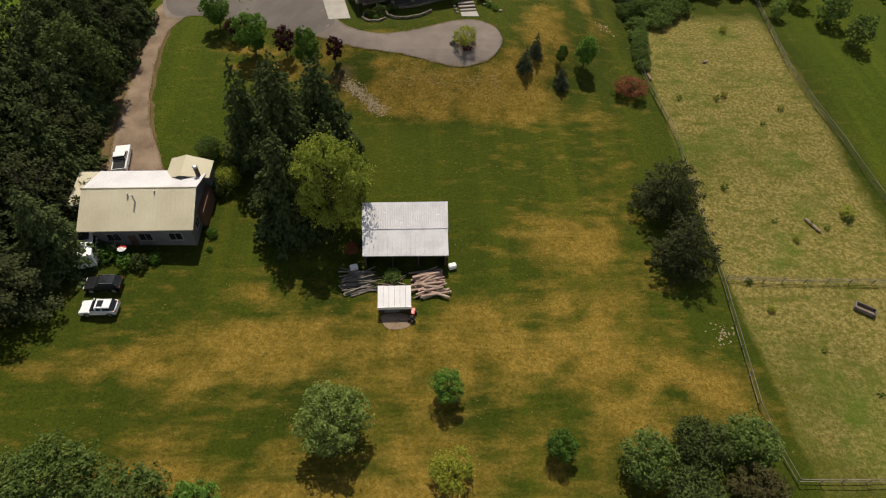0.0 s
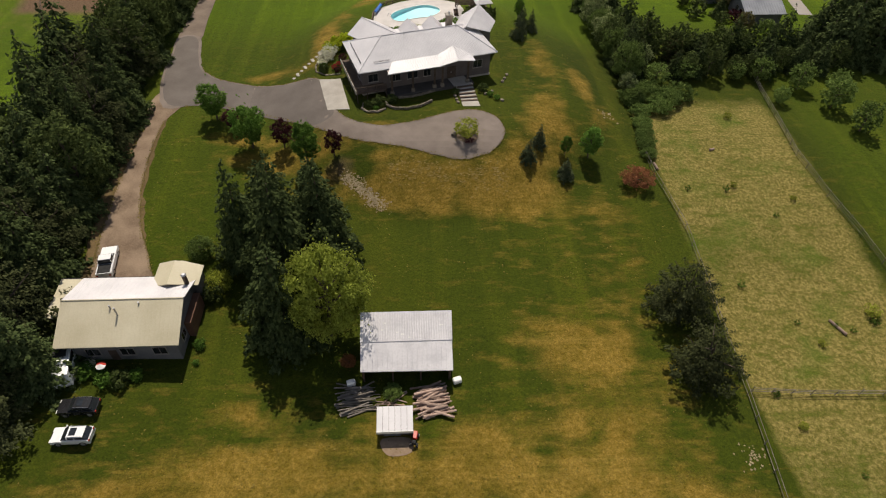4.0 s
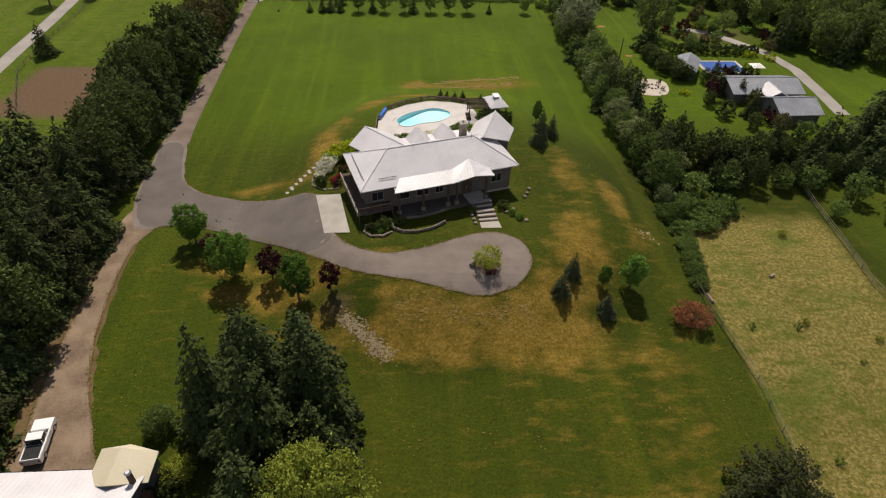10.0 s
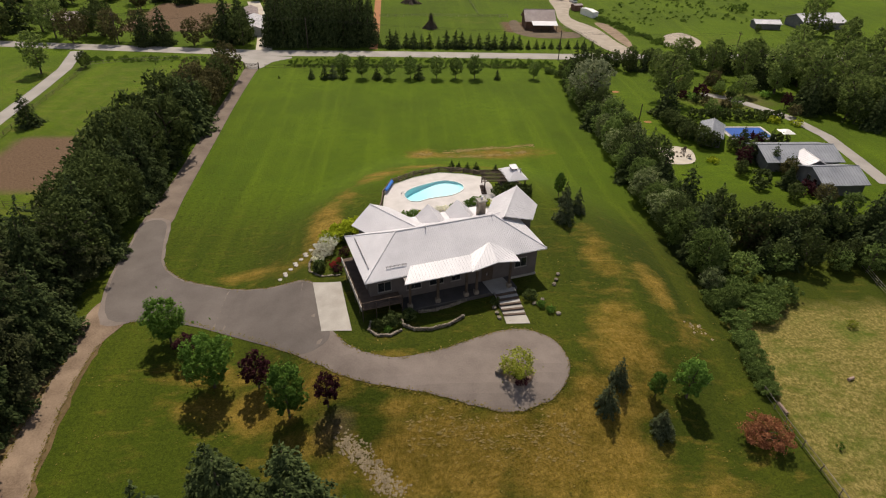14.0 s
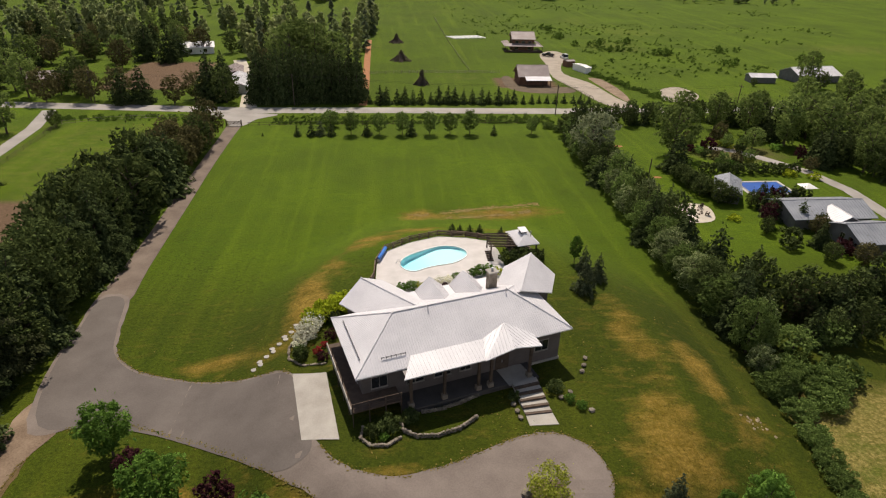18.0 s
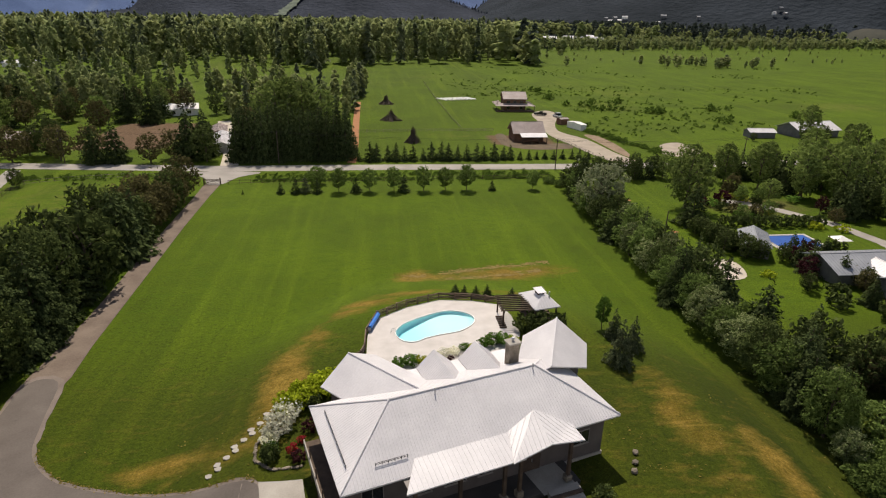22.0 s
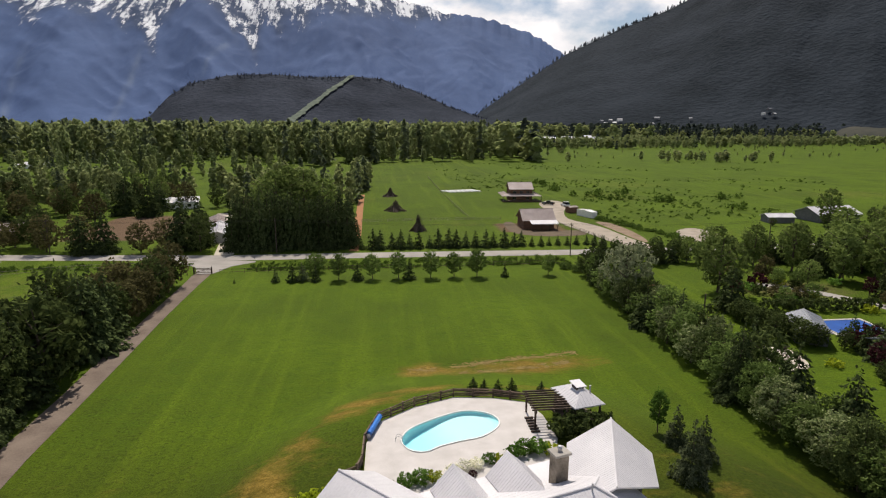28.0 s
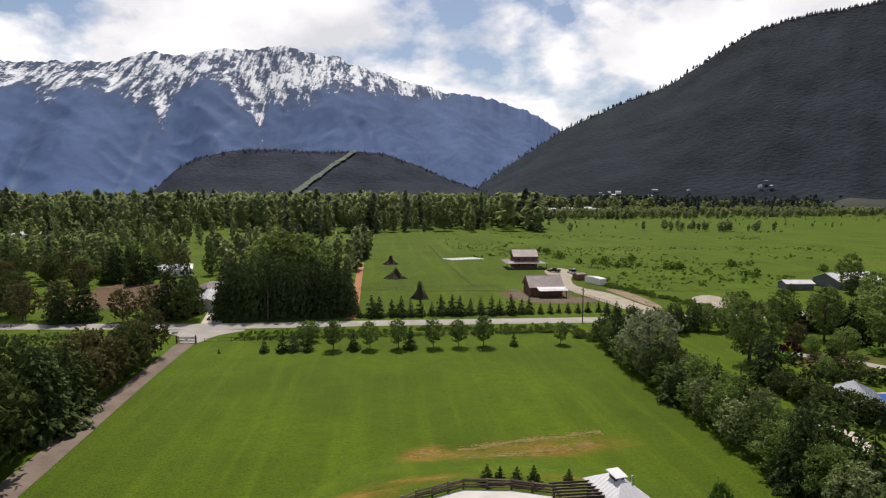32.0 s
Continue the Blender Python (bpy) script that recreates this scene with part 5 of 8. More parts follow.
# the block of tall spruces across the road
for i in range(13):
    for row in range(3):
        x = -42.6 + 2.6 * i + rng.uniform(-0.5, 0.5)
        s = rng.uniform(1.35, 1.65)
        plant(rng.choice(("spruce_a", "spruce_b")), x, 166 + 5.5 * row + rng.uniform(-1, 1), s, s * 0.72, rng.uniform(0, 6), group="tall spruce block")
for x, y, s in ((-26, 194, 1.5), (-31, 198, 1.55), (-35, 194, 1.5), (-20, 194, 1.3), (-40, 204, 1.3)):
    plant("cotton", x, y, s, s, x, "tall pale green cottonwood behind the spruces", "cottonwoods")
for x, y, k, s in ((-56.5, 168, "spruce_b", 1.5), (-53.2, 173, "spruce_a", 1.45), (-59, 178, "spruce_b", 1.3), (-51, 165.5, "hedge_a", 1.4), (-55, 181, "spruce_a", 1.3), (-61.5, 170, "hedge_c", 1.1), (-66, 164, "hedge_c", 1.1), (-76, 166, "spruce_a", 1.25), (-84, 170, "hedge_c", 1.3), (-81, 164, "spruce_b", 1.15),
                   (-92, 168, "hedge_c", 1.3), (-98, 175, "hedge_a", 1.5), (-104, 166, "hedge_c", 1.3), (-112, 172, "cotton", 1.0), (-120, 180, "cotton", 1.0), (-88, 230, "spruce_a", 1.5), (-98, 235, "spruce_b", 1.6), (-106, 228, "hedge_g", 1.4),
                   (-98.5, 134.5, "cotton", 0.85), (-89.5, 140.5, "hedge_a", 0.6), (-82.6, 97.0, "spruce_b", 0.8), (-128, 170, "hedge_a", 1.5), (-138, 176, "hedge_a", 1.6)):
    plant(k, x, y, s, s, x, group="trees along the road")
# the neighbours' garden
plant("weep", 69.0, 114.5, 1.3, 1.2, 0.2)
plant("spruce_b", 64.2, 102.5, 0.95, 1.05, 0.7, "dark spruce on the neighbouring lawn")
for x, y, k, s in ((60, 140, "young", 1.3), (64, 143, "hedge_a", 0.7), (69, 141, "spruce_a", 0.65), (74, 143, "hedge_a", 0.8), (79, 140, "hedge_g", 0.75), (85, 142, "cotton", 0.7), (91, 136, "cotton", 0.8), (97, 130, "cotton", 0.9), (103, 122, "cotton", 1.0),
                   (109, 116, "cotton", 1.05), (115, 110, "cotton", 1.0), (120, 102, "cotton", 0.95), (112, 126, "cotton", 0.9), (124, 116, "cotton", 0.9), (104, 138, "cotton", 0.8), (118, 134, "hedge_a", 1.1), (130, 108, "hedge_a", 1.2), (126, 128, "cotton", 0.9),
                   (54, 128, "young", 1.4), (57, 134, "young", 1.3), (52, 139, "hedge_a", 0.6), (86, 124, "hedge_c", 0.7), (92, 118, "weep", 0.6), (80, 118, "shrub_plum", 2.4), (98, 108, "plum", 1.1), (110, 98, "hedge_a", 1.0), (120, 92, "hedge_a", 1.1),
                   (128, 80, "spruce_b", 1.2), (118, 68, "spruce_a", 1.2), (110, 58, "spruce_b", 1.3), (122, 58, "spruce_a", 1.6), (104, 50, "spruce_a", 1.8), (113, 44, "spruce_b", 1.8), (98, 45, "spruce_b", 1.7), (92, 46, "spruce_a", 1.5), (96, 55, "spruce_b", 1.7), (102, 59, "spruce_a", 1.6), (108, 66, "spruce_b", 1.6), (116, 50, "spruce_b", 1.9), (90, 52, "spruce_b", 1.1)):
    plant(k, x, y, s, s, x, group="neighbours' trees")
for i in range(9):
    plant("shrub_dark", 71 + 2.6 * i, 101.5 - 0.15 * i, 1.5, 1.35, i, "clipped dark hedge shrub round the neighbours' pool", "pool hedge")
for x, y, k, s in ((65.5, 84.5, "hedge_a", 0.55), (63.5, 88.5, "hedge_a", 0.55), (62.8, 92.5, "hedge_b", 0.5), (69.5, 74, "plum", 1.15), (72.5, 77, "spruce_b", 0.55), (67.5, 70.5, "hedge_b", 0.42), (70.5, 67.5, "shrub_dark", 1.5), (74, 65, "spruce_a", 0.5),
                   (76.5, 62.5, "shrub_plum", 1.9), (72.5, 60, "hedge_a", 0.45), (77, 58, "hedge_c", 0.55), (80.5, 55.5, "hedge_g", 0.5), (68, 64.5, "shrub_dark", 1.3), (64.5, 76.5, "shrub_yellow", 1.2), (90, 99, "shrub_yellow", 1.6), (95, 97, "shrub_yellow", 1.5), (97, 102, "hedge_c", 0.45)):
    plant(k, x, y, s, s * 1.15, x, group="neighbours' garden shrubs")
# dense planting round the neighbours' garden and along the road
for i in range(15):
    x = 55.5 + 5.2 * i
    for row in range(2):
        key = rng.choice(("hedge_a", "young", "hedge_g", "hedge_b", "spruce_a", "cotton"))
        s = rng.uniform(0.55, 0.85) * {"young": 1.7, "cotton": 0.75, "spruce_a": 0.85}.get(key, 1.0)
        plant(key, x + rng.uniform(-1.4, 1.4), 140.5 + 6.0 * row + rng.uniform(-1.5, 1.5), s, s, rng.uniform(0, 6), group="roadside trees")
for i in range(90):
    x, y = rng.uniform(97, 150), rng.uniform(84, 142)
    if x + y < 205 or (x < 101 and y < 125):
        continue
    s = rng.uniform(0.7, 1.05)
    plant(rng.choice(("cotton", "spruce_b", "hedge_a", "spruce_a")), x, y, s, s, rng.uniform(0, 6), group="neighbours' woods")
for i in range(26):
    x, y = rng.uniform(74, 99), rng.uniform(104, 124)
    if abs(x - 94) < 3.4:
        continue
    key, s = rng.choice((("shrub_yellow", 1.4), ("shrub", 1.6), ("shrub_plum", 1.5), ("hedge_c", 0.45), ("hedge_g", 0.5), ("shrub_dark", 1.2), ("pale", 0.6)))
    plant(key, x, y, s, s * 1.1, rng.uniform(0, 6), group="neighbours' garden shrubs")
for i in range(10):
    plant(rng.choice(("hedge_a", "hedge_b")), 62.6 + 0.55 * i, 97.5 - 1.5 * i, 0.5, 0.6, i, "clipped dark green hedge shrub beside the pool house", "pool hedge")
for i in range(16):
    x, y = rng.uniform(66, 80), rng.uniform(55, 75)
    if x - 66 > (y - 50) * 0.62 or x < 69:
        continue
    key, s = rng.choice((("spruce_b", 0.55), ("shrub_dark", 1.6), ("hedge_b", 0.5), ("shrub_plum", 1.8), ("hedge_c", 0.5)))
    plant(key, x, y, s, s, rng.uniform(0, 6), group="neighbours' garden shrubs")
for x, y, k, s in ((47.5, 62.5, "spruce_a", 1.0), (49.5, 56.0, "spruce_b", 0.95), (46.5, 44.0, "spruce_b", 1.0), (50.5, 47.5, "hedge_a", 1.1), (48.5, 70.0, "hedge_a", 1.15), (52.0, 50.0, "spruce_a", 0.9), (47.0, 39.0, "spruce_a", 0.85), (55.5, 44.0, "hedge_c", 0.7), (60.0, 42.0, "spruce_b", 0.8)):
    plant(k, x, y, s, s, x, group="hedgerow by the big lawn")

# mixed woods between the road and the far fields
for i in range(150):
    x, y = rng.uniform(-175, -46), rng.uniform(160, 330)
    if -101 < x < -64 and 176 < y < 238 or abs(x + 43.5 + 0.35 * (y - 160)) < 4.5 or x > -50 and y < 190 or y < 166 - 0.11 * (x + 45) or x > -150 and y > 262 and rng.random() < 0.8:
        continue
    key = rng.choice(("hedge_c", "spruce_a", "cotton", "hedge_c", "hedge_b", "spruce_b", "spruce_b"))
    s = rng.uniform(0.9, 1.4) * {"cotton": 0.75}.get(key, 1.0)
    plant(key, x, y, s, s * rng.uniform(0.9, 1.2), rng.uniform(0, 6), group="woods beyond the road")


def inside(x, y, line):
    hit = False
    for p, q in zip(line, line[-1:] + line[:-1]):
        if (p[1] > y) != (q[1] > y) and x < (q[0] - p[0]) * (y - p[1]) / (q[1] - p[1]) + p[0]:
            hit = not hit
    return hit


def grass_tufts():
    """Tufts of green and straw grass over the unwatered lawn, thicker along the edges of the drive."""
    q = np.random.default_rng(71)
    places = []
    while len(places) < 2500:
        x, y = q.uniform(-37, 42), q.uniform(-55, 41)
        if noise.noise((x * 0.25, y * 0.25, 2.0)) > 0.15 and not inside(x, y, DRIVE) and not inside(x, y, GRAVEL_LINE) and not (-12.6 < x < -5 and 20 < y < 33):
            places.append((x, y))
    for line in (DRIVE, GRAVEL_LINE):
        for k in range(len(line)):
            a, b = line[k - 1], line[k]
            for _ in range(max(1, int((b - a).length * 15))):
                p = a.lerp(b, q.random())
                px, py = p[0] + q.normal() * 0.16, p[1] + q.normal() * 0.16
                if not (-12.8 < px < -6.2 and 20.6 < py < 32.2) and not (px < -35.2 and py > 24.0):
                    places.append((px, py))
    at = np.array([(x, y, ground_z(x, y) + 0.075) for x, y in places])
    n = len(at)
    ang, size = q.uniform(0, 6.3, n), q.uniform(0.05, 0.15, n)
    d = np.stack((np.cos(ang), np.sin(ang), q.normal(size=n) * 0.12), 1) * size[:, None]
    s = np.stack((-np.sin(ang), np.cos(ang), q.normal(size=n) * 0.12), 1) * (size * q.uniform(0.3, 0.8, n))[:, None]
    v = np.stack((at - d, at - s, at + d, at + s), axis=1).reshape(-1, 3)
    i = np.arange(n) * 4
    f = np.concatenate((np.stack((i, i + 1, i + 2), 1), np.stack((i, i + 2, i + 3), 1)))
    stuff("grass_tufts", [v], [f], LEAF_TUFT, "green and straw-coloured grass tufts in the lawn", "grass")


LEAF_TUFT = leaf_mat("tuft_grass", (0.070, 0.072, 0.010), (0.230, 0.175, 0.055), 0.3)
grass_tufts()
for x, y, k, s in ((75.5, 86.0, "spruce_b", 0.45), (77.6, 85.0, "shrub_plum", 2.2), (79.6, 85.6, "hedge_a", 0.4), (81.8, 85.2, "spruce_a", 0.4), (84.0, 85.4, "shrub_dark", 1.6), (74.0, 83.4, "shrub_plum", 2.0), (73.2, 80.6, "spruce_b", 0.5), (71.4, 82.6, "hedge_b", 0.45)):
    plant(k, x, y, s, s, x, group="neighbours' garden shrubs")


# ---- buildings ----
def metal_roof(poly, spacing=0.45, rib=0.035, thick=0.12):
    """Bmeshes of one roof plane: the sheet, and its ribs, which run down the slope and stop at the edges. poly is convex, counter-clockwise from above."""
    pts = [Vector(p) for p in poly]
    nrm = (pts[1] - pts[0]).cross(pts[2] - pts[0]).normalized()
    if nrm.z < 0:
        pts, nrm = pts[::-1], -nrm
    down = Vector((0, 0, -1)) - nrm * nrm.dot(Vector((0, 0, -1)))
    down = down.normalized() if down.length > 0.02 else (pts[1] - pts[0]).normalized()
    across = nrm.cross(down).normalized()
    sheet = slab(bmesh.new(), [tuple(p) for p in pts], thick)
    ribs = bmesh.new()
    o = pts[0]
    flat = [((p - o).dot(across), (p - o).dot(down)) for p in pts]
    a, hi = min(q[0] for q in flat) + spacing / 2, max(q[0] for q in flat)
    while a < hi:
        cuts = []
        for (x0, y0), (x1, y1) in zip(flat, flat[1:] + flat[:1]):
            if (x0 - a) * (x1 - a) < 0:
                cuts.append(y0 + (y1 - y0) * (a - x0) / (x1 - x0))
        if len(cuts) >= 2 and max(cuts) - min(cuts) > 0.3:
            p, q = o + across * a + down * (min(cuts) + 0.04), o + across * a + down * (max(cuts) - 0.02)
            w, h = across * 0.035, nrm * rib
            v = [ribs.verts.new(t) for t in (p - w, p - w * 0.4 + h, p + w * 0.4 + h, p + w, q - w, q - w * 0.4 + h, q + w * 0.4 + h, q + w)]
            for k in range(3):
                ribs.faces.new((v[k], v[k + 1], v[k + 5], v[k + 4]))
            ribs.faces.new((v[4], v[5], v[6], v[7]))
            ribs.faces.new((v[3], v[2], v[1], v[0]))
        a += spacing
    return sheet, ribs


def roof_plane(owner, poly, material, spacing=0.45, rib=0.035, name="roof_plane"):
    sheet, ribs = metal_roof(poly, spacing, rib)
    ob = part(name, sheet, material, owner)
    part("ribs", ribs, material, ob)
    return ob


def ridge_cap(owner, a, b, material, w=0.16):
    bm = bmesh.new()
    bar(bm, Vector(a) + Vector((0, 0, 0.02)), Vector(b) + Vector((0, 0, 0.02)), w * 0.5, None, 6)
    part("ridge_cap", bm, material, owner)


SLATE = mat("dark_slate_paving", (0.050, 0.045, 0.041), (0.080, 0.072, 0.066), 0.8, 8, 0.85)
TRIM_TAUPE = mat("taupe_trim", (0.20, 0.18, 0.165), (0.26, 0.235, 0.215), 0.8, 9, 0.7)


def window_unit(owner, x, y, z, w, h, face, material=TRIM_TAUPE):
    """A framed window on a wall; face: the way out, 0 -y, 1 +x, 2 +y, 3 -x."""
    turn = pose(x, y, z, 0, 0, 90 * face)

    def put(bm):
        bm.transform(turn)
        return bm
    frame_bm = bmesh.new()
    for x0, x1, z0, z1 in ((-w / 2 - 0.06, -w / 2, 0, h), (w / 2, w / 2 + 0.06, 0, h), (-w / 2 - 0.06, w / 2 + 0.06, h, h + 0.07), (-w / 2 - 0.06, w / 2 + 0.06, -0.07, 0), (-0.02, 0.02, 0, h)):
        box(frame_bm, x0, x1, -0.07, 0.02, z0, z1)
    win = part("window", put(frame_bm), material, owner)
    part("pane", put(boxed(-w / 2, w / 2, -0.03, 0.0, 0, h)), GLASS_DARK, win)
    part("sill", put(boxed(-w / 2 - 0.1, w / 2 + 0.1, -0.13, 0.0, -0.12, -0.07)), material, win)


def gable_building(name, x, y, turn, w, d, h, rise, over, wall_material, roof_material, label, category="house", windows=(), z=None, spacing=0.6, along=True):
    """A plain gabled building, its ridge along its width; windows: (x, z, w, h, face)."""
    base = ground_z(x, y) if z is None else z
    ob = thing(name, pose(x, y, base, 0, 0, turn), label, category)
    bm = bmesh.new()
    prof = [(-d / 2, -0.3), (d / 2, -0.3), (d / 2, h), (0, h + rise * (1 - 0.12)), (-d / 2, h)]
    a, b = [bm.verts.new((-w / 2, p[0], p[1])) for p in prof], [bm.verts.new((w / 2, p[0], p[1])) for p in prof]
    bm.faces.new(a[::-1])
    bm.faces.new(b)
    for i in range(5):
        j = (i + 1) % 5
        bm.faces.new((a[i], a[j], b[j], b[i]))
    bmesh.ops.recalc_face_normals(bm, faces=bm.faces[:])
    part("wall", bm, wall_material, ob)
    slope = rise / (d / 2)
    e, ez, x0, x1 = d / 2 + over, h - slope * over + 0.1, -w / 2 - over, w / 2 + over
    roof_plane(ob, [(x0, -e, ez), (x1, -e, ez), (x1, 0, h + rise + 0.1), (x0, 0, h + rise + 0.1)], roof_material, spacing)
    roof_plane(ob, [(x1, e, ez), (x0, e, ez), (x0, 0, h + rise + 0.1), (x1, 0, h + rise + 0.1)], roof_material, spacing)
    ridge_cap(ob, (x0, 0, h + rise + 0.1), (x1, 0, h + rise + 0.1), roof_material)
    for wx, wz, ww, wh, face in windows:
        px, py = ((wx, -d / 2), (w / 2, wx), (wx, d / 2), (-w / 2, wx))[face]
        window_unit(ob, px, py, wz, ww, wh, face)
    return ob


# ---- main house ----
def main_house():
    """Low hipped house: u runs along the front, v to the back; the front eave starts at the origin."""
    base = 4.6
    ob = thing("house", pose(-4.8, 23.7, base, 0, 0, 16.9), "low stucco house with a white ribbed metal hip roof", "house")
    L, D, E, R = 24.35, 10.9, 9.4 - base, 12.35 - base
    h = D / 2
    walls = bmesh.new()
    box(walls, 0.8, L - 0.8, 0.9, D - 0.8, -2.4, E - 0.05)
    part("wall", walls, STUCCO, ob)
    part("foundation", boxed(0.7, L - 0.7, 0.8, D - 0.7, -2.5, 0.5), CONCRETE, ob)
    part("soffit", boxed(0.05, L - 0.05, 0.05, D - 0.05, E - 0.16, E - 0.08), TRIM_TAUPE, ob, "taupe boarded soffit under the eaves")
    roof = part("roof", boxed(0.4, L - 0.4, 0.4, D - 0.4, E - 0.07, E - 0.03), TIN_WHITE, ob, "white ribbed metal hip roof")
    for poly in ([(0, 0, E), (L, 0, E), (L - h, h, R), (h, h, R)], [(L, D, E), (0, D, E), (h, h, R), (L - h, h, R)], [(0, D, E), (0, 0, E), (h, h, R)], [(L, 0, E), (L, D, E), (L - h, h, R)]):
        sheet, ribs = metal_roof(poly, 0.26, 0.016)
        part("roof_plane", sheet, TIN_WHITE, roof)
        part("ribs", ribs, TIN_WHITE, roof)
    for a, b in (((0, 0, E), (h, h, R)), ((0, D, E), (h, h, R)), ((L, 0, E), (L - h, h, R)), ((L, D, E), (L - h, h, R)), ((h, h, R), (L - h, h, R))):
        bm = bmesh.new()
        bar(bm, Vector(a) + Vector((0, 0, 0.03)), Vector(b) + Vector((0, 0, 0.03)), 0.07, None, 6)
        part("ridge_cap", bm, TIN_OLD, roof)
    for y0, y1, x0, x1 in ((-0.06, 0.02, -0.02, L + 0.02), (D - 0.02, D + 0.06, -0.02, L + 0.02)):
        part("gutter", boxed(x0, x1, y0, y1, E - 0.17, E - 0.02), TIN_OLD, ob)
    # porch roof and entrance gable
    pe, pk = 9.3 - base, 9.95 - base
    porch = part("porch_roof", boxed(4.7, 13.4, -1.35, 0.1, pe - 0.16, pe - 0.1), TRIM_TAUPE, ob, "bright white low-pitched porch roof")
    for poly in ([(4.4, -1.6, pe), (14.2, -1.6, pe), (14.2, 1.05, pk), (6.0, 1.05, pk)],):
        sheet, ribs = metal_roof(poly, 0.4, 0.02)
        part("roof_plane", sheet, TIN_WHITE, porch)
        part("ribs", ribs, TIN_WHITE, porch)
    gz = 10.6 - base
    for poly in ([(13.0, -1.75, pe + 0.02), (16.7, -1.3, pe + 0.35), (16.9, 2.0, gz), (14.0, 1.05, pk + 0.02)], [(16.7, -1.3, pe + 0.35), (19.7, -1.5, pe), (19.6, 0.3, pe + 0.3), (16.9, 2.0, gz)]):
        for tri in ((poly[0], poly[1], poly[2]), (poly[0], poly[2], poly[3])):
            sheet, ribs = metal_roof(tri, 0.4, 0.03)
            part("roof_plane", sheet, TIN_WHITE, porch)
            part("ribs", ribs, TIN_WHITE, porch)
    for x in (5.2, 8.8, 12.6, 14.0, 18.6):
        col = part("porch_column", boxed(x - 0.14, x + 0.14, -1.35, -1.07, 0.4, pe - 0.14, bevel=0.02), TIMBER, ob)
        part("pier", boxed(x - 0.3, x + 0.3, -1.5, -0.92, -0.5, 1.3, bevel=0.05), STONE, col)
    part("porch_floor", boxed(4.4, 19.6, -1.7, 0.95, -0.6, 0.75, bevel=0.03), SLATE, ob)
    for x, w, z in ((2.6, 1.6, 2.4), (6.4, 1.8, 1.9), (9.4, 1.8, 1.9), (12.0, 1.2, 1.9), (21.2, 1.6, 2.0)):
        window_unit(ob, x, 0.9, z, w, 1.3, 0)
    door = part("door", boxed(15.6, 17.2, 0.82, 0.9, 0.75, 2.9, bevel=0.02), TIMBER, ob, "dark timber double entrance door")
    part("door_handle", boxed(16.3, 16.36, 0.76, 0.82, 1.7, 2.0), STEEL, door)
    for y, z in ((3.2, 2.2), (7.2, 2.2)):
        window_unit(ob, 0.8, y, z, 1.5, 1.2, 3)
        window_unit(ob, L - 0.8, y, z - 0.3, 1.5, 1.2, 1)
    part("garage_door", boxed(0.72, 0.8, 4.6, 9.4, -1.5, 0.9, bevel=0.01), TIMBER, ob, "brown garage door in the basement wall")
    # side deck with its rail
    dz = 6.55 - base
    deck = part("side_deck", boxed(-0.75, 0.8, -1.1, 10.0, dz - 0.2, dz, bevel=0.02), TIMBER, ob, "raised dark timber side deck")
    part("fascia", boxed(-0.85, -0.751, -1.1, 10.0, dz - 0.35, dz + 0.3), CONCRETE, deck, "pale grey fascia board")
    part("front_deck", boxed(-0.75, 4.3, -1.3, 0.9, dz - 0.2, dz - 0.004, bevel=0.02), TIMBER, deck)
    rail = bmesh.new()
    for z in (0.45, 0.95):
        plank(rail, (-0.7, -1.25, dz + z), (4.2, -1.25, dz + z), 0.06, 0.05)
    part("rail", rail, TIMBER, deck)
    for x in (-0.7, 0.95, 2.6, 4.2):
        part("rail_post", boxed(x - 0.05, x + 0.05, -1.3, -1.2, dz - 2.2, dz + 1.0), TIMBER, deck)
    for y in (0.6, 3.0, 5.4, 7.8):
        part("rail_post", boxed(-0.74, -0.66, y - 0.04, y + 0.04, dz - 3.0, dz + 1.0), TIMBER, deck)
    # snow guards
    def on_front(u, v, lift=0.0):
        return Vector((u, v, E + (R - E) * v / h + lift))

    def on_left(u, v, lift=0.0):
        return Vector((u, v, E + (R - E) * u / h + lift))
    for name_at, run in ((on_front, [(3.0 + 0.5 * k, 1.2) for k in range(6)]), (on_left, [(0.95, 1.9 + 0.7 * k) for k in range(11)])):
        bm = bmesh.new()
        for k in (0.13, 0.24):
            bar(bm, name_at(*run[0], k), name_at(*run[-1], k), 0.022, None, 5)
        guard = part("snow_guard", bm, RUBBER, ob, "dark pipe snow guard on brackets")
        for p in run:
            q = bmesh.new()
            bar(q, name_at(*p, 0.0), name_at(*p, 0.28), 0.03, None, 5)
            part("bracket", q, RUBBER, guard)
    for u, v in ((9.3, 5.1), (18.6, 5.2)):
        bm = bmesh.new()
        bar(bm, on_front(u, v, -0.1), on_front(u, v, 0.55), 0.06, None, 8)
        part("vent_pipe", bm, STEEL, ob)
    # splayed wings at the back
    def wing(root, tip, half, ez, rz, valley=None):
        axis = (Vector(tip) - Vector(root)).normalized()
        side = Vector((-axis.y, axis.x))
        r, t = Vector(root), Vector(tip)
        lf, rf, lb, rb = t + side * half, t - side * half, r + side * half, r - side * half
        w = part("wing_wall", bmesh.new(), STUCCO, ob)
        bm = bmesh.new()
        ti, k = t - axis * 0.7, half - 0.6
        ring = [r + side * k, ti + side * k, ti, ti - side * k, Vector((23.0, 7.6)) if valley else r - side * k]
        tops = [ez - 0.05, ez - 0.05, rz - 0.25, ez - 0.05, ez - 0.05]
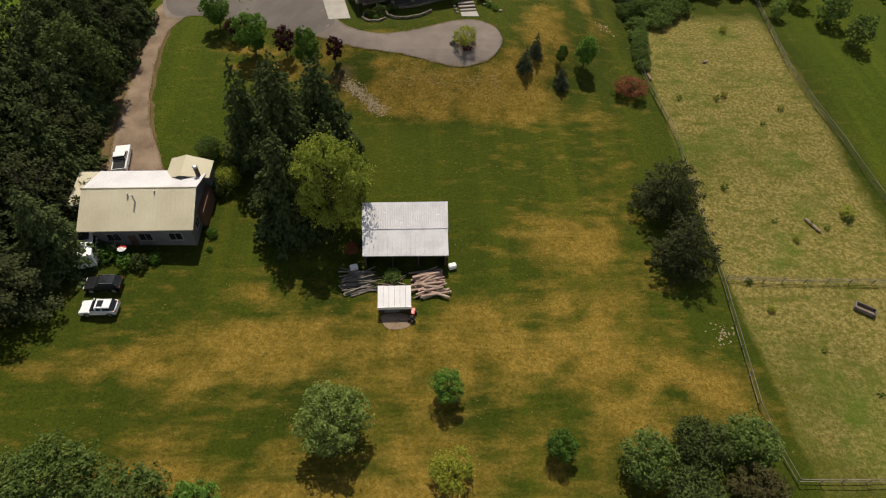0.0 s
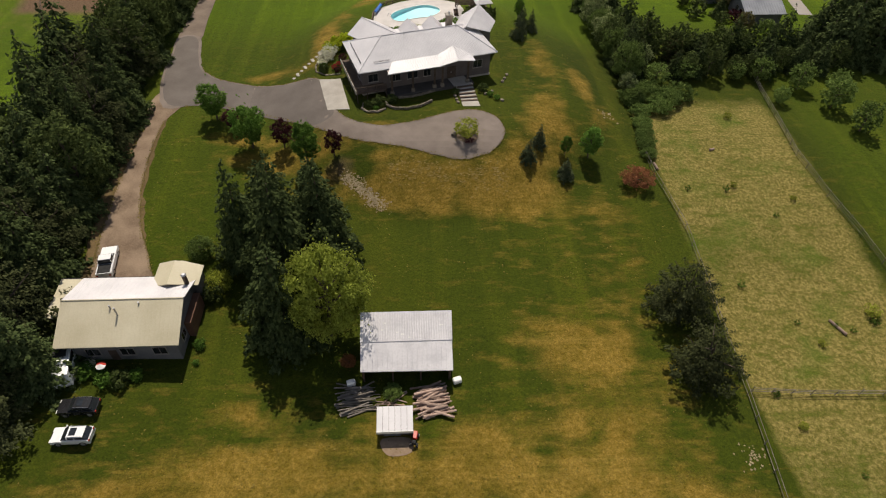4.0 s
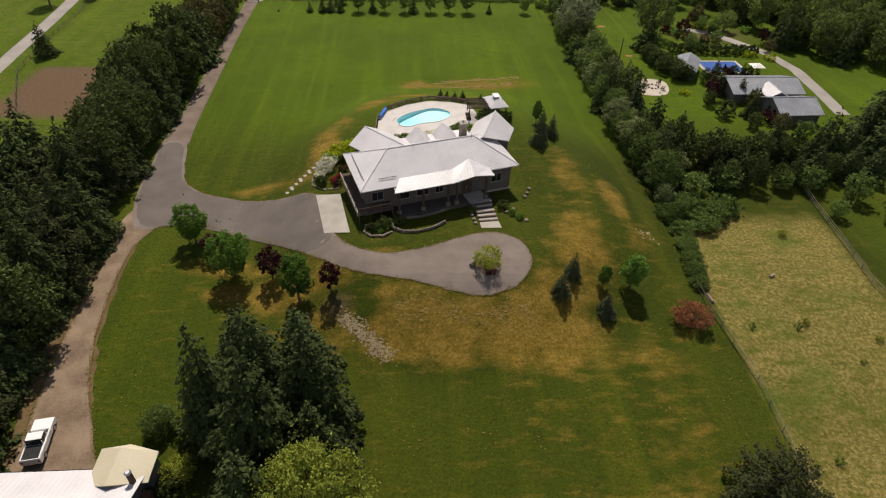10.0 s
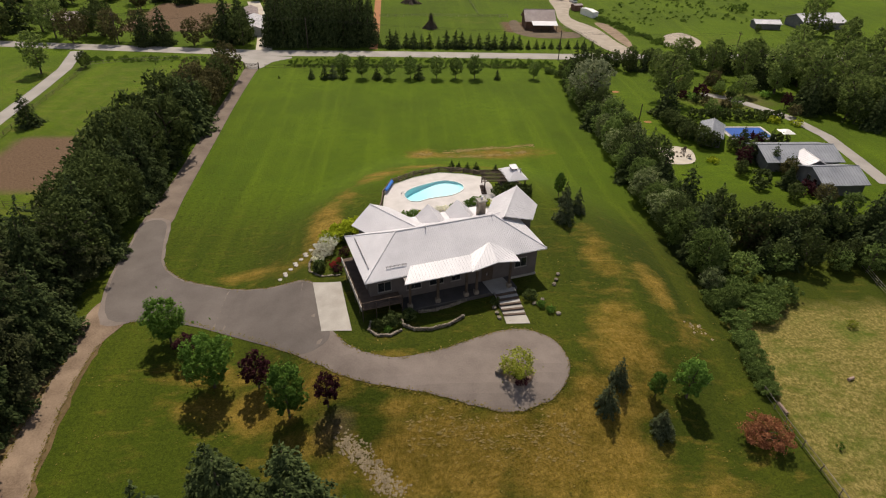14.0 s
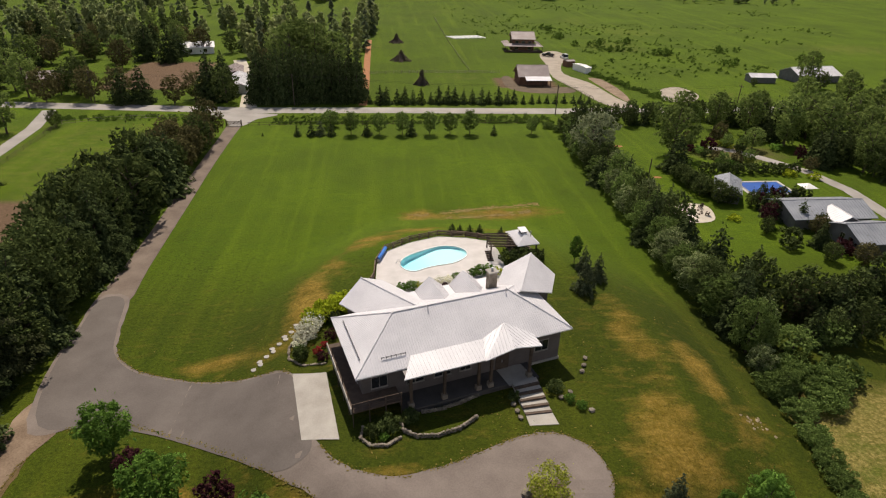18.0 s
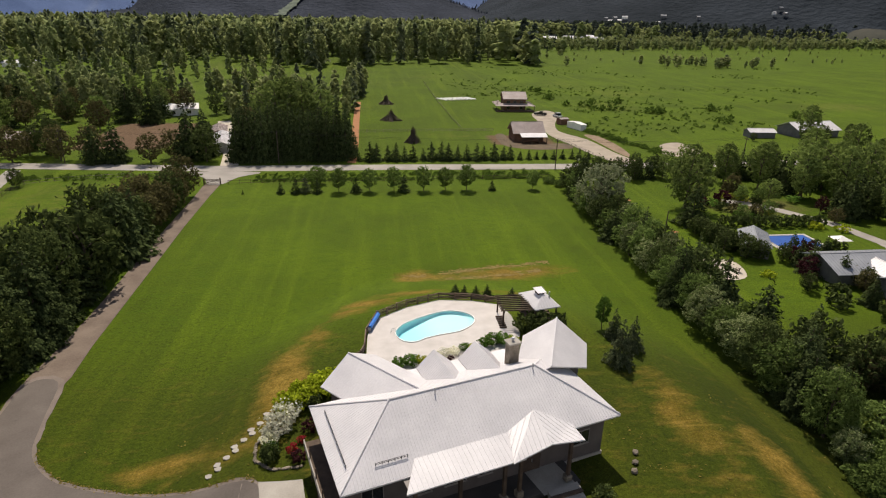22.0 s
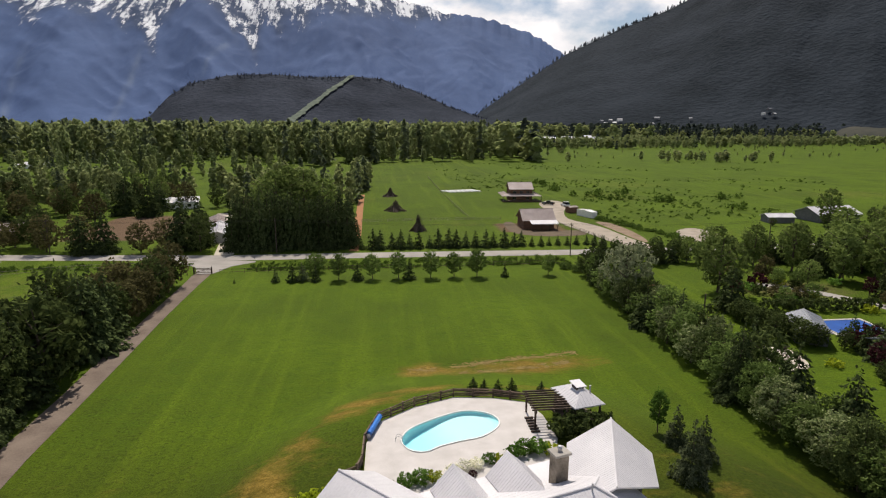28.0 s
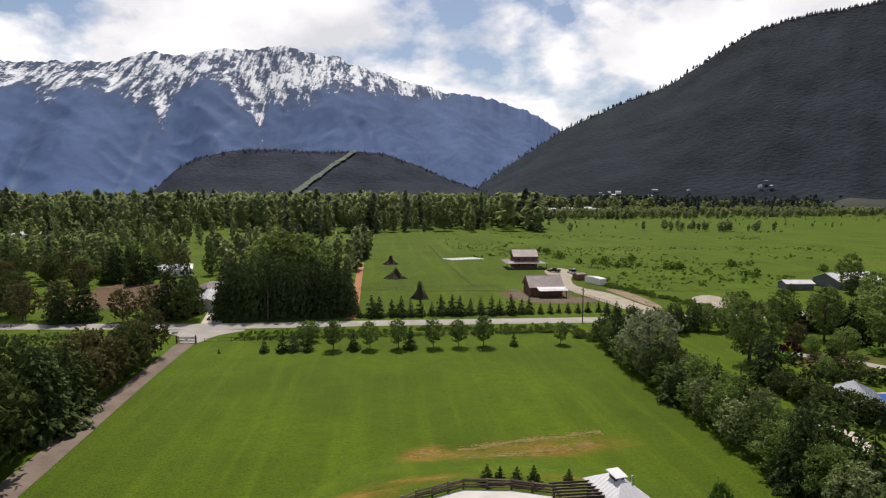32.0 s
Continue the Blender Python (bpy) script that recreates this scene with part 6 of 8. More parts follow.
        lo, up = [bm.verts.new((p.x, p.y, -0.6)) for p in ring], [bm.verts.new((p.x, p.y, z)) for p, z in zip(ring, tops)]
        for i in range(4):
            bm.faces.new((lo[i + 1], lo[i], up[i], up[i + 1]))
        bm.to_mesh(w.data)
        bm.free()
        if valley:
            roof_plane(ob, [(rf.x, rf.y, ez), (t.x, t.y, rz), valley], TIN_WHITE, 0.26, 0.016)
            roof_plane(ob, [(t.x, t.y, rz), (r.x, r.y, rz), valley], TIN_WHITE, 0.26, 0.014)
        else:
            roof_plane(ob, [(rb.x, rb.y, ez), (rf.x, rf.y, ez), (t.x, t.y, rz), (r.x, r.y, rz)], TIN_WHITE, 0.26, 0.014)
        roof_plane(ob, [(lf.x, lf.y, ez), (lb.x, lb.y, ez), (r.x, r.y, rz), (t.x, t.y, rz)], TIN_WHITE, 0.26, 0.014)
        ridge_cap(ob, (r.x, r.y, rz), (t.x, t.y, rz), TIN_WHITE)
    wing((20.4, 5.0), (25.9, 12.5), 3.3, 9.5 - base, 12.1 - base, (25.9, 6.9, 9.5 - base))
    wing((9.2, 6.4), (4.6, 15.0), 3.5, 9.45 - base, 11.35 - base)
    # two small back gables and the flat roofs between
    for u, v in ((12.4, 13.0), (16.8, 13.0)):
        z0, z1, a = 9.45 - base, 11.1 - base, 1.75
        roof_plane(ob, [(u - a, v, z0), (u - a, 8.0, z0), (u, 6.6, z1), (u, v, z1)], TIN_WHITE, 0.26, 0.02)
        roof_plane(ob, [(u + a, 8.0, z0), (u + a, v, z0), (u, v, z1), (u, 6.6, z1)], TIN_WHITE, 0.26, 0.02)
        bm = bmesh.new()
        tri = [bm.verts.new(p) for p in ((u - a + 0.2, v - 0.3, z0), (u + a - 0.2, v - 0.3, z0), (u, v - 0.3, z1 - 0.15))]
        bm.faces.new(tri)
        part("gable", bm, STUCCO, ob)
    part("back_roof", boxed(9.6, 21.0, 10.6, 13.1, 9.2 - base, 9.34 - base, bevel=0.02), TIN_WHITE, ob)
    part("back_wall", boxed(10.0, 20.6, 10.2, 12.6, -0.3, 9.2 - base), STUCCO, ob)
    # stone chimney
    cu, cv, cz = 18.9, 9.3, 12.6 - base
    ch = part("chimney", boxed(cu - 0.52, cu + 0.52, cv - 0.45, cv + 0.45, 3.0, cz - 0.12, bevel=0.04), STONE, ob, "square field-stone chimney with a concrete cap")
    part("cap", boxed(cu - 0.66, cu + 0.66, cv - 0.58, cv + 0.58, cz - 0.12, cz + 0.06, bevel=0.03), CONCRETE, ch)
    bm = bmesh.new()
    bar(bm, (cu, cv, cz), (cu, cv, cz + 0.3), 0.15, 0.14, 10)
    bar(bm, (cu, cv, cz + 0.33), (cu, cv, cz + 0.45), 0.2, 0.12, 10)
    part("flue", bm, STEEL, ch)
    return ob


main_house()


# ---- garden by the main house ----
def rock_mesh(seed, r=0.5):
    bm = bmesh.new()
    bmesh.ops.create_icosphere(bm, subdivisions=1, radius=r)
    q = random.Random(seed)
    for v in bm.verts:
        v.co *= q.uniform(0.75, 1.15)
        v.co.z *= 0.75
    me = bpy.data.meshes.new("stone")
    bm.to_mesh(me)
    bm.free()
    me.materials.append(STONE)
    return me


ROCKS = [rock_mesh(i) for i in range(6)]


def path_points(pts, step):
    out, left = [], 0.0
    for a, b in zip(pts, pts[1:]):
        a, b = Vector(a), Vector(b)
        n = max(1, round((b - a).length / step))
        out += [a + (b - a) * k / n for k in range(n)]
    return out + [Vector(pts[-1])]


def stone_wall(points, label, courses=1, size=0.5, rise=0.0):
    """A dry-laid wall of separate field stones along a line."""
    q = random.Random(len(points) * 7 + courses)
    run = path_points(points, size * 0.82)
    ob = thing("stone_wall", pose(run[0].x, run[0].y, ground_z(*run[0])), label, "wall", "garden walls")
    for c in range(courses):
        for p in run:
            s = size * q.uniform(0.85, 1.25)
            st = new("stone", q.choice(ROCKS))
            st.parent = ob
            st.matrix_basis = Matrix.LocRotScale((p.x - run[0].x + q.uniform(-0.05, 0.05), p.y - run[0].y + q.uniform(-0.05, 0.05), ground_z(p.x, p.y) + rise - ob.location.z + size * (0.25 + 0.6 * c)),
                                                 Euler((0, 0, q.uniform(0, 6))), (s * 1.2, s * 1.1, s))
    return ob


stone_wall([(-0.6, 22.4), (-0.3, 21.2), (1.0, 20.4), (3.0, 20.4), (5.2, 21.2), (7.0, 22.6)], "curved retaining wall of rounded field stones", 3, 0.26)
stone_wall([(1.6, 23.6), (3.6, 23.9), (5.6, 24.7), (7.6, 25.7)], "upper retaining wall of rounded field stones", 3, 0.24)
stone_wall([(-4.2, 22.0), (-4.4, 20.6), (-3.4, 19.6), (-1.8, 19.5), (-0.6, 20.4)], "round planting bed edged with field stones", 2, 0.28)
stone_wall([(-8.9, 33.0), (-11.6, 33.2), (-13.2, 34.6), (-13.4, 36.6), (-12.4, 39.6), (-10.6, 42.4), (-8.8, 44.2)], "long flower bed edging of rounded stones", 1, 0.32)
for p in ((19.6, 28.8), (20.1, 29.8), (20.6, 31.0), (16.2, 24.9), (17.4, 25.6), (11.0, 24.2), (11.2, 23.2), (11.4, 22.3), (18.8, 22.8)):
    st = new("boulder", ROCKS[int(p[0] * 7) % 6])
    st.matrix_world = Matrix.LocRotScale((p[0], p[1], ground_z(*p) + 0.16), Euler((0, 0, p[0])), (0.7, 0.65, 0.6))
    tagged(st, "pale rounded garden boulder beside the house", "boulder", "boulders by the house")


def entrance_steps():
    """A flight that fans out from the porch to the turning circle: pale treads with dark timber risers."""
    ob = thing("steps", pose(0, 0, 4.6), "fan-shaped garden steps with dark timber risers", "steps")
    for i in range(7):
        q, r = i / 7, (i + 1) / 7
        a0, a1 = Vector((11.3, 26.6)).lerp(Vector((12.2, 21.2)), q), Vector((14.0, 27.4)).lerp(Vector((15.0, 21.2)), q)
        b0, b1 = Vector((11.3, 26.6)).lerp(Vector((12.2, 21.2)), r), Vector((14.0, 27.4)).lerp(Vector((15.0, 21.2)), r)
        if i >= 5:
            if i == 5:
                slab_bm = slab(bmesh.new(), [(b0.x, 21.2, 0.26), (15.0, 21.2, 0.26), (a1.x, a1.y, 0.26), (a0.x, a0.y, 0.26)], 0.4)
                part("landing", slab_bm, CONCRETE, ob)
            continue
        z = 0.34 + 0.17 * (4 - i)
        part("tread", slab(bmesh.new(), [(b0.x, b0.y, z), (b1.x, b1.y, z), (a1.x, a1.y, z), (a0.x, a0.y, z)], 0.5), CONCRETE, ob)
        bm = bmesh.new()
        plank(bm, (b0.x, b0.y, z - 0.06), (b1.x, b1.y, z - 0.06), 0.3, 0.2)
        part("riser", bm, TIMBER, ob)


entrance_steps()
part_walk = drape("front_walk", [(11.0, 26.4), (14.0, 27.4), (12.6, 30.6), (9.8, 29.6)], CONCRETE, 0.55, 1.5, "concrete walk up to the porch", "walkway")
for i in range(12):
    q = i / 11
    x, y = -17.2 + 4.4 * q + 0.35 * math.sin(i * 2.1), 34.2 + 6.6 * q
    bm = bmesh.new()
    outline = [(0.36 * math.cos(a * 0.9 + i) * (1 + 0.2 * math.sin(a * 3 + i)), 0.3 * math.sin(a * 0.9 + i), 0.06) for a in range(7)]
    slab(bm, outline, 0.1)
    bmesh.ops.recalc_face_normals(bm, faces=bm.faces[:])
    solo("flagstone", bm, CONCRETE, pose(x, y, ground_z(x, y) + 0.02), "pale flat stepping stone in the lawn", "stepping stone", "stepping stones")
for k, x, y, s in (("shrub_white", -11.8, 37.8, 1.3), ("shrub_white", -11.0, 39.3, 1.3), ("shrub_white", -12.2, 36.4, 0.8), ("shrub_red", -9.9, 35.0, 1.0), ("shrub_red", -9.2, 36.2, 0.7), ("shrub_plum", -9.2, 33.9, 0.8), ("shrub_plum", -8.6, 37.6, 0.9),
                   ("shrub_dark", -11.8, 34.6, 0.85), ("shrub", -12.0, 35.6, 0.9), ("shrub_yellow", -11.2, 41.0, 1.7), ("shrub_yellow", -10.0, 42.0, 2.0), ("shrub_yellow", -8.8, 42.8, 2.0), ("shrub_yellow", -7.6, 43.5, 2.0), ("shrub_yellow", -6.6, 44.2, 1.8), ("shrub", -10.4, 41.4, 1.1), ("shrub_dark", -8.4, 40.8, 0.8),
                   ("shrub_dark", -1.6, 21.6, 1.0), ("shrub_dark", -3.3, 21.0, 0.7), ("shrub", -2.2, 20.4, 0.6), ("shrub_dark", 0.4, 22.6, 0.8), ("shrub_dark", 15.8, 26.0, 0.8), ("shrub", 16.9, 24.4, 0.7), ("shrub_dark", 11.2, 25.0, 0.6), ("shrub", 18.0, 23.4, 0.7)):
    plant(k, x, y, s, s, x * 2, group="garden shrubs by the house")
plant("pale", 12.0, 13.4, 0.95, 1.12, 0.7, "yellow-green shrub on the turning circle")
plant("shrub_plum", 12.3, 12.2, 0.35, 0.9, 0.2, "low purple groundcover round the circle shrub")
drape("circle_bed", rounded([(10.2, 13.8), (11.2, 12.0), (13.2, 12.0), (13.9, 13.6), (12.4, 14.8)], 4), BARE_EARTH, 0.07, 1.25, "round bare planting bed in the turning circle", "flower bed")
st = new("boulder", ROCKS[2])
st.matrix_world = Matrix.LocRotScale((10.1, 13.4, ground_z(10.1, 13.4) + 0.3), Euler((0, 0, 1)), (1.3, 1.0, 1.1))
tagged(st, "brown boulder at the edge of the circle bed", "boulder")


def rubble(places, label, seed, lo=0.15, hi=0.5):
    """Loose scattered stones as one joined mass."""
    q = random.Random(seed)
    vs, fs = [], []
    for x, y in places:
        s = q.uniform(lo, hi)
        p = np.array([(x + s * a * q.uniform(0.7, 1.2), y + s * b * q.uniform(0.7, 1.2), ground_z(x, y) + s * c) for a, b, c in ((1, 0, 0), (0, 1, 0), (-1, 0, 0), (0, -1, 0), (0.1, 0.1, 0.55), (0, 0, -0.4))])
        vs.append(p)
        fs.append(np.array([(0, 1, 4), (1, 2, 4), (2, 3, 4), (3, 0, 4), (1, 0, 5), (2, 1, 5), (3, 2, 5), (0, 3, 5)]))
    return stuff("rubble", vs, fs, ROCK_PALE, label, "stones")


q = random.Random(31)
rubble([(-6.6 + 5.6 * t + q.gauss(0, 0.62), 8.0 - 5.8 * t + q.gauss(0, 0.42)) for t in [q.random() for _ in range(620)]], "spill of pale broken rock down the grass bank", 32, 0.06, 0.24)
rubble([(38.0 + q.gauss(0, 0.8), 23.4 + q.gauss(0, 0.6)) for _ in range(22)], "few pale rocks lying in the lawn", 33, 0.08, 0.28)


q = random.Random(61)


def straw_litter(lines):
    """Dead turf raked into loose straw along worn lines of the lawn: (start, end, half width, count)."""
    g = np.random.default_rng(62)
    at = []
    for (x0, y0), (x1, y1), half, count in lines:
        for _ in range(count):
            t = g.random()
            x, y = x0 + (x1 - x0) * t, y0 + (y1 - y0) * t + half * g.normal()
            if noise.noise((x * 0.5, y * 1.6, 4.0)) > -0.12:
                at.append((x, y, ground_z(x, y) + 0.03))
    at = np.array(at)
    n = len(at)
    ang, size = g.normal(0.16, 0.5, n), g.uniform(0.08, 0.30, n)
    d = np.stack((np.cos(ang), np.sin(ang), np.zeros(n)), 1) * size[:, None]
    w = np.stack((-np.sin(ang), np.cos(ang), np.full(n, 0.25)), 1) * (size * g.uniform(0.15, 0.4, n))[:, None]
    v = np.stack((at - d, at - w, at + d, at + w), axis=1).reshape(-1, 3)
    i = np.arange(n) * 4
    f = np.concatenate((np.stack((i, i + 1, i + 2), 1), np.stack((i, i + 2, i + 3), 1)))
    stuff("straw_litter", [v], [f], STRAW, "dead straw-coloured turf lying in worn lines on the lawn", "straw")


straw_litter((((2.0, 80.3), (6.0, 80.6), 0.5, 260), ((8.2, 81.7), (28.2, 85.4), 0.45, 1500), ((9.0, 77.9), (26.0, 81.9), 0.4, 1000), ((0.0, 7.4), (18.0, 6.4), 1.2, 700)))


# ---- pool ----
DECK_Z = 5.0
POOL_LINE = rounded([(0.0, 53.6), (0.9, 55.6), (3.4, 57.4), (6.5, 58.8), (8.8, 58.4), (10.1, 57.0), (9.8, 55.2), (7.9, 53.5), (5.7, 52.9), (3.7, 52.2), (2.3, 51.4), (0.8, 51.8)], 3)


def pool_liner_mat():
    """White liner that the water tints more and more turquoise with depth."""
    m = mat("tinted_liner", (0.18, 0.74, 0.84), (0.22, 0.79, 0.87), 0.5, 5, 0.5, 0, 0)
    nd, lk = m.node_tree.nodes, m.node_tree.links
    geo, sep, depth = nd.new("ShaderNodeNewGeometry"), nd.new("ShaderNodeSeparateXYZ"), nd.new("ShaderNodeMapRange")
    lk.new(geo.outputs["Position"], sep.inputs["Vector"])
    lk.new(sep.outputs["Z"], depth.inputs["Value"])
    depth.inputs["From Min"].default_value, depth.inputs["From Max"].default_value = DECK_Z - 1.3, DECK_Z - 0.5
    base = nd["Principled BSDF"].inputs["Base Color"]
    lk.new(mixed(nd, lk, depth.outputs["Result"], base.links[0].from_socket, (0.52, 0.83, 0.84)), base)
    return m


POOL_LINER = pool_liner_mat()


def pool_terrace():
    edge = rounded([(-3.4, 49.0), (-3.3, 53.6), (-2.0, 57.6), (1.8, 60.4), (6.2, 62.2), (10.6, 61.6), (14.0, 60.2)], 1) + [Vector(p) for p in ((15.0, 57.2), (15.2, 52.6), (12.5, 45.0), (6.0, 42.0), (0.0, 41.5), (-4.5, 43.5), (-4.4, 46.5))]
    bm = bmesh.new()
    loops = []
    for line in (edge, POOL_LINE):
        vs = [bm.verts.new((p[0], p[1], DECK_Z)) for p in line]
        loops += [bm.edges.new((vs[i], vs[(i + 1) % len(vs)])) for i in range(len(vs))]
    bmesh.ops.triangle_fill(bm, use_beauty=True, use_dissolve=False, edges=loops)
    bmesh.ops.recalc_face_normals(bm, faces=bm.faces[:])
    if sum(f.normal.z for f in bm.faces) < 0:
        bmesh.ops.reverse_faces(bm, faces=bm.faces[:])
    got = bmesh.ops.extrude_face_region(bm, geom=bm.faces[:])
    for v in got["geom"]:
        if isinstance(v, bmesh.types.BMVert):
            v.co.z -= 0.9
    solo("pool_terrace", bm, DECKING_STONE, Matrix(), "pale concrete terrace round the swimming pool", "terrace", kind="structure")
    ob = thing("swimming_pool", pose(5, 55, DECK_Z), "kidney-shaped swimming pool with a turquoise liner", "pool")
    bm = bmesh.new()
    n = len(POOL_LINE)

    def floor_z(x, y):
        return -0.36 - 0.55 * sm(-0.6, 1.0, (0.2 - x - 0.45 * y) / 4.5)
    rings = [[bm.verts.new((p[0] - 5, p[1] - 55, -0.02)) for p in POOL_LINE]]
    for k in (0.94, 0.8, 0.62, 0.42, 0.2):
        rings.append([bm.verts.new(((p[0] - 5) * k, (p[1] - 55) * k, floor_z((p[0] - 5) * k, (p[1] - 55) * k))) for p in POOL_LINE])
    for a, b in zip(rings, rings[1:]):
        for i in range(n):
            j = (i + 1) % n
            bm.faces.new((a[i], a[j], b[j], b[i]))
    bm.faces.new(rings[-1])
    for f in bm.faces:
        f.smooth = True
    bmesh.ops.recalc_face_normals(bm, faces=bm.faces[:])
    if sum(f.normal.z for f in bm.faces) < 0:
        bmesh.ops.reverse_faces(bm, faces=bm.faces[:])
    part("basin", bm, POOL_LINER, ob)
    bm = bmesh.new()
    bm.faces.new([bm.verts.new((p[0] - 5, p[1] - 55, -0.09)) for p in POOL_LINE])
    if bm.faces[:][0].normal.z < 0:
        bmesh.ops.reverse_faces(bm, faces=bm.faces[:])
    w = part("water", bm, WATER, ob, "clear still water")
    w.visible_shadow = False
    bm = tube([(p[0] - 5, p[1] - 55, 0.02) for p in POOL_LINE], 0.09, 6, True)
    part("coping", bm, TRIM_WHITE, ob)
    for i in range(3):
        bm = bmesh.new()
        slab(bm, [(4.4 + 0.35 * i, 1.2 + 0.1 * i, -0.5 + 0.16 * i), (5.1 + 0.1 * i, 0.2, -0.5 + 0.16 * i), (5.6, 0.9, -0.5 + 0.16 * i), (4.9 + 0.2 * i, 2.1, -0.5 + 0.16 * i)], 0.15)
        part("pool_step", bm, TRIM_WHITE, ob)
    for s in (-0.2, 0.2):
        bm = tube([(-5.2 + 0.35 * math.cos(math.pi * k / 6), -1.3 + s, 0.55 * math.sin(math.pi * k / 6)) for k in range(7)], 0.025)
        part("ladder_rail", bm, STEEL, ob)


WATER = bpy.data.materials.new("pool_water")
WATER.use_nodes = True
wt = WATER.node_tree
clear_water, sheen, water_mix = wt.nodes.new("ShaderNodeBsdfTransparent"), wt.nodes.new("ShaderNodeBsdfGlossy"), wt.nodes.new("ShaderNodeMixShader")
clear_water.inputs["Color"].default_value, sheen.inputs["Roughness"].default_value, water_mix.inputs["Fac"].default_value = (0.80, 0.98, 0.99, 1), 0.04, 0.04
wt.links.new(clear_water.outputs["BSDF"], water_mix.inputs[1])
wt.links.new(sheen.outputs["BSDF"], water_mix.inputs[2])
wt.links.new(water_mix.outputs["Shader"], wt.nodes["Material Output"].inputs["Surface"])
pool_terrace()


POOLRAIL = mat("brown_rail_wood", (0.085, 0.058, 0.040), (0.19, 0.14, 0.10), 1.2, 12, 0.9, spread=0.25)


def rail_fence(points, label, rails=3, height=1.15, gap=2.4, lift=None, group="", material=RAILWOOD, lean=0.05, name="rail_fence", thick=0.04):
    """Posts with split rails between them, each rail a piece of its own."""
    q = random.Random(int(points[0][0] * 13 + points[0][1]))
    run = path_points(points, gap)
    z0 = ground_z(*run[0])
    ob = thing(name, pose(run[0].x, run[0].y, z0), label, "fence", group)

    def at(p, z):
        return Vector((p.x - run[0].x, p.y - run[0].y, (ground_z(p.x, p.y) if lift is None else lift) - z0 + z))
    for p in run:
        bm = bmesh.new()
        bar(bm, at(p, -0.3), at(p, height * q.uniform(0.97, 1.08)) + Vector((q.uniform(-lean, lean), q.uniform(-lean, lean), 0)), thick * 1.35, thick * 1.2, 6)
        part("post", bm, material, ob)
    for a, b in zip(run, run[1:]):
        for k in range(rails):
            z = height * (0.3 + 0.62 * k / max(1, rails - 1)) + q.uniform(-0.03, 0.03)
            bm = bmesh.new()
            bar(bm, at(a, z), at(b, z + q.uniform(-0.04, 0.04)), thick, thick * 0.9, 5)
            part("rail", bm, material, ob)
    return ob


rail_fence([(-5.4, 47.6), (-4.0, 48.6), (-3.6, 50.2), (-3.5, 53.6), (-2.2, 57.8), (1.7, 60.8), (6.2, 62.6), (10.6, 62.0), (14.2, 60.6)], "weathered brown four-rail wooden fence round the pool terrace", 4, 1.15, 1.9, 4.75, "", POOLRAIL, 0.03, "rail_fence", 0.085)
ob = thing("pool_cover_roller", pose(-2.6, 56.0, DECK_Z), "rolled blue pool cover on a roller beside the fence", "pool cover")
bm = bmesh.new()
bar(bm, (-0.5, -1.7, 0.5), (0.55, 1.7, 0.5), 0.3, 0.3, 12)
part("cover_roll", bm, COVER_BLUE, ob)
for s in (-1, 1):
    part("stand", boxed(0.52 * s - 0.2, 0.52 * s + 0.2, 1.75 * s - 0.05, 1.75 * s + 0.05, 0, 0.55), STEEL, ob)


def pergola():
    ob = thing("pergola", pose(15.0, 56.2, DECK_Z - 0.25), "dark-stained timber pergola by the pool", "pergola")
    for x in (-1.6, 1.6):
        for y in (-1.8, 1.8):
            part("post", boxed(x - 0.09, x + 0.09, y - 0.09, y + 0.09, -0.3, 2.2, bevel=0.01), TIMBER, ob)
        part("beam", boxed(x - 0.07, x + 0.07, -2.2, 2.2, 2.2, 2.42), TIMBER, ob)
    for i in range(9):
        y = -2.05 + 4.1 * i / 8
        part("rafter", boxed(-2.0, 2.0, y - 0.05, y + 0.05, 2.42, 2.58), TIMBER, ob)
    for i in range(6):
        part("bench_slat", boxed(-2.1, -1.2, -2.4 + 0.55 * i, -2.2 + 0.55 * i, 0.2, 0.42), TIMBER, ob)


def gazebo():
    ob = thing("gazebo", pose(18.5, 56.9, DECK_Z - 0.3, 0, 0, 12), "small white-roofed gazebo with a vent cupola", "gazebo")
    a, b, e, r = 1.75, 2.5, 2.5, 3.6
    for x in (-1.4, 1.4):
        for y in (-2.1, 2.1):
            part("post", boxed(x - 0.09, x + 0.09, y - 0.09, y + 0.09, -0.4, e, bevel=0.01), TIMBER, ob)
    for poly in ([(-a, -b, e), (a, -b, e), (0, -0.7, r)], [(a, -b, e), (a, b, e), (0, 0.7, r), (0, -0.7, r)], [(a, b, e), (-a, b, e), (0, 0.7, r)], [(-a, b, e), (-a, -b, e), (0, -0.7, r), (0, 0.7, r)]):
        roof_plane(ob, poly, TIN_WHITE, 0.4, 0.02)
    cup = part("cupola", boxed(-0.4, 0.4, -0.5, 0.5, r - 0.35, r + 0.1), TIMBER, ob)
    part("cupola_roof", slab(bmesh.new(), [(-0.6, -0.75, r + 0.2), (0.6, -0.75, r + 0.2), (0.6, 0.75, r + 0.34), (-0.6, 0.75, r + 0.34)], 0.07), TIN_WHITE, cup)
    bm = bmesh.new()
    bar(bm, (0.9, -0.9, e + 0.3), (0.9, -0.9, r + 0.3), 0.09, 0.09, 8)
    part("stove_pipe", bm, STEEL, ob)
    part("floor", boxed(-1.8, 1.8, -2.5, 2.5, -0.4, 0.32), TIMBER, ob)
    part("counter", boxed(-1.5, 1.5, 1.7, 2.2, 0.3, 1.2), TIMBER, ob)


pergola()
gazebo()
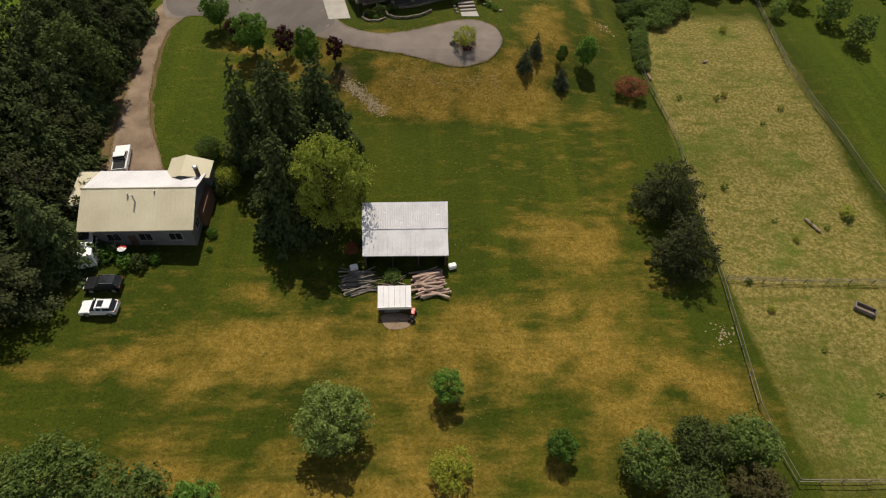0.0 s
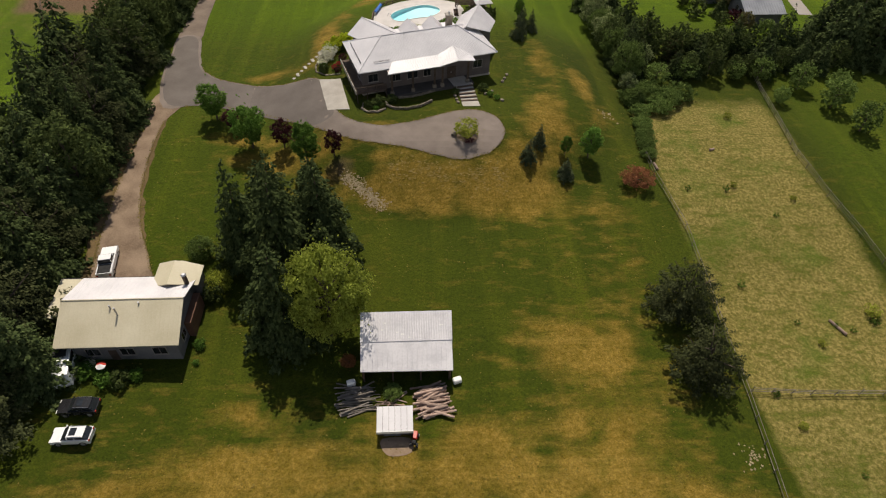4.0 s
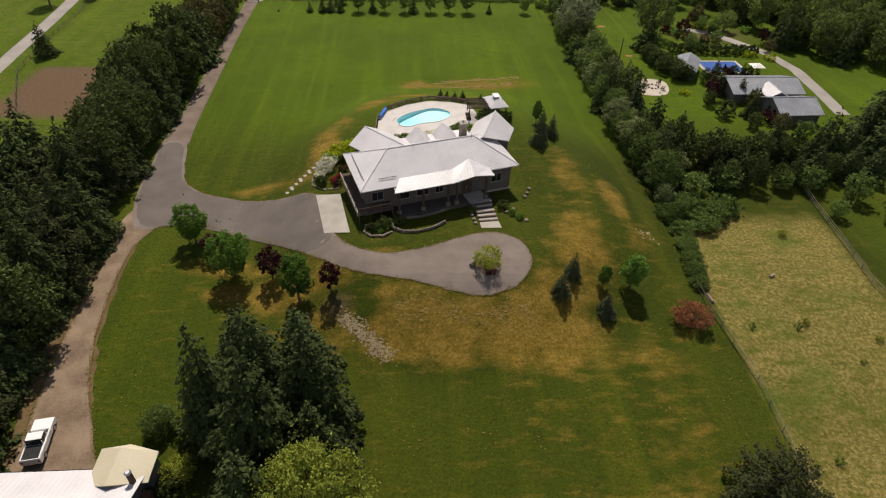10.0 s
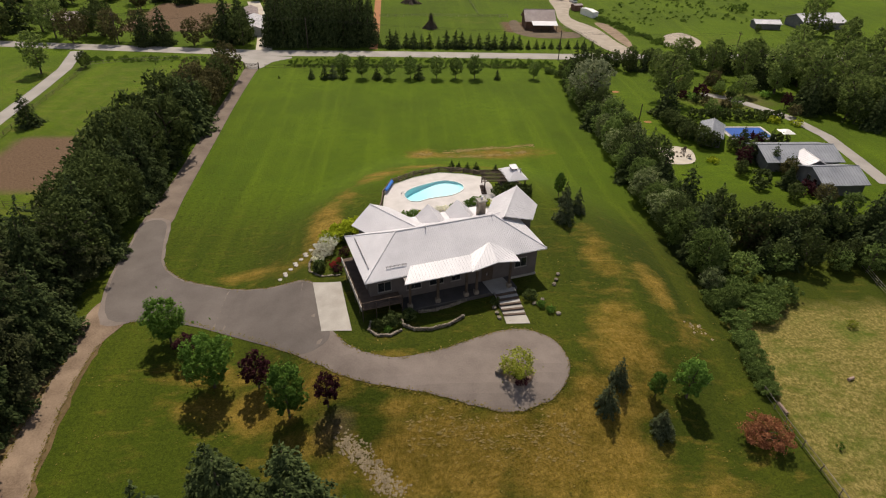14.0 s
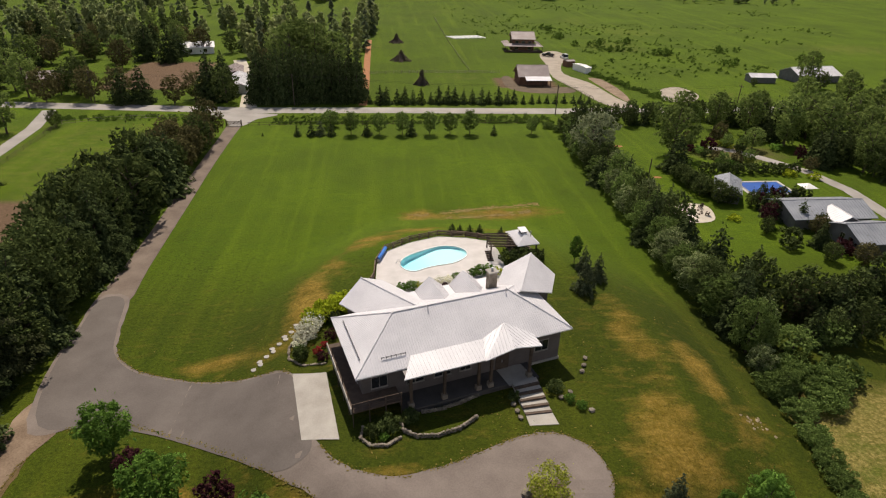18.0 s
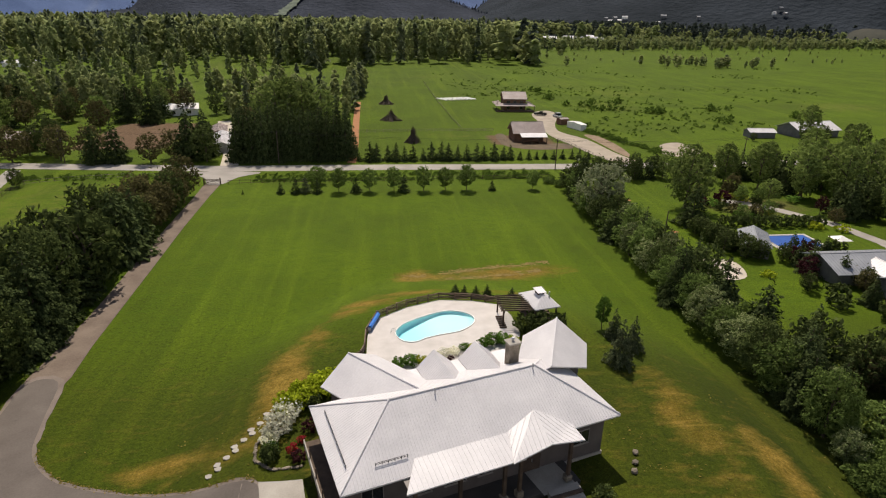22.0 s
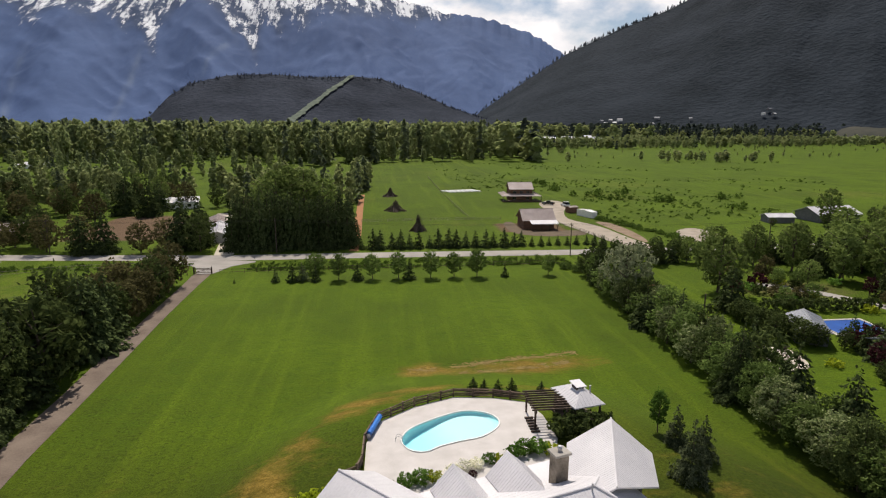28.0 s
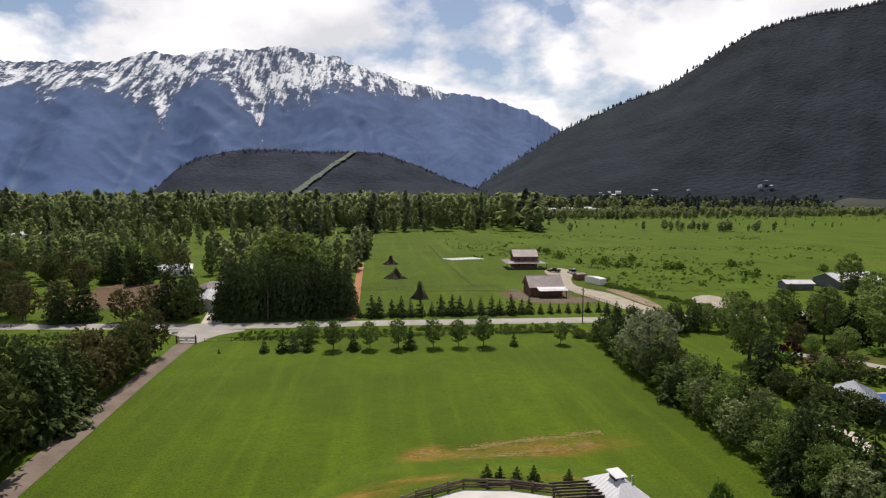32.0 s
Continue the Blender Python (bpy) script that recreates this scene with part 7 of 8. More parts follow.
for k, x, y, s in (("shrub", 0.2, 46.4, 1.0), ("shrub", 1.4, 46.7, 1.0), ("shrub_yellow", 2.5, 47.0, 0.8), ("shrub_white", 4.2, 47.6, 0.6), ("shrub_white", 5.4, 48.0, 0.65), ("shrub_white", 6.5, 48.5, 0.6), ("shrub", 7.8, 49.0, 0.8), ("shrub_yellow", 8.7, 49.2, 0.7), ("shrub", 10.2, 49.8, 1.0), ("shrub", 11.4, 50.2, 1.15), ("shrub", 12.6, 50.4, 1.15), ("shrub_yellow", 13.8, 50.2, 0.9), ("shrub_plum", 6.0, 47.2, 0.45)):
    q_ob = plant(k, x, y, s, s, x * 2, group="shrubs by the pool")
    q_ob.location.z = DECK_Z - 0.02
for x, y, s in ((15.9, 53.4, 1.25), (17.4, 53.9, 1.35), (19.0, 53.4, 1.25), (20.4, 54.0, 1.05), (17.0, 52.0, 1.15)):
    plant("shrub_dark", x, y, s * 1.05, s, x, "large dark purple-green shrub behind the house", "dark shrubs")
for x, y, s in ((8.6, 63.6, 0.5), (9.9, 63.8, 0.42), (11.4, 63.3, 0.45), (12.9, 62.8, 0.52), (16.6, 63.6, 0.4)):
    plant("young", x, y, s, s * 1.2, x, "little spruce planted behind the pool fence", "little spruces")
for k, x, y, s in (("maple_b", 25.9, 53.6, 0.8), ("blue", 26.3, 50.8, 1.05), ("blue", 27.6, 48.2, 1.1), ("blue", 24.8, 45.2, 1.4)):
    plant(k, x, y, s, s * 0.72, x, group="spruces beside the house")


# ---- lower house ----
def lower_house():
    base = -1.2
    ob = thing("house", pose(-29.8, -18.1, base), "low house with a cream ribbed metal roof", "house")
    part("wall", boxed(-5.6, 5.9, -4.2, 4.6, -0.4, 3.7), SIDING_GREY, ob)
    bm = bmesh.new()
    for x in (-5.6, 5.9):
        bm.faces.new([bm.verts.new(p) for p in ((x, -4.2, 3.6), (x, 4.6, 3.9), (x, 0.0, 5.7))])
    part("gable", bm, SIDING_GREY, ob)
    f, k, r = 3.75, 4.15, 6.05
    roof_plane(ob, [(-7.0, -4.9, f), (6.6, -4.9, f), (6.6, 0, r), (-7.0, 0, r)], TIN_CREAM, 0.5, 0.015)
    roof_plane(ob, [(6.6, 5.0, k), (-7.0, 5.0, k), (-7.0, 0.004, r), (6.6, 0.004, r)], TIN_WHITE, 0.5, 0.025)
    roof_plane(ob, [(-9.6, -0.7, 3.75), (-7.0, -0.7, 3.75), (-7.0, 4.95, 4.1), (-9.6, 4.95, 4.1)], TIN_CREAM, 0.5, 0.015)
    ridge_cap(ob, (-7.0, 0, r), (6.6, 0, r), TIN_CREAM)
    part("gutter", boxed(-9.4, 2.2, 5.0, 5.1, k - 0.16, k - 0.02), RUBBER, ob)
    for y in (-0.3, 4.6):
        part("carport_post", boxed(-9.4, -9.25, y - 0.08, y + 0.08, -0.3, 4.0), TIMBER, ob)
    wing = part("wing", boxed(1.9, 6.6, 4.5, 6.6, -0.4, 4.2), SIDING_GREY, ob)
    for poly in ([(1.5, 7.1, 4.3), (1.5, 3.2, 4.3), (4.0, 2.4, 5.75), (4.0, 6.2, 5.75)], [(7.0, 3.4, 4.3), (7.0, 6.6, 4.3), (4.0, 6.2, 5.75), (4.0, 2.4, 5.75)], [(7.0, 6.6, 4.3), (4.1, 7.5, 4.3), (1.5, 7.1, 4.3), (4.0, 6.2, 5.75)]):
        for tri in ((poly[0], poly[1], poly[2]), (poly[0], poly[2], poly[3])):
            sheet, ribs = metal_roof(tri, 0.5, 0.02)
            part("roof_plane", sheet, TIN_CREAM, wing)
    bm = bmesh.new()
    bar(bm, (5.9, 3.2, 4.2), (5.9, 3.2, 6.4), 0.28, 0.28, 10)
    ch = part("chimney", bm, TIMBER, ob, "dark round chimney")
    bm = bmesh.new()
    bar(bm, (5.9, 3.2, 6.4), (5.9, 3.2, 6.55), 0.34, 0.2, 10)
    part("cap", bm, STEEL, ch)
    for x, y in ((-1.4, -0.9), (-0.5, -1.6), (1.7, -0.5)):
        bm = bmesh.new()
        bar(bm, (x, y, 5.0), (x, y, 6.1 + 0.4 * (x == -0.5)), 0.1, 0.1, 8)
        part("vent_pipe", bm, STEEL, ob)
    for x in (-3.6, 0.2, 3.8):
        window_unit(ob, x, -4.2, 1.2, 1.5, 1.2, 0)
    for y in (-2.0, 2.0):
        window_unit(ob, 5.9, y, 1.2, 1.2, 1.2, 1)
    part("door", boxed(-1.9, -1.0, -4.27, -4.2, 0.05, 2.1), TIMBER, ob)
    part("lean_to", boxed(5.9, 6.7, -1.0, 3.6, -0.3, 2.6), SIDING_BROWN, ob)


lower_house()
for k, x, y, s in (("shrub", -33.6, -24.4, 1.3), ("shrub", -31.4, -25.2, 1.4), ("shrub_dark", -29.8, -25.4, 1.0), ("shrub", -28.4, -24.8, 1.0), ("shrub", -34.6, -23.8, 1.0), ("shrub_white", -33.9, -23.2, 0.6), ("shrub", -22.4, -20.6, 0.9), ("shrub_dark", -22.3, -13.2, 1.3), ("pale", -21.6, -12.0, 0.95), ("shrub", -22.3, -23, 0.5)):
    plant(k, x, y, s, s, x, group="shrubs by the lower house")
ob = thing("garden_parasol", pose(-31.8, -24.3, ground_z(-31.8, -24.3)), "small red and white garden parasol", "parasol")
bm = bmesh.new()
bar(bm, (0, 0, -0.1), (0, 0, 1.9), 0.03)
part("pole", bm, STEEL, ob)
for half, m_ in ((0, PAINT_RED), (1, TRIM_WHITE)):
    bm = bmesh.new()
    tip = bm.verts.new((0, 0, 2.15))
    ring = [bm.verts.new((0.55 * math.cos(math.pi * (k / 6 + half)), 0.55 * math.sin(math.pi * (k / 6 + half)), 1.85)) for k in range(7)]
    for k in range(6):
        bm.faces.new((ring[k], ring[k + 1], tip))
    part("canopy", bm, m_, ob)


# ---- vehicles ----
def car_body(profile, width):
    """A body from its side profile (x, z), pulled in a little towards its sides."""
    bm = bmesh.new()
    order = [(-width / 2, 0.97), (-width / 2 + 0.1, 1.0), (width / 2 - 0.1, 1.0), (width / 2, 0.97)]
    loops = []
    mid = sum(p[1] for p in profile) / len(profile)
    for y, k in order:
        loops.append([bm.verts.new((p[0] * (0.99 if k < 1 else 1), y, mid + (p[1] - mid) * k)) for p in profile])
    n = len(profile)
    for a, b in zip(loops, loops[1:]):
        for i in range(n):
            j = (i + 1) % n
            bm.faces.new((a[i], a[j], b[j], b[i]))
    bm.faces.new(loops[0])
    bm.faces.new(loops[-1][::-1])
    bmesh.ops.recalc_face_normals(bm, faces=bm.faces[:])
    return bm


def wheels(ob, xs, half, r=0.36):
    for x in xs:
        for s in (-1, 1):
            bm = bmesh.new()
            bar(bm, (x, s * (half - 0.22), r), (x, s * (half + 0.01), r), r, None, 16)
            w = part("wheel", bm, RUBBER, ob)
            bm = bmesh.new()
            bar(bm, (x, s * (half + 0.01), r), (x, s * (half + 0.025), r), r * 0.62, None, 12)
            part("rim", bm, STEEL, w)


def passenger_car(name, x, y, turn, paint, label, category, pickup=False, length=4.6, width=1.86, height=1.62):
    ob = thing(name, pose(x, y, ground_z(x, y) + 0.01, 0, 0, turn), label, category)
    l, w, h = length / 2, width, height
    if pickup:
        body = [(-l, 0.45), (l, 0.45), (l, 0.95), (l - 0.15, 1.08), (l * 0.42, 1.14), (-l + 0.02, 1.14), (-l, 0.9)]
        cab = [(l * 0.42, 1.12), (l * 0.15, h - 0.02), (-l * 0.22, h), (-l * 0.30, 1.12)]
    else:
        body = [(-l, 0.4), (l, 0.4), (l, 0.75), (l - 0.12, 0.95), (l * 0.45, 1.06), (-l + 0.25, 1.1), (-l, 0.95)]
        cab = [(l * 0.42, 1.04), (l * 0.10, h - 0.06), (-l * 0.35, h), (-l * 0.78, h - 0.10), (-l * 0.96, 1.06)]
    part("body", car_body(body, w), paint, ob)
    gl = part("glasshouse", car_body(cab, w * 0.86), GLASS_DARK, ob)
    x0, x1 = (-l * 0.24, l * 0.13) if pickup else (-l * 0.76, l * 0.08)
    roof = part("roof", boxed(x0, x1, -w * 0.40, w * 0.40, h - 0.05, h + 0.04, bevel=0.03), paint, ob)
    if pickup:
        part("bed_liner", boxed(-l + 0.12, -l * 0.33, -w * 0.42, w * 0.42, 1.10, 1.165), RUBBER, ob)
        for s in (-1, 1):
            part("bed_side", boxed(-l + 0.05, -l * 0.33, s * w * 0.45 - 0.06, s * w * 0.45 + 0.06, 1.1, 1.26, bevel=0.02), paint, ob)
        part("tailgate", boxed(-l + 0.02, -l + 0.12, -w * 0.45, w * 0.45, 1.0, 1.26, bevel=0.02), paint, ob)
    else:
        part("sunroof", boxed(-l * 0.35, -l * 0.02, -w * 0.26, w * 0.26, h + 0.025, h + 0.046), GLASS_DARK, roof)
        for s in (-1, 1):
            bm = bmesh.new()
            bar(bm, (-l * 0.72, s * w * 0.37, h + 0.07), (l * 0.04, s * w * 0.37, h + 0.07), 0.02)
            part("roof_rail", bm, STEEL, roof)
    for s in (-1, 1):
        for px in (l * 0.12 if pickup else l * 0.02, -l * 0.32):
            part("pillar", boxed(px - 0.05, px + 0.05, s * w * 0.43 - 0.025, s * w * 0.43 + 0.015, 1.05, h - 0.04), paint, gl)
        part("headlight", boxed(l - 0.1, l + 0.015, s * w * 0.36 - 0.2, s * w * 0.36 + 0.2, 0.72, 0.88, bevel=0.02), TRIM_WHITE, ob)
        part("tail_light", boxed(-l - 0.015, -l + 0.1, s * w * 0.4 - 0.12, s * w * 0.4 + 0.12, 0.75, 0.98, bevel=0.02), PAINT_RED, ob)
        part("mirror", boxed(l * 0.3, l * 0.36, s * w * 0.5 - 0.02, s * w * 0.5 + 0.14 * (s > 0) + 0.02, 1.05, 1.2, bevel=0.02) if s > 0 else boxed(l * 0.3, l * 0.36, s * w * 0.5 - 0.16, s * w * 0.5 + 0.02, 1.05, 1.2, bevel=0.02), paint, ob)
    part("bumper", boxed(l - 0.05, l + 0.06, -w * 0.45, w * 0.45, 0.42, 0.62, bevel=0.03), RUBBER, ob)
    part("grille", boxed(l - 0.02, l + 0.02, -w * 0.25, w * 0.25, 0.64, 0.86), RUBBER, ob)
    wheels(ob, (l * 0.62, -l * 0.62), w / 2, 0.37)
    return ob


passenger_car("pickup_truck", -36.6, -8.0, 99, PAINT_WHITE, "white crew-cab pickup truck parked on the gravel lane", "truck", True, 5.2, 1.9, 1.78)
passenger_car("suv", -32.5, -32.0, 180, PAINT_WHITE, "white sport utility car parked on the grass", "car", False, 4.0, 1.66, 1.5)
passenger_car("suv", -33.0, -28.7, 180, PAINT_BLACK, "black car parked on the grass under the trees", "car", False, 4.1, 1.7, 1.55)
ob = thing("camper_van", pose(-36.3, -23.6, ground_z(-36.3, -23.6) + 0.01, 0, 0, 105), "white camper van parked beside the lower house", "van")
part("body", car_body([(-2.6, 0.4), (2.6, 0.4), (2.7, 1.1), (2.0, 2.2), (-2.4, 2.3), (-2.65, 1.2)], 2.0), PAINT_WHITE, ob)
part("windscreen", slab(bmesh.new(), [(2.69, -0.8, 1.25), (2.69, 0.8, 1.25), (2.16, 0.8, 2.15), (2.16, -0.8, 2.15)], 0.04), GLASS_DARK, ob)
for s in (-1, 1):
    part("side_window", boxed(-1.8, 1.2, s * 1.0 - 0.02, s * 1.0 + 0.02, 1.4, 2.0), GLASS_DARK, ob)
part("roof_vent", boxed(-0.9, -0.3, -0.3, 0.3, 2.36, 2.55, bevel=0.04), TRIM_WHITE, ob)
part("roof_rack", boxed(0.1, 1.5, -0.7, 0.7, 2.38, 2.46), RUBBER, ob)
wheels(ob, (1.7, -1.7), 1.0)


# ---- shed and woodyard ----
def pole_shed():
    base = -1.75
    ob = thing("pole_shed", pose(2.2, -23.0, base), "open-fronted pole shed with a weathered galvanised roof", "shed")
    f, k = 2.6, 5.4
    roof_plane(ob, [(-5.2, -3.15, f), (5.25, -3.3, f), (5.25, -0.05, (f + k) / 2), (-5.2, -0.05, (f + k) / 2)], TIN_OLD, 0.56, 0.035)
    roof_plane(ob, [(-5.25, -0.15, (f + k) / 2 + 0.03), (5.3, -0.15, (f + k) / 2 + 0.03), (5.35, 3.05, k), (-5.25, 3.05, k)], TIN_OLD, 0.28, 0.05)
    q = random.Random(3)
    for x, y in ((-1.2, 0.7), (-0.6, 0.5), (0.2, 0.15), (-2.9, 1.0), (-2.6, 1.7), (3.8, 1.4)):
        z = f + (k - f) * (y + 3.1) / 6.2 + 0.09
        part("roof_patch", slab(bmesh.new(), [(x, y, z), (x + q.uniform(0.2, 0.6), y, z), (x + q.uniform(0.2, 0.6), y + 0.16, z + 0.08), (x, y + 0.16, z + 0.08)], 0.02), TRIM_WHITE, ob)
    part("back_wall", boxed(-5.0, 5.0, 2.6, 2.7, -0.3, 4.9), SIDING_BROWN, ob)
    for x in (-5.0, 5.0):
        bm = bmesh.new()
        v = [bm.verts.new((x + d, y, z)) for d in (-0.05, 0.05) for y, z in ((-2.9, -0.3), (2.6, -0.3), (2.6, 4.9), (-2.9, 2.5))]
        bm.faces.new(v[:4][::-1])
        bm.faces.new(v[4:])
        for i in range(4):
            j = (i + 1) % 4
            bm.faces.new((v[i], v[j], v[4 + j], v[4 + i]))
        part("side_wall", bm, SIDING_BROWN, ob)
    for x in (-4.9, -1.6, 1.6, 4.9):
        part("post", boxed(x - 0.09, x + 0.09, -2.95, -2.77, -0.3, 2.5), TIMBER, ob)
    part("header", boxed(-5.1, 5.1, -3.0, -2.78, 2.2, 2.45), TIMBER, ob)


pole_shed()


def small_shed():
    ob = thing("tool_shed", pose(0.85, -31.6, -2.0), "small shed with a white panelled lean-to roof", "shed")
    part("wall", boxed(-1.7, 1.7, -1.0, 1.1, -0.2, 1.75), TIMBER, ob)
    for i in range(6):
        x = -1.95 + 0.65 * i
        part("roof_panel", slab(bmesh.new(), [(x + 0.015, -1.35, 1.95), (x + 0.635, -1.35, 1.95), (x + 0.635, 1.35, 2.35), (x + 0.015, 1.35, 2.35)], 0.06), TIN_WHITE, ob)
    part("fascia", boxed(-1.97, 1.97, -1.42, -1.36, 1.5, 1.97), TRIM_WHITE, ob)
    part("door", boxed(-1.2, 0.6, -1.06, -1.0, 0.0, 1.5), SIDING_GREY, ob)


small_shed()
ob = thing("garden_tractor", pose(2.9, -33.4, ground_z(2.9, -33.4), 0, 0, 80), "small red garden tractor beside the shed", "tractor")
part("hood", boxed(0.0, 0.9, -0.25, 0.25, 0.35, 0.75, bevel=0.06), PAINT_RED, ob)
part("seat", boxed(-0.6, -0.2, -0.22, 0.22, 0.5, 0.85, bevel=0.06), RUBBER, ob)
wheels(ob, (0.6, -0.5), 0.42, 0.25)
drape("trodden_earth", rounded([(-0.6, -33.0), (2.4, -33.0), (2.6, -34.6), (0.6, -35.0), (-0.4, -34.4)], 3), BARE_EARTH, 0.05, 1.5, "patch of trodden bare earth", "ground patch")


def log_pile(name, label, x, y, turn, count, length, spread_x, spread_y, r0, r1, seed, material=LOGWOOD, fan=0.25, layers=3):
    q = random.Random(seed)
    ob = thing(name, pose(x, y, ground_z(x, y), 0, 0, turn), label, "log pile")
    for i in range(count):
        layer = int(layers * q.random() ** 1.4)
        r = q.uniform(r0, r1)
        l = length * q.uniform(0.55, 1.1)
        cx, cy, a = q.uniform(-spread_x, spread_x), spread_y * (2 * (i + 0.5) / count - 1) * (1 - 0.18 * layer), q.gauss(0, fan)
        z = r + layer * (r0 + r1) * 0.85
        bm = bmesh.new()
        bar(bm, (cx - math.cos(a) * l / 2, cy - math.sin(a) * l / 2, z), (cx + math.cos(a) * l / 2, cy + math.sin(a) * l / 2, z + q.uniform(-0.05, 0.1)), r, r * 0.85, 8)
        part("log", bm, material, ob)


log_pile("log_pile", "loose pile of pale peeled logs on the grass", 5.0, -28.8, 12, 46, 3.8, 0.5, 2.2, 0.09, 0.19, 5)
log_pile("lumber_pile", "stack of grey weathered poles and boards", -3.4, -28.2, 8, 44, 4.0, 0.7, 1.9, 0.05, 0.12, 6, RAILWOOD, 0.18)
log_pile("lumber_pile", "few pale boards lying in the grass", 0.6, -28.9, 20, 12, 2.4, 1.0, 1.0, 0.05, 0.09, 8, LOGWOOD, 0.5, 1)
plant("bramble", 0.6, -27.6, 0.5, 0.55, 0.3, "weeds growing between the log piles")
plant("rust", -4.6, -23.6, 0.7, 0.42, 0.5, "rust-coloured bush at the end of the shed")
for x, y in ((8.0, -26.3), (-4.2, -26.2)):
    part_ob = solo("water_tank", boxed(-0.5, 0.5, -0.35, 0.35, 0, 0.7, bevel=0.12), TRIM_WHITE, pose(x, y, ground_z(x, y), 0, 0, 15), "pale plastic tank beside the pole shed", "tank")

# ---- fences and field things ----
rail_fence([(41.8, 13.5), (42.0, 9.0), (43.6, -2.0), (43.4, -12.0), (42.8, -20.0), (42.2, -28.7), (41.2, -38.0), (40.4, -45.2), (40.6, -50.0), (41.2, -53.4), (46, -53.6), (51, -53.7), (60, -54)], "old leaning rail fence between lawn and pasture", 2, 1.15, 2.9, None, "pasture fences", RAILWOOD, 0.12)
rail_fence([(43.0, -28.4), (50, -28.9), (61.8, -29.4), (72, -30)], "old split-rail cross fence in the pasture", 3, 1.1, 2.8, None, "pasture fences", RAILWOOD, 0.15)
rail_fence([(71.2, 40.0), (70.0, 33.5), (67.6, 13.5), (68.4, 4.0), (69.8, -3.6), (70.6, -12.0), (72.0, -24.0)], "grey split-rail fence along the far pasture edge", 3, 1.2, 2.9, None, "pasture fences", RAILWOOD, 0.1)
rail_fence([(-39.4, 140.4), (-20, 141.0), (0, 141.4), (20, 141.8), (44.5, 142.4)], "low dark rail fence along the big lawn", 2, 1.1, 2.9, None, "field fences", TIMBER, 0.03)
rail_fence([(-60.5, 58.4), (-72, 60.5), (-84.4, 87.0), (-86.8, 110), (-88.2, 132), (-88.8, 142.4)], "dark board fence round the neighbouring paddock", 3, 1.2, 3.6, None, "field fences", TIMBER, 0.03)
rail_fence([(-88.8, 142.6), (-80, 146.0), (-69.0, 148.0), (-50, 148.4)], "rail fence along the road verge", 2, 1.1, 3.4, None, "field fences", RAILWOOD, 0.04)
rail_fence([(-8.5, 208.5), (10, 210.0), (28.7, 210.6), (42.0, 210.4)], "rail fence across the farm paddock", 3, 1.2, 3.2, None, "farm fences", RAILWOOD, 0.03)
rail_fence([(30.6, 211.0), (29.8, 240), (28.8, 300), (28.8, 380)], "long rail fence along the farm field", 2, 1.2, 5.0, None, "farm fences", RAILWOOD, 0.03)
rail_fence([(58.5, 196), (62.0, 190), (64.2, 180), (66.0, 168)], "rail fence beside the farm drive", 3, 1.2, 2.8, None, "farm fences", RAILWOOD, 0.03)
drape("far_lane", ribbon([(-88, 60), (-89.6, 85), (-91.0, 100), (-92.5, 120), (-94.4, 139), (-99, 157)], 3.6), ROADWAY, 0.05, 3.0, "pale gravel lane beyond the paddock", "lane")


def field_gate():
    ob = thing("field_gate", pose(-43.3, 140.5, ground_z(-43.3, 140.5)), "dark timber gate at the end of the drive", "gate")
    for x in (-2.0, 2.0):
        part("gate_post", boxed(x - 0.14, x + 0.14, -0.14, 0.14, -0.3, 1.7, bevel=0.02), TIMBER, ob)
    for z in (0.3, 0.65, 1.0, 1.3):
        part("gate_rail", boxed(-1.85, 1.85, -0.04, 0.04, z - 0.06, z + 0.06), TIMBER, ob)
    bm = bmesh.new()
    plank(bm, (-1.8, 0.06, 0.3), (1.8, 0.06, 1.3), 0.05, 0.1)
    part("gate_brace", bm, TIMBER, ob)


field_gate()
for x, y, a, l in ((58.4, -19.5, 115, 2.6), (53.7, 15.2, 20, 0.9), (42.9, 11.2, 95, 1.6)):
    bm = bmesh.new()
    bar(bm, (-l / 2, 0, 0.18), (l / 2, 0, 0.2), 0.2, 0.17, 9)
    solo("fallen_log", bm, LOGWOOD, pose(x, y, ground_z(x, y), 0, 0, a), "pale bare log lying in the meadow", "log", "fallen logs")
ob = thing("feed_trough", pose(58.8, -33.3, ground_z(58.8, -33.3), 0, 0, -35), "weathered wooden feed trough in the pasture", "trough")
for y in (-0.5, 0.5):
    part("side", boxed(-1.2, 1.2, y - 0.05, y + 0.05, 0.1, 0.6), RAILWOOD, ob)
for x in (-1.15, 1.15):
    part("end", boxed(x - 0.05, x + 0.05, -0.5, 0.5, 0.0, 0.65), RAILWOOD, ob)
part("bottom", boxed(-1.15, 1.15, -0.45, 0.45, 0.08, 0.16), BARE_EARTH, ob)
q = random.Random(44)
rubble([(39.6 + q.gauss(0, 0.9), -36.2 + q.gauss(0, 0.9)) for _ in range(40)], "ash and pale stones of an old fire on the lawn", 45, 0.08, 0.2)


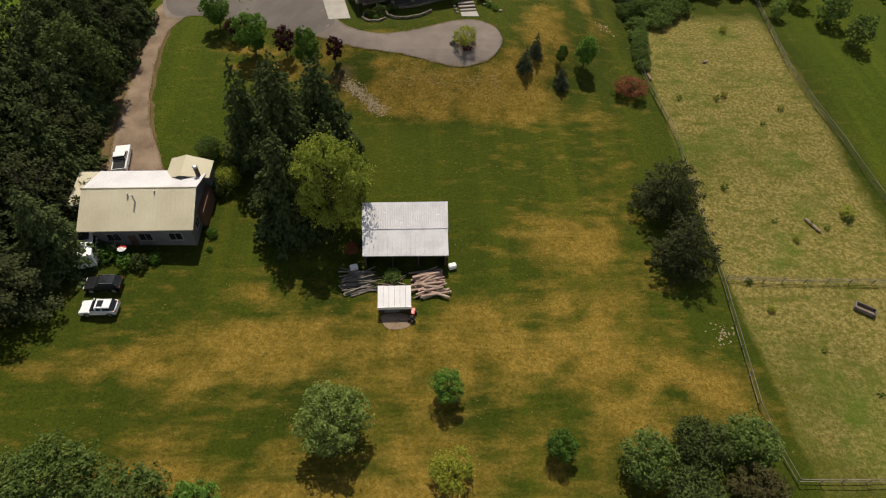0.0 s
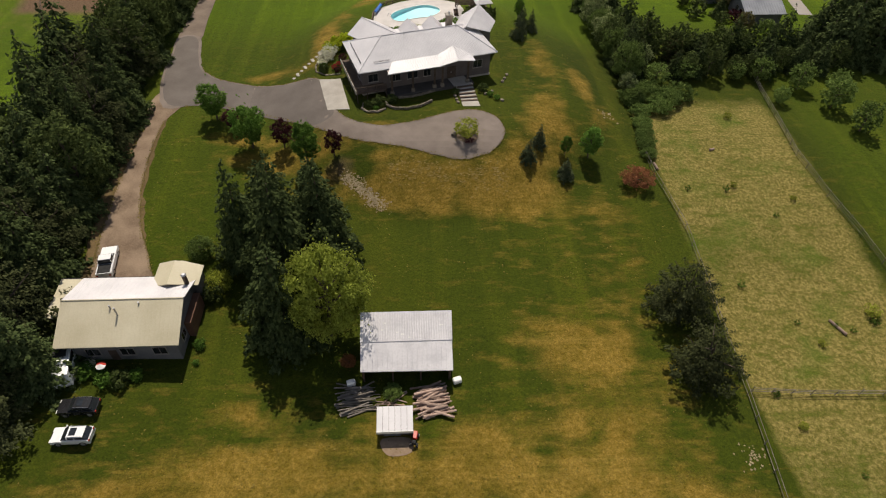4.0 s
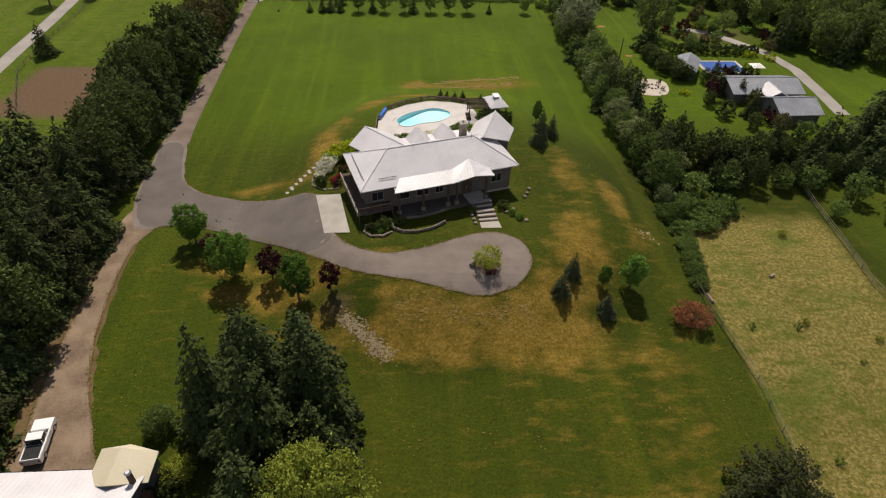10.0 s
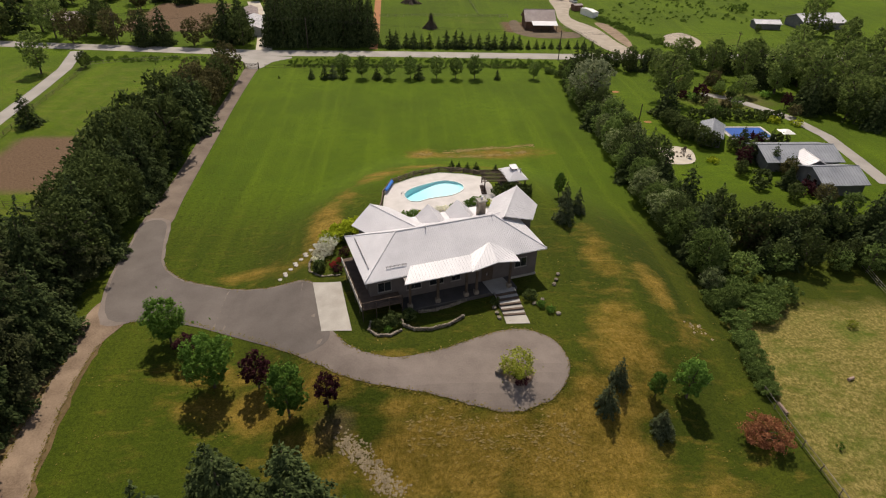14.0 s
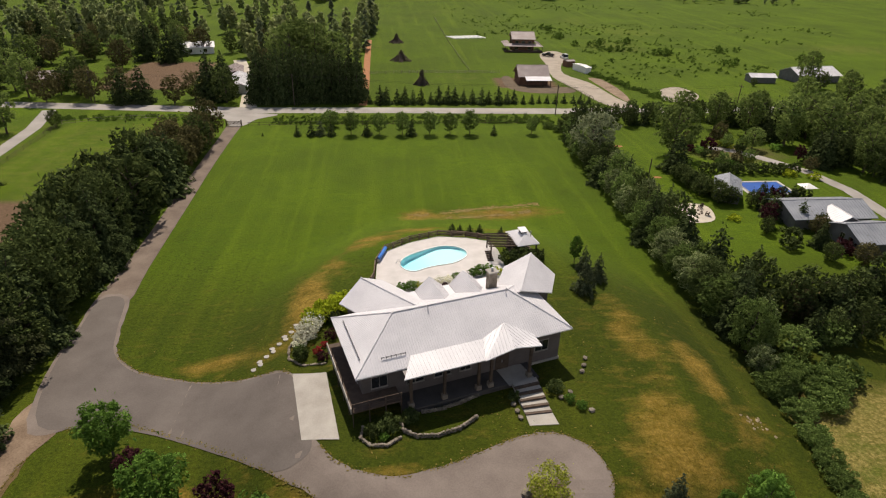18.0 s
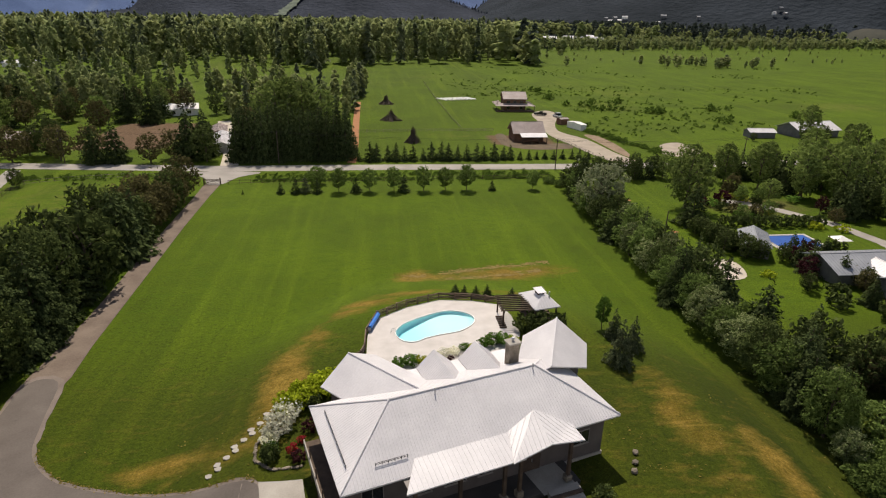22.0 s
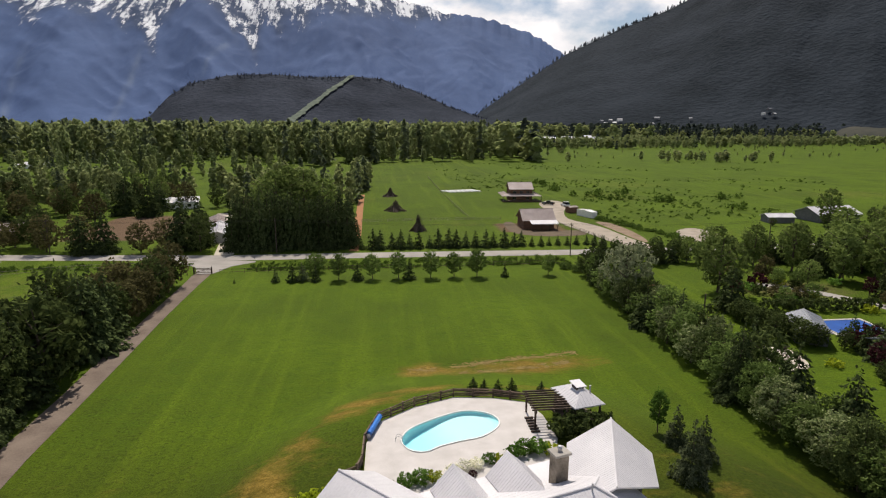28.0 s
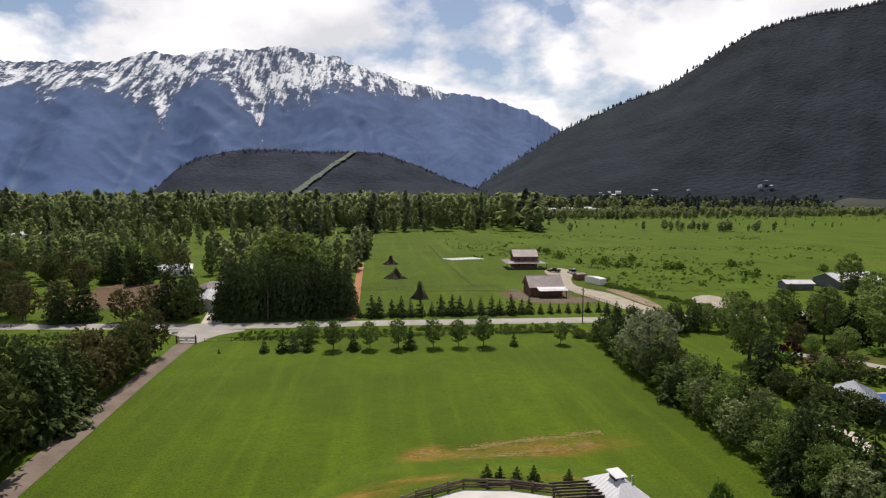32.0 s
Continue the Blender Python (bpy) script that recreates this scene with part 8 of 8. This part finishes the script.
# ---- poles and wires ----
def utility_pole(x, y, h, arm=True, label="tall wooden utility pole beside the road"):
    ob = thing("utility_pole", pose(x, y, ground_z(x, y)), label, "utility pole", "utility poles")
    bm = bmesh.new()
    bar(bm, (0, 0, -0.5), (0, 0, h), 0.16, 0.11, 8)
    part("pole", bm, BARK, ob)
    if arm:
        part("crossarm", boxed(-0.06, 0.06, -1.1, 1.1, h - 0.7, h - 0.55), TIMBER, ob)
        for y0 in (-0.95, 0.0, 0.95):
            bm = bmesh.new()
            bar(bm, (0, y0, h - 0.55), (0, y0, h - 0.35), 0.05, 0.03, 6)
            part("insulator", bm, GLASS_DARK, ob)


POLES = [(-150, 174, 9.5), (-90, 165.8, 9.5), (-30, 162.2, 9.5), (48.8, 151.2, 9.0), (106, 152.0, 9.0)]
for p in POLES:
    utility_pole(*p)
utility_pole(55.4, 96.4, 5.4, False, "bare wooden pole standing in the hedgerow")
for (x0, y0, h0), (x1, y1, h1) in zip(POLES, POLES[1:]):
    for off in (-0.95, 0.95):
        pts = [Vector((x0 + (x1 - x0) * k / 10, y0 + off + (y1 - y0) * k / 10, h0 - 0.35 + (h1 - h0) * k / 10 - 4.0 * 0.9 * (k / 10) * (1 - k / 10))) for k in range(11)]
        bm = tube(pts, 0.018, 4)
        solo("power_line", bm, RUBBER, Matrix(), "thin sagging overhead power line", "cable", "power lines")

# ---- neighbours on the far side of the hedgerow ----
gable_building("neighbour_house", 81.0, 76.2, 0.5, 15.2, 8.8, 2.5, 1.5, 0.7, SIDING_GREY, TIN_GREY, "long low neighbouring house with a grey metal roof", windows=((-4, 0.9, 1.6, 1.2, 0), (0, 0.9, 1.6, 1.2, 0), (4, 0.9, 1.2, 1.2, 0)))
gable_building("neighbour_garage", 82.6, 65.4, 2, 8.4, 8.0, 2.6, 1.6, 0.6, SIDING_GREY, TIN_GREY, "neighbours' garage with a grey ribbed metal roof", "garage", windows=((-1.5, 0.9, 1.0, 1.4, 3), (0.5, 0.9, 1.0, 1.4, 3)))
gable_building("neighbour_porch", 81.8, 71.6, 90, 5.0, 4.2, 2.7, 1.1, 0.4, SIDING_GREY, TIN_WHITE, "white-roofed entrance porch of the neighbouring house", "porch")
gable_building("pool_house", 69.2, 88.4, 62, 8.6, 4.6, 2.4, 1.0, 0.4, SIDING_GREY, TIN_GREY, "small pool house with a pale-edged grey roof", "pool house")
ob = thing("swimming_pool", pose(80.0, 92.0, 0.0), "rectangular neighbouring pool with deep blue water", "pool")
part("surround", boxed(-5.4, 5.4, -3.9, 3.9, -0.2, 0.10), DECKING_STONE, ob)
part("water", boxed(-4.6, 4.6, -3.1, 3.1, 0.05, 0.14), POOL_BLUE, ob)
for s in (-1, 1):
    part("coping", boxed(-4.9, 4.9, s * 3.25 - 0.15, s * 3.25 + 0.15, 0.05, 0.17), CONCRETE, ob)
    part("coping", boxed(s * 4.75 - 0.15, s * 4.75 + 0.15, -3.1, 3.1, 0.05, 0.168), CONCRETE, ob)
ob = thing("patio_umbrella", pose(86.0, 87.2, 0.1), "white square patio umbrella by the pool", "umbrella")
bm = bmesh.new()
bar(bm, (0, 0, 0), (0, 0, 2.4), 0.04)
part("pole", bm, STEEL, ob)
bm = bmesh.new()
tip = bm.verts.new((0, 0, 2.9))
ring = [bm.verts.new((a * 1.5, b * 1.5, 2.2)) for a, b in ((-1, -1), (1, -1), (1, 1), (-1, 1))]
for k in range(4):
    bm.faces.new((ring[k], ring[(k + 1) % 4], tip))
part("canopy", bm, TRIM_WHITE, ob)
drape("neighbour_path", ribbon([(79.9, 119.9), (86, 117), (90.7, 111), (96.0, 102), (98.2, 90), (97.0, 77), (95.6, 66)], 3.2), ROADWAY, 0.05, 2.5, "pale gravel drive behind the neighbouring house", "lane")
drape("fire_pit_patio", rounded([(55.0, 83.2), (59.3, 84.6), (62.4, 82.4), (60.8, 76.6), (56.6, 75.4), (53.8, 77.6)], 4), SANDY, 0.05, 2.0, "round pale gravel patio for the fire pit", "patio")
q = random.Random(52)
for i in range(9):
    a = i * 0.7
    st = new("fire_pit_stone", ROCKS[i % 6])
    st.matrix_world = Matrix.LocRotScale((58.6 + 1.2 * math.cos(a), 80.2 + 1.2 * math.sin(a), 0.15), Euler((0, 0, a)), (0.6, 0.6, 0.6))
    tagged(st, "grey stone of the fire ring", "stone", "fire ring")


def lawn_chair():
    ob = thing("lawn_chair", pose(56.6, 79.6, 0.05, 0, 0, 60), "dark wooden lawn chair by the fire pit", "chair", "chairs round the fire pit")
    part("seat", boxed(-0.3, 0.3, -0.3, 0.3, 0.32, 0.38), TIMBER, ob)
    part("backrest", slab(bmesh.new(), [(-0.3, 0.28, 0.35), (0.3, 0.28, 0.35), (0.3, 0.55, 1.05), (-0.3, 0.55, 1.05)], 0.06), TIMBER, ob)
    for s in (-1, 1):
        part("arm", boxed(s * 0.36 - 0.07, s * 0.36 + 0.07, -0.35, 0.4, 0.55, 0.6), TIMBER, ob)
        for y in (-0.28, 0.28):
            part("leg", boxed(s * 0.34 - 0.04, s * 0.34 + 0.04, y - 0.04, y + 0.04, 0, 0.55), TIMBER, ob)
    return ob


chair = lawn_chair()
for x, y, a in ((57.4, 82.2, 0), (60.4, 81.8, -60), (60.2, 78.6, -130)):
    copy_thing(chair, pose(x, y, 0.05, 0, 0, a))
for x, y, r in ((57.5, 121, 1.3), (58.8, 99.0, 1.0)):
    drape("bare_patch", [(x + r * math.cos(k * 0.7), y + 0.6 * r * math.sin(k * 0.7)) for k in range(9)], BRICK_RED, 0.04, 2, "reddish bare patch in the lawn", "ground patch")

# ---- the farm across the road ----
gable_building("farm_barn", 51.0, 195.6, 0, 10.4, 9.0, 3.2, 2.9, 0.6, SIDING_BROWN, TIN_BROWN, "dark wooden barn with a brown-grey roof", "barn", windows=((3, 1.2, 1.2, 1.0, 0),))
ob = thing("barn_lean_to", pose(52.2, 189.4, 0, 0, 0, 0), "open lean-to with a pale roof along the barn", "shed")
roof_plane(ob, [(-4.6, -2.0, 2.3), (4.6, -2.0, 2.3), (4.6, 1.2, 3.1), (-4.6, 1.2, 3.1)], TIN_OLD, 0.6)
for x in (-4.2, -1.4, 1.4, 4.2):
    part("post", boxed(x - 0.1, x + 0.1, -2.0, -1.8, -0.2, 2.3), TIMBER, ob)
gable_building("farmhouse", 61.8, 265.5, -3, 10.0, 10.0, 5.6, 2.4, 0.6, SIDING_BROWN, TIN_BROWN, "two-storey dark wooden farmhouse with a pale roof", windows=((-3, 3.4, 1.4, 1.2, 0), (0, 3.4, 1.4, 1.2, 0), (3, 3.4, 1.4, 1.2, 0), (-3, 0.9, 1.4, 1.2, 0), (3, 0.9, 1.4, 1.2, 0)))
ob = thing("veranda", pose(61.8, 265.5, 0, 0, 0, -3), "wrap-around veranda with a brown-grey roof", "veranda")
roof_plane(ob, [(-9.0, -8.0, 2.7), (9.0, -8.0, 2.7), (6.2, -5.0, 3.5), (-6.2, -5.0, 3.5)], TIN_BROWN, 0.6)
roof_plane(ob, [(9.0, -8.0, 2.7), (9.0, 7.0, 2.7), (6.2, 5.0, 3.5), (6.2, -5.0, 3.5)], TIN_BROWN, 0.6)
roof_plane(ob, [(-9.0, 7.0, 2.7), (-9.0, -8.0, 2.7), (-6.2, -5.0, 3.5), (-6.2, 5.0, 3.5)], TIN_BROWN, 0.6)
for x in (-8.6, -4.3, 0, 4.3, 8.6):
    part("post", boxed(x - 0.1, x + 0.1, -7.7, -7.5, -0.2, 2.6), TIMBER, ob)
part("veranda_floor", boxed(-8.8, 8.8, -7.8, -5.0, -0.2, 0.5), TIMBER, ob)
YARD_SOIL = mat("yard_soil", (0.075, 0.055, 0.035), (0.135, 0.098, 0.062), 0.3, 4, 0.95, bump=0.4)
FARM_SAND = mat("farm_sand", (0.24, 0.20, 0.155), (0.36, 0.31, 0.25), 0.3, 4, 0.95)
drape("farm_drive", rounded([(71.6, 158.9), (67.6, 165.5), (64.6, 184), (61.6, 204), (64.8, 227), (67.5, 252), (76.5, 262), (79.5, 249), (71.6, 229), (67.6, 210), (73.2, 194), (75.0, 173), (77.4, 159.2)], 3), FARM_SAND, 0.05, 4.0, "winding sandy drive up to the farm", "driveway")
drape("gravel_patch", rounded([(90.4, 169.2), (93.0, 177), (96.2, 184.3), (104.1, 187.8), (105.8, 175.3), (97.6, 165.6)], 4), FARM_SAND, 0.05, 4.0, "bare pale gravel clearing by the road", "ground patch")
drape("earth_bank", rounded([(75.2, 190), (75.0, 203), (79.4, 200), (80.5, 185), (79.0, 170), (76.4, 168)], 3), BARE_EARTH, 0.06, 3.0, "bare earth bank beside the farm drive", "ground patch")
drape("barn_yard", rounded([(40.5, 188), (41.5, 203), (44.8, 205), (45.4, 189.5), (52, 186.5), (62.5, 187.5), (63.4, 180), (52, 178), (44, 181)], 4), YARD_SOIL, 0.045, 3.0, "trodden brown yard round the barn", "ground patch")
drape("orange_track", ribbon([(-9.2, 162), (-9.2, 190), (-10, 240), (-10.5, 290)], 2.6), BRICK_RED, 0.05, 5.0, "narrow orange dirt track along the spruces", "lane")
drape("gate_road", ribbon([(-43.5, 160), (-46, 175), (-52, 200), (-62, 235)], 5.0), SANDY, 0.05, 4.0, "pale gravel yard between the trees", "lane")
for i, (x, y, w, d, h, m_, rm, lab) in enumerate(((76.2, 215.5, 2.6, 9.0, 2.2, TRIM_WHITE, TRIM_WHITE, "white flat-sided trailer on the farm"), (73.8, 226, 4.0, 3.0, 2.2, SIDING_BROWN, TIN_BROWN, "small brown farm shed"))):
    gable_building("farm_trailer" if i == 0 else "farm_shed", x, y, 18, w, d, h, 0.35, 0.1, m_, rm, lab, "trailer" if i == 0 else "shed")
passenger_car("van", 76.5, 243, 100, PAINT_WHITE, "white van parked on the farm drive", "van", False, 5.0, 2.0, 2.1)
passenger_car("pickup_truck", 70.5, 248, 150, PAINT_BLACK, "dark pickup parked by the farmhouse", "truck", True, 5.4, 1.9, 1.8)


def brush_pile(x, y, r, h, seed, label):
    """Poles and slash heaped and leaned together for burning."""
    qq = random.Random(seed)
    o = thing("brush_pile", pose(x, y, ground_z(x, y)), label, "wood pile", "brush piles")
    for i in range(110):
        a, s = qq.uniform(0, 6.3), qq.uniform(0.25, 1.0)
        b = bmesh.new()
        top = h * qq.uniform(0.35, 1.05) * (1.1 - 0.35 * s)
        bar(b, (math.cos(a) * r * s, math.sin(a) * r * s, 0.0), (math.cos(a + qq.uniform(1.4, 4.6)) * r * 0.3 * s, math.sin(a + qq.uniform(1.4, 4.6)) * r * 0.3 * s, top), qq.uniform(0.08, 0.2), 0.05, 5)
        part("pole", b, BARK, o)


brush_pile(10.6, 191.0, 3.2, 5.8, 1, "tall heap of dark poles stacked in the paddock")
brush_pile(4.4, 236.0, 5.0, 4.6, 2, "broad heap of dark poles stacked in the paddock")
brush_pile(3.2, 283.0, 4.4, 4.4, 3, "distant heap of dark poles in the field")
for i in range(8):
    solo("row_cover", slab(bmesh.new(), [(-0.55, -4.6, 0.35), (0.55, -4.6, 0.35), (0.55, 4.6, 0.35), (-0.55, 4.6, 0.35)], 0.4), TRIM_WHITE, pose(32.0 + 2.2 * i, 299.5 + 0.5 * i, 0, 0, 0, 28), "long white row cover in the vegetable garden", "row cover", "vegetable rows")
gable_building("far_house", 163, 201, 8, 18, 11, 2.8, 2.2, 0.7, SIDING_GREY, TIN_WHITE, "low grey farmhouse with a white roof in the meadow", windows=((-5, 0.9, 1.6, 1.2, 0), (2, 0.9, 1.6, 1.2, 0)))
gable_building("far_shed", 141, 197.5, -5, 9.5, 5, 2.2, 0.9, 0.4, SIDING_GREY, TIN_OLD, "low grey shed in the meadow", "shed")
for x, y, s, k in ((153, 188, 1.0, "cotton"), (158, 186, 0.8, "hedge_a"), (150, 184, 0.7, "hedge_b"), (134, 190, 0.4, "hedge_a"), (172, 190, 0.8, "hedge_a"), (120, 160, 0.6, "young"), (112, 158, 0.7, "young"), (128, 152, 0.8, "hedge_a"), (140, 150, 1.0, "cotton"), (150, 146, 1.0, "cotton"),
                   (100, 150, 0.7, "hedge_b"), (92, 148, 0.7, "hedge_a"), (84, 149, 0.6, "young"), (76, 149.5, 0.8, "young"), (69, 149.6, 0.9, "young"), (63, 149, 0.9, "young"), (57, 148, 1.2, "young"), (53, 146, 1.3, "young"), (160, 140, 1.1, "cotton"), (170, 132, 1.1, "cotton"), (146, 134, 1.0, "hedge_a"), (140, 122, 1.1, "cotton")):
    plant(k, x, y, s, s, x, group="trees along the road")
gable_building("road_house", -83, 252, 14, 13, 8, 2.8, 1.6, 0.5, TRIM_WHITE, TIN_WHITE, "white bungalow behind the brown yard", windows=((-3, 0.9, 1.4, 1.1, 0), (3, 0.9, 1.4, 1.1, 0)))
gable_building("long_shed", -51.5, 187, 102, 20, 5, 2.4, 0.9, 0.4, TRIM_WHITE, TIN_WHITE, "long low white shed among the trees", "shed")
gable_building("side_shed", -56.5, 204, 102, 14, 5, 2.4, 0.9, 0.4, SIDING_BROWN, TIN_BROWN, "long brown-roofed shed among the trees", "shed")
gable_building("red_house", -116, 190, 8, 12, 8, 2.8, 1.6, 0.5, SIDING_BROWN, TIN_BROWN, "brown house among roadside trees", windows=((0, 0.9, 1.4, 1.1, 0),))
gable_building("far_farm", -261, 474, 10, 22, 9, 3, 1.6, 0.5, TRIM_WHITE, TIN_WHITE, "distant white farm building at the forest edge", "barn")
q = random.Random(61)
for i in range(34):
    d, az = q.uniform(880, 1060), radians(q.uniform(9.5, 21))
    x, y = LOOKOUT[0] + d * math.sin(az), LOOKOUT[1] + d * math.cos(az)
    wide = q.uniform(9, 22)
    gable_building("town_house", x, y, q.uniform(-30, 30), wide, q.uniform(8, 12), q.uniform(5, 11), 2.5, 0.4, q.choice((TRIM_WHITE, STUCCO, TRIM_WHITE, SIDING_GREY)), q.choice((TIN_WHITE, TIN_GREY, TIN_WHITE)), "small pale house in the distant town", "house", spacing=4.0)["group"] = "distant town"
# houses up the foot of the wooded mountain
for az in (21.1, 21.4, 21.9, 22.2, 22.6, 25.4, 25.9, 28.6, 34.2, 34.7, 35.1):
    k = int((az - SLOPE[0][0]) / (SLOPE[-1][0] - SLOPE[0][0]) * slope_n)
    x, y, z = slope_verts[q.randrange(5, 8) * (slope_n + 1) + k]
    gable_building("hillside_house", x, y - 10, q.uniform(-30, 30), q.uniform(6, 13), 6, q.uniform(3, 5), 1.6, 0.4, q.choice((TRIM_WHITE, SIDING_GREY)), q.choice((TIN_WHITE, TIN_GREY)), "pale house among the conifers on the mountain's foot", "house", z=z + 2, spacing=5.0)["group"] = "hillside houses"


def logged_slope():
    """The bare cut at the mountain's foot."""
    rows, k0, k1 = 4, int((39.6 - SLOPE[0][0]) / (SLOPE[-1][0] - SLOPE[0][0]) * slope_n), int((43.6 - SLOPE[0][0]) / (SLOPE[-1][0] - SLOPE[0][0]) * slope_n)
    verts, faces, wide = [], [], k1 - k0 + 1
    for j in range(rows + 1):
        for k in range(k0, k1 + 1):
            x, y, z = slope_verts[j * (slope_n + 1) + k]
            e = (k - k0) / (k1 - k0)
            verts.append((x, y - 14, z + 9 * (1 - abs(2 * e - 1) ** 3) * (1 - (j / rows) ** 4) - 4 + 1.5 * noise.noise((x * 0.03, y * 0.03, 3))))
    for j in range(rows):
        for i in range(wide - 1):
            faces.append((j * wide + i, j * wide + i + 1, (j + 1) * wide + i + 1, (j + 1) * wide + i))
    tagged(new("logged_slope", mesh_of("logged_slope", verts, faces, LOGGED, True)), "bare brown cut at the foot of the wooded mountain", "clearing", kind="structure")


LOGGED = mat("logged_ground", (0.014, 0.019, 0.012), (0.052, 0.048, 0.033), 0.012, 0.09, 0.95, bump=0.0)
logged_slope()
